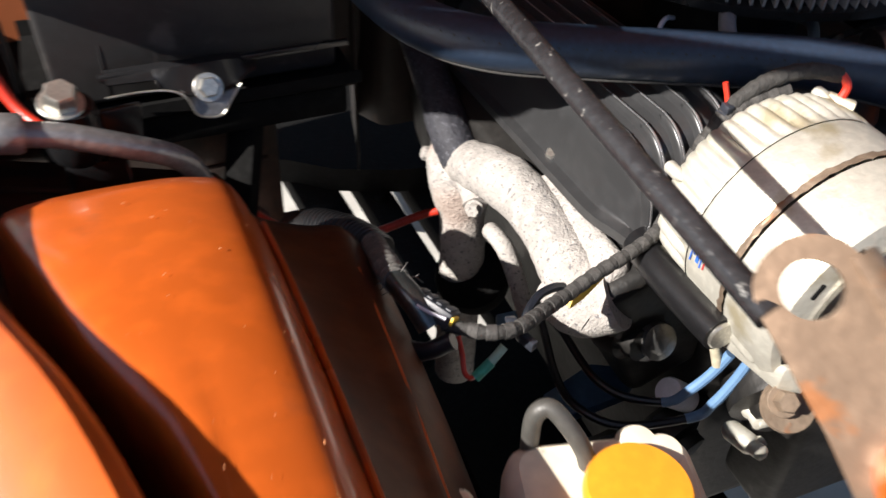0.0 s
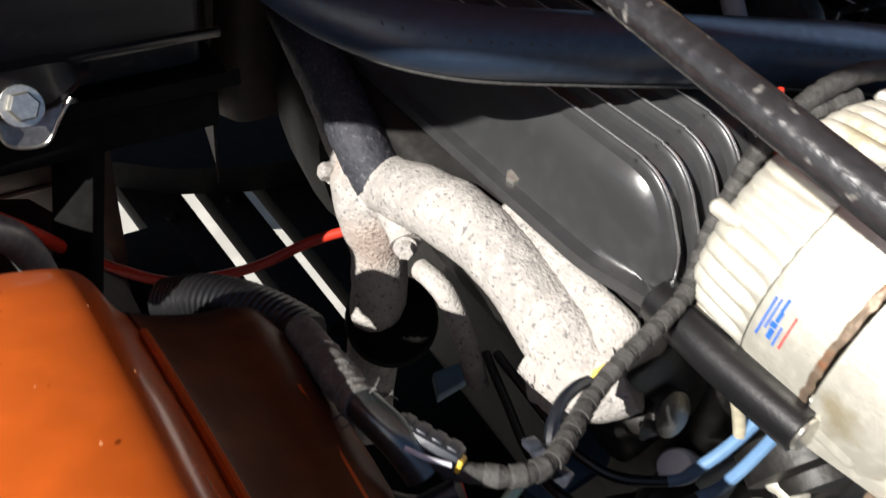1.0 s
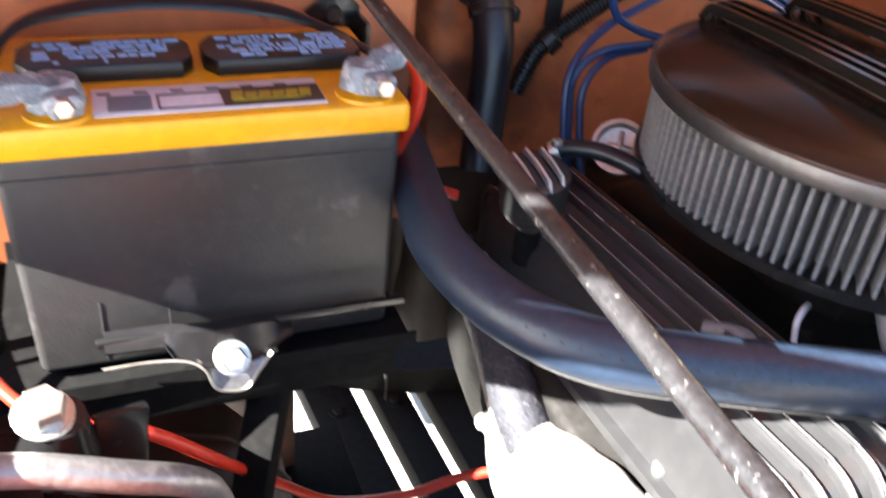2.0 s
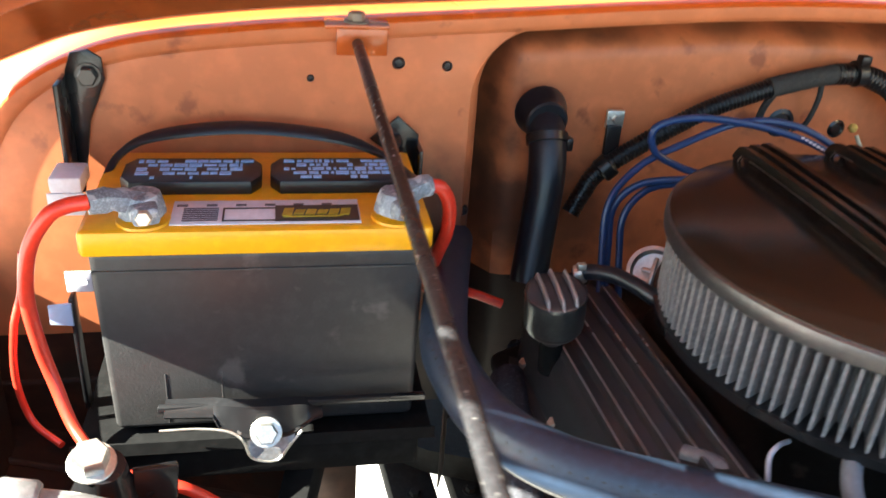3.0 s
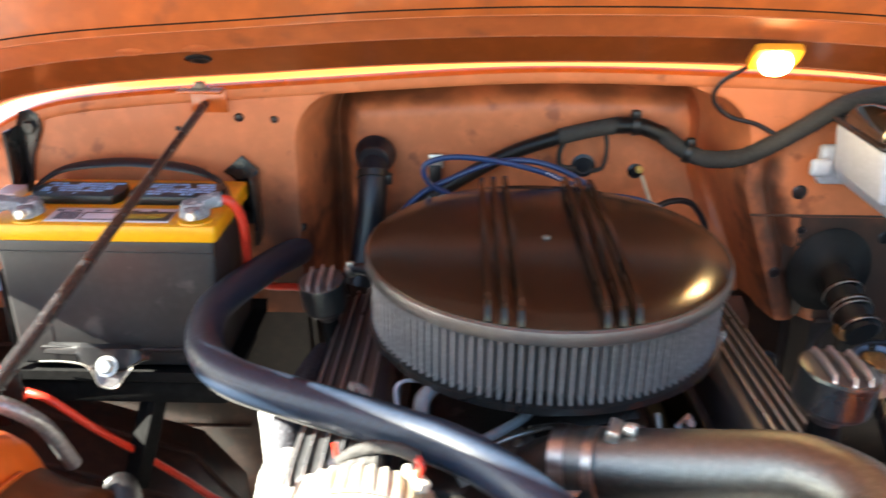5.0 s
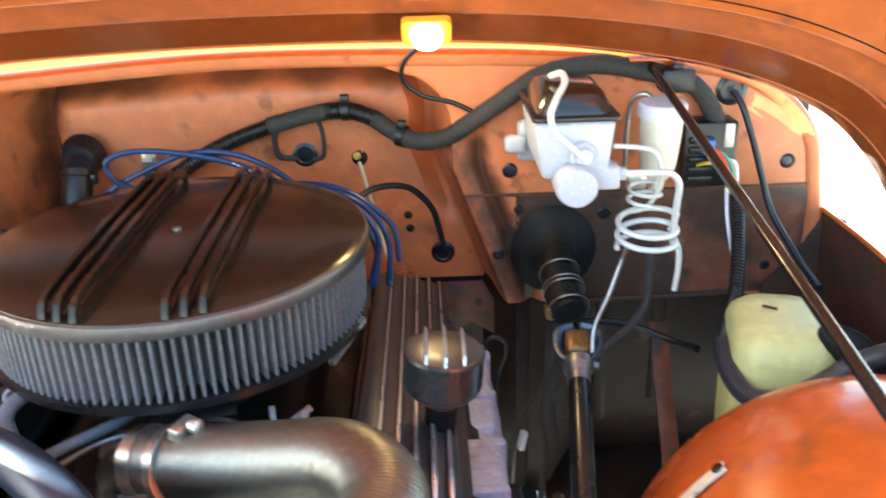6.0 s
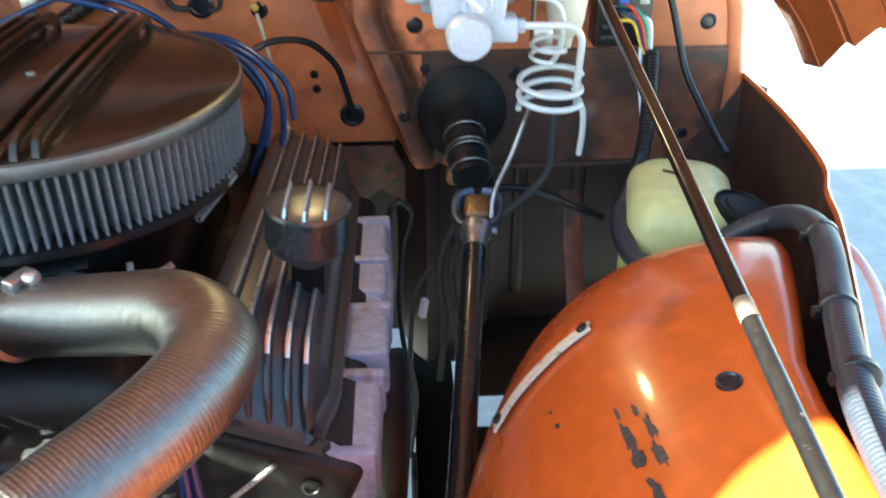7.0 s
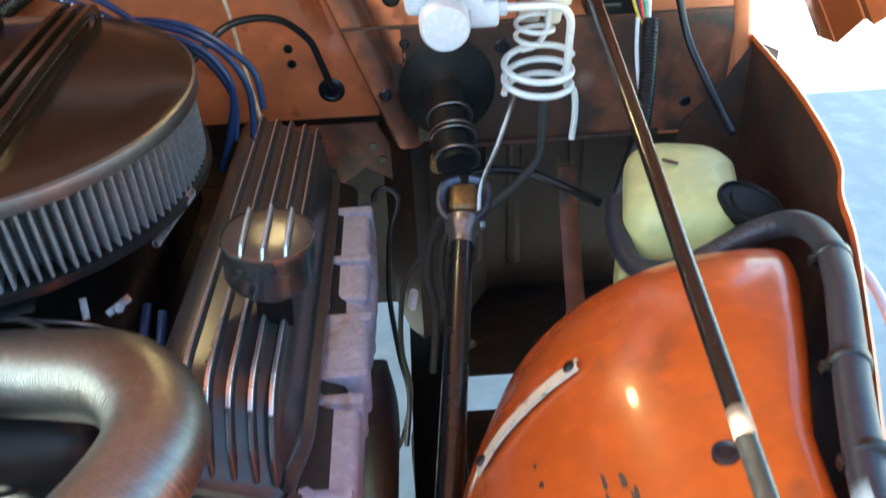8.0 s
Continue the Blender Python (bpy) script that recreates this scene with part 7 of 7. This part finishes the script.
for at in ((0.652, -0.205, 0.978), (0.612, -0.316, 0.988), (0.592, -0.385, 0.99)):
    bm = B()
    lathe(bm, axes(at, (-0.35, -1, 0.1)), [(0.0112, -0.004), (0.0125, -0.003), (0.0125, 0.003), (0.0112, 0.004)], 18)
    box(bm, V(*at) + V(-0.013, 0, -0.002), (0.008, 0.007, 0.007), 0.0015)
    part("clip", bm, PLASTIC, floom)
cable("side_wire", [(0.660, -0.17, 0.965), (0.672, -0.21, 0.97), (0.662, -0.27, 0.975), (0.64, -0.33, 0.98), (0.615, -0.40, 0.98)], 0.0035, LABELW, "pale wire tucked beside the fender loom", "wire")
cable("marker_cable", [(0.621, 0.236, 1.108), (0.630, 0.222, 1.09), (0.645, 0.212, 1.045), (0.655, 0.205, 1.01), (0.668, 0.19, 0.965), (0.685, 0.14, 0.925), (0.69, 0.09, 0.91)], 0.0042, RUBBER, "black cable hanging from a firewall grommet")
cable("white_wire", [(0.608, 0.19, 1.0), (0.605, 0.17, 0.97), (0.606, 0.15, 0.94), (0.612, 0.14, 0.905)], 0.0022, LABELW, "white wire beside the fender loom", "wire")
cable("floor_cable", [(0.425, 0.16, 0.838), (0.46, 0.17, 0.835), (0.50, 0.17, 0.826), (0.54, 0.14, 0.82), (0.56, 0.10, 0.83)], 0.005, RUBBER, "black cable running towards the washer bottle")

# washer bottle
wb = thing("washer_bottle", (0.62, 0.01, 0.75), "yellowed plastic washer bottle with a black cap", "bottle")
bm = B()
rows = []
wm = Matrix.Translation((0.617, 0.012, 0)) @ Matrix.Rotation(radians(-12), 4, "Z")
for w, l, z, r in ((0.09, 0.12, 0.74, 0.02), (0.104, 0.134, 0.755, 0.028), (0.108, 0.138, 0.86, 0.03), (0.108, 0.136, 0.892, 0.032), (0.101, 0.128, 0.907, 0.033), (0.086, 0.110, 0.9155, 0.03), (0.05, 0.065, 0.919, 0.02)):
    rows.append([wm @ V(x, y + 0.01 * (z - 0.86), z + 0.05 * (y * 0.25)) for x, y in rounded(w, l, r, 6)])
for r in rows:
    r.append(r[0])
vs = grid(bm, rows)
bm.faces.new(vs[-1][:-1])
part("body", bm, BOTTLE, wb, sharp=60)
bm = B()
lathe(bm, axes((0.664, -0.036, 0.908), (0.22, -0.10, 1)) @ Matrix.Diagonal((0.9, 0.9, 1, 1)), [(0.026, -0.01), (0.0325, -0.002), (0.034, 0.001), (0.0335, 0.005), (0.031, 0.0062), (0.0295, 0.0035), (0.022, 0.0035), (0.020, 0.006), (0.008, 0.0065), (0.002, 0.0065)], 28)
part("cap", bm, DULLRUB, wb, "black rubber cap")
bm = B()
box(bm, axes((0.607, 0.025, 0.922), (0, 0, 1), -35), (0.016, 0.004, 0.002), 0.001)
part("moulded_mark", bm, GRIMY, wb)

# ---- steering column and shaft ----
col = thing("steering_column", (0.4, 0.2, 0.86), "black steering column with a rubber boot", "steering column")
bm = B()
lathe(bm, axes((0.407, 0.246, 0.905), (0.0, -1, -0.05)) @ Matrix.Diagonal((1.0, 1.12, 1, 1)), [(0.054, 0), (0.056, 0.004), (0.050, 0.010), (0.040, 0.014), (0.028, 0.022), (0.024, 0.03)], 32)
part("boot", bm, DULLRUB, col, "dull black rubber boot")
bm = B()
tube(bm, [(0.406, 0.23, 0.912), (0.404, 0.19, 0.897), (0.406, 0.15, 0.880), (0.410, 0.128, 0.870)], 0.0215, 22, 4)
part("tube", bm, DULLRUB, col)
for s in (0.12, 0.42, 0.5, 0.82):
    p = V(0.406, 0.20, 0.90).lerp(V(0.411, 0.122, 0.868), s)
    bm = B()
    lathe(bm, axes(p, (0.06, -0.92, -0.38)), [(0.022, -0.004), (0.0255, -0.003), (0.0255, 0.003), (0.022, 0.004)], 28)
    part("clamp_ring", bm, BLACK_PAINT, col)
    bm = B()
    lathe(bm, axes(p, (0.06, -0.92, -0.38)), [(0.0256, 0.0005), (0.0262, 0.001), (0.0262, 0.0022), (0.0256, 0.0027)], 28)
    part("wire_ring", bm, STEEL, col, "thin steel ring")
bm = B()
box(bm, (0.392, 0.142, 0.868), (0.02, 0.016, 0.016), 0.004)
disc(bm, axes((0.389, 0.134, 0.868), (0, -1, 0.1)), 0.008, 0.006, 16)
part("clamp_lug", bm, BRASS, col)
sh = thing("steering_shaft", (0.4, -0.1, 0.70), "dark steel steering shaft with a universal joint", "steering shaft")
A_, D_ = V(0.414, 0.092, 0.846), V(-0.115, -0.93, -0.35).normalized()
bm = B()
box(bm, axes(A_, D_), (0.03, 0.026, 0.036), 0.008, 3)
part("joint_cross", bm, BRASS, sh, "brassy joint centre")
bm = B()
for s in (-1, 1):
    pts = [A_ - D_ * 0.024 + V(0.006 * s, 0, 0), A_ - D_ * 0.016 + V(0.02 * s, 0, 0.002), A_ + V(0.0225 * s, 0, 0.0), A_ + D_ * 0.016 + V(0.019 * s, 0, 0), A_ + D_ * 0.028 + V(0.008 * s, 0, 0)]
    sweep(bm, curve(pts, 5), ring(0.006, 10, 0.011))
    disc(bm, axes(A_ + V(0.024 * s, 0, 0), (s, 0, 0)), 0.008, 0.005, 16)
part("yoke", bm, YOKE, sh, "dull blued steel yoke")
bm = B()
lathe(bm, axes(A_ + D_ * 0.020, D_), [(0.012, 0), (0.018, 0.004), (0.018, 0.016), (0.014, 0.022), (0.013, 0.035)], 22)
hexbolt(bm, axes(A_ + D_ * 0.03 + V(0.018, 0, 0), (1, 0, 0)), 0.006, 0.006)
part("collar", bm, LEVERM, sh, "worn steel collar")
bm = B()
tube(bm, [A_ + D_ * 0.05, A_ + D_ * 0.2, A_ + D_ * 0.45, A_ + D_ * 0.6], 0.0125, 18)
part("shaft", bm, BLACK_PAINT, sh)
bm = B()
box(bm, (0.33, -0.42, 0.56), (0.12, 0.14, 0.14), 0.02, 3)
lone("steering_box", bm, ENGINE, "black cast steering gearbox", "steering box")

# ---- exhaust manifold of the steering side ----
man2 = thing("exhaust_manifold", (0.29, -0.05, 0.74), "silver grey painted cast exhaust manifold", "exhaust manifold", "exhaust manifolds")
bm = B()
def silver(bm, name):
    for v in bm.verts:
        v.co += noise.noise_vector(v.co * 50) * 0.0012
    part(name, bm, SILVERPAINT, man2)


sweep(bm, curve([(0.285, 0.155, 0.775), (0.290, 0.08, 0.780), (0.290, 0.0, 0.782), (0.286, -0.09, 0.780), (0.280, -0.17, 0.772), (0.276, -0.235, 0.755)], 6), ring(0.028, 20, 0.026))
silver(bm, "runner")
for y, x, l, w, top in ((0.065, 0.2895, 0.165, 0.045, 0.812), (-0.085, 0.286, 0.080, 0.056, 0.816), (-0.20, 0.279, 0.112, 0.056, 0.811)):
    bm = B()
    box(bm, (x, y, top - 0.025), (w, l, 0.05), 0.009, 3)
    silver(bm, "port_block")
for y, x, w in ((0.135, 0.290, 0.05), (0.045, 0.290, 0.049), (-0.048, 0.287, 0.060), (-0.122, 0.284, 0.060), (-0.152, 0.281, 0.060), (-0.25, 0.275, 0.060)):
    bm = B()
    box(bm, (x, y, 0.793), (w, 0.013, 0.049), 0.004, 2)
    silver(bm, "rib")
for y in (0.10, -0.03, -0.15, -0.25):
    bm = B()
    hexbolt(bm, axes((0.268, y, 0.813), (0.3, 0, 1)), 0.007, 0.006, 0.010)
    part("bolt", bm, SILVERPAINT, man2)
bm = B()
sweep(bm, curve([(0.305, -0.08, 0.78), (0.312, -0.10, 0.74), (0.306, -0.12, 0.66), (0.295, -0.14, 0.52)], 6), ring(0.024, 16))
lone("down_pipe", bm, ENGINE, "dark exhaust down pipe", "pipe")
bm = B()
box(bm, (0.325, -0.30, 0.735), (0.10, 0.07, 0.05), 0.01, 3)
lone("engine_mount", bm, ENGINE, "black engine mount bracket", "bracket")

# hooks and wires beside the manifold
cable("hook_wire", [(0.312, 0.2, 0.783), (0.315, 0.2, 0.796), (0.328, 0.2, 0.801), (0.340, 0.2, 0.790), (0.337, 0.2, 0.765), (0.330, 0.2, 0.745), (0.325, 0.19, 0.715), (0.322, 0.16, 0.66), (0.33, 0.12, 0.60), (0.338, 0.10, 0.55), (0.33, 0.08, 0.48)], 0.0035, RUBBER, "black hooked wire hanging behind the manifold", "wire")
cable("loose_wire", [(0.365, 0.11, 0.765), (0.346, 0.10, 0.74), (0.338, 0.10, 0.70), (0.334, 0.10, 0.63), (0.340, 0.10, 0.55), (0.315, 0.09, 0.46), (0.27, 0.08, 0.458)], 0.0032, TAPE, "grey wire looping beside the steering shaft", "wire")
for a in ([(0.398, 0.10, 0.835), (0.380, 0.10, 0.80), (0.372, 0.10, 0.75), (0.378, 0.09, 0.70), (0.37, 0.07, 0.62)], [(0.408, 0.09, 0.83), (0.392, 0.09, 0.80), (0.386, 0.09, 0.76), (0.39, 0.08, 0.72)]):
    cable("column_wire", a, 0.0042, TAPE, "dark wires hanging beside the steering column", "wire")
bm = B()
box(bm, axes((0.352, 0.105, 0.705), (0.2, 0.1, 1)), (0.010, 0.008, 0.026), 0.002)
lone("white_connector", bm, LABELW, "small white wire connector", "connector")
bm = B()
box(bm, (0.365, -0.02, 0.45), (0.018, 0.5, 0.003), 0.0008)
for k in range(12):
    disc(bm, axes((0.365, -0.25 + 0.04 * k, 0.4516)), 0.003, 0.0006, 8, 0.0002)
lone("hanger_strap", bm, STRIP, "pale perforated metal strap below the shaft", "strap")

# ---- middle of the engine: hoses, linkage, thermostat ----
cable("vacuum_hose", [(-0.085, -0.105, 0.945), (-0.106, -0.130, 0.952), (-0.119, -0.148, 0.949), (-0.121, -0.160, 0.940), (-0.113, -0.172, 0.931), (-0.096, -0.192, 0.928), (-0.078, -0.214, 0.905)], 0.0068, GREYHOSE, "grey vacuum hose under the air cleaner", "hose")
cable("vacuum_hose", [(-0.012, -0.10, 0.92), (-0.017, -0.128, 0.929), (-0.028, -0.148, 0.929), (-0.048, -0.167, 0.928), (-0.066, -0.180, 0.926), (-0.088, -0.188, 0.918)], 0.0048, GREYHOSE, "grey vacuum hose by the carburettor", "hose")
cable("vacuum_hose", [(-0.195, -0.075, 0.912), (-0.182, -0.090, 0.916), (-0.166, -0.108, 0.912), (-0.150, -0.125, 0.895)], 0.0068, GREYHOSE, "short grey hose beside the valve cover", "hose")
cable("choke_wire", [(-0.02, -0.13, 0.905), (0.03, -0.155, 0.93), (0.07, -0.165, 0.935), (0.10, -0.18, 0.925)], 0.0028, TAPE, "thin grey throttle cable", "cable")
cable("fuel_line", [(-0.075, -0.175, 0.905), (-0.045, -0.167, 0.918), (-0.018, -0.158, 0.922), (0.006, -0.146, 0.920), (0.034, -0.137, 0.914), (0.062, -0.133, 0.907), (0.090, -0.130, 0.899), (0.11, -0.12, 0.88)], 0.0022, STEEL, "bright steel fuel line across the intake", "fuel line")
th = thing("thermostat_housing", (0.0, -0.2, 0.87), "cast thermostat housing with a chrome clamp", "thermostat housing")
bm = B()
lathe(bm, axes((-0.015, -0.19, 0.862), (0, 0, 1)), [(0.034, 0), (0.036, 0.008), (0.03, 0.014), (0.026, 0.03), (0.02, 0.05), (0.012, 0.06)], 24)
sweep(bm, curve([(-0.02, -0.185, 0.895), (0.0, -0.192, 0.912), (0.03, -0.205, 0.922)], 5), ring(0.026, 18))
part("casting", bm, ENGINE, th)
bm = B()
lathe(bm, axes((0.028, -0.203, 0.921), (0.9, -0.4, 0.2)), [(0.0316, 0), (0.0330, 0.0006), (0.0330, 0.009), (0.0316, 0.0096)], 36)
part("band_clamp", bm, STEEL, th)
bm = B()
box(bm, axes((0.044, -0.206, 0.958), (0.2, 0, 1), -20), (0.026, 0.011, 0.011), 0.002)
lathe(bm, axes((0.052, -0.21, 0.963), (1, -0.4, 0.1)), [(0.005, 0), (0.006, 0.002), (0.006, 0.008), (0.004, 0.010)], 10)
part("clamp_screw", bm, ZINC, th)
link = thing("throttle_linkage", (0.13, -0.06, 0.93), "plated throttle linkage and return spring", "linkage")
bm = B()
pts = []
for k in range(140):
    a = 2 * math.pi * k / 8
    c = V(0.150, -0.085, 0.940).lerp(V(0.178, -0.046, 0.964), k / 139)
    pts.append(c + V(0.003 * math.cos(a), 0.003 * math.sin(a) * 0.6, 0.003 * math.sin(a)))
sweep(bm, pts, ring(0.0009, 6))
part("spring", bm, LEVERM, link)
bm = B()
box(bm, axes((0.125, -0.13, 0.915), (0.2, -0.6, 0.7), 25), (0.022, 0.007, 0.003), 0.001)
box(bm, axes((0.10, -0.135, 0.918), (0.5, -0.6, 0.5), -15), (0.006, 0.018, 0.003), 0.001)
hexbolt(bm, axes((0.128, -0.136, 0.917), (0.2, -0.6, 0.7)), 0.005, 0.005)
part("lever", bm, LEVERM, link)
bm = B()
box(bm, axes((0.04, -0.16, 0.937), (0, -0.4, 0.9), 12), (0.07, 0.012, 0.004), 0.001)
part("bracket", bm, ENGINE, link)
cable("white_lead", [(-0.125, -0.09, 0.93), (-0.14, -0.10, 0.936), (-0.148, -0.105, 0.93), (-0.146, -0.108, 0.91), (-0.142, -0.11, 0.88)], 0.002, LABELW, "white wire and plug under the air cleaner", "wire")
for a in ([(0.135, -0.10, 0.89), (0.13, -0.14, 0.86), (0.12, -0.17, 0.83)], [(0.15, -0.11, 0.89), (0.147, -0.15, 0.86), (0.14, -0.18, 0.83)], [(0.1652, -0.2850, 0.8833), (0.1654, -0.2920, 0.8567), (0.1672, -0.3000, 0.8361), (0.1710, -0.3100, 0.8109), (0.1766, -0.3200, 0.7780)], [(0.1684, -0.2830, 0.8753), (0.1709, -0.2900, 0.8480), (0.1744, -0.2980, 0.8268), (0.1797, -0.3080, 0.8042), (0.1861, -0.3180, 0.7741)]):
    cable("spark_lead", a, 0.0042, BLUEW, "blue silicone spark plug lead", "spark lead", seg=10)["group"] = "spark leads"
bm = B()
tube(bm, [(0.2272, -0.2680, 0.8207), (0.2117, -0.2700, 0.8074), (0.1945, -0.2720, 0.7933), (0.1770, -0.2740, 0.7789)], 0.0024, 8, 24, wave=0.0007, pitch=0.0035)
lone("bead_chain", bm, ZINC, "bright beaded metal cord against the cylinder head", "cord")
bm = B()
lathe(bm, axes((0.2535, -0.2655, 0.7935), (0, -1, 0)), [(0.0085, 0), (0.0085, 0.002), (0.006, 0.0025), (0.005, 0.0008), (0.001, 0.0008)], 18)
part("bolt_boss", bm, ENGINE, engine, "open bolt boss")
for x, y, z, w, d, h in ((-0.07, -0.24, 0.80, 0.10, 0.06, 0.10), (0.07, -0.25, 0.79, 0.12, 0.06, 0.10), (0.15, -0.28, 0.70, 0.10, 0.04, 0.14), (-0.02, -0.33, 0.70, 0.22, 0.06, 0.22), (-0.10, -0.17, 0.86, 0.05, 0.06, 0.05), (0.09, -0.15, 0.865, 0.06, 0.05, 0.05)):
    bm = B()
    box(bm, (x, y, z), (w, d, h), 0.012, 3)
    part("front_casting", bm, ENGINE, engine)
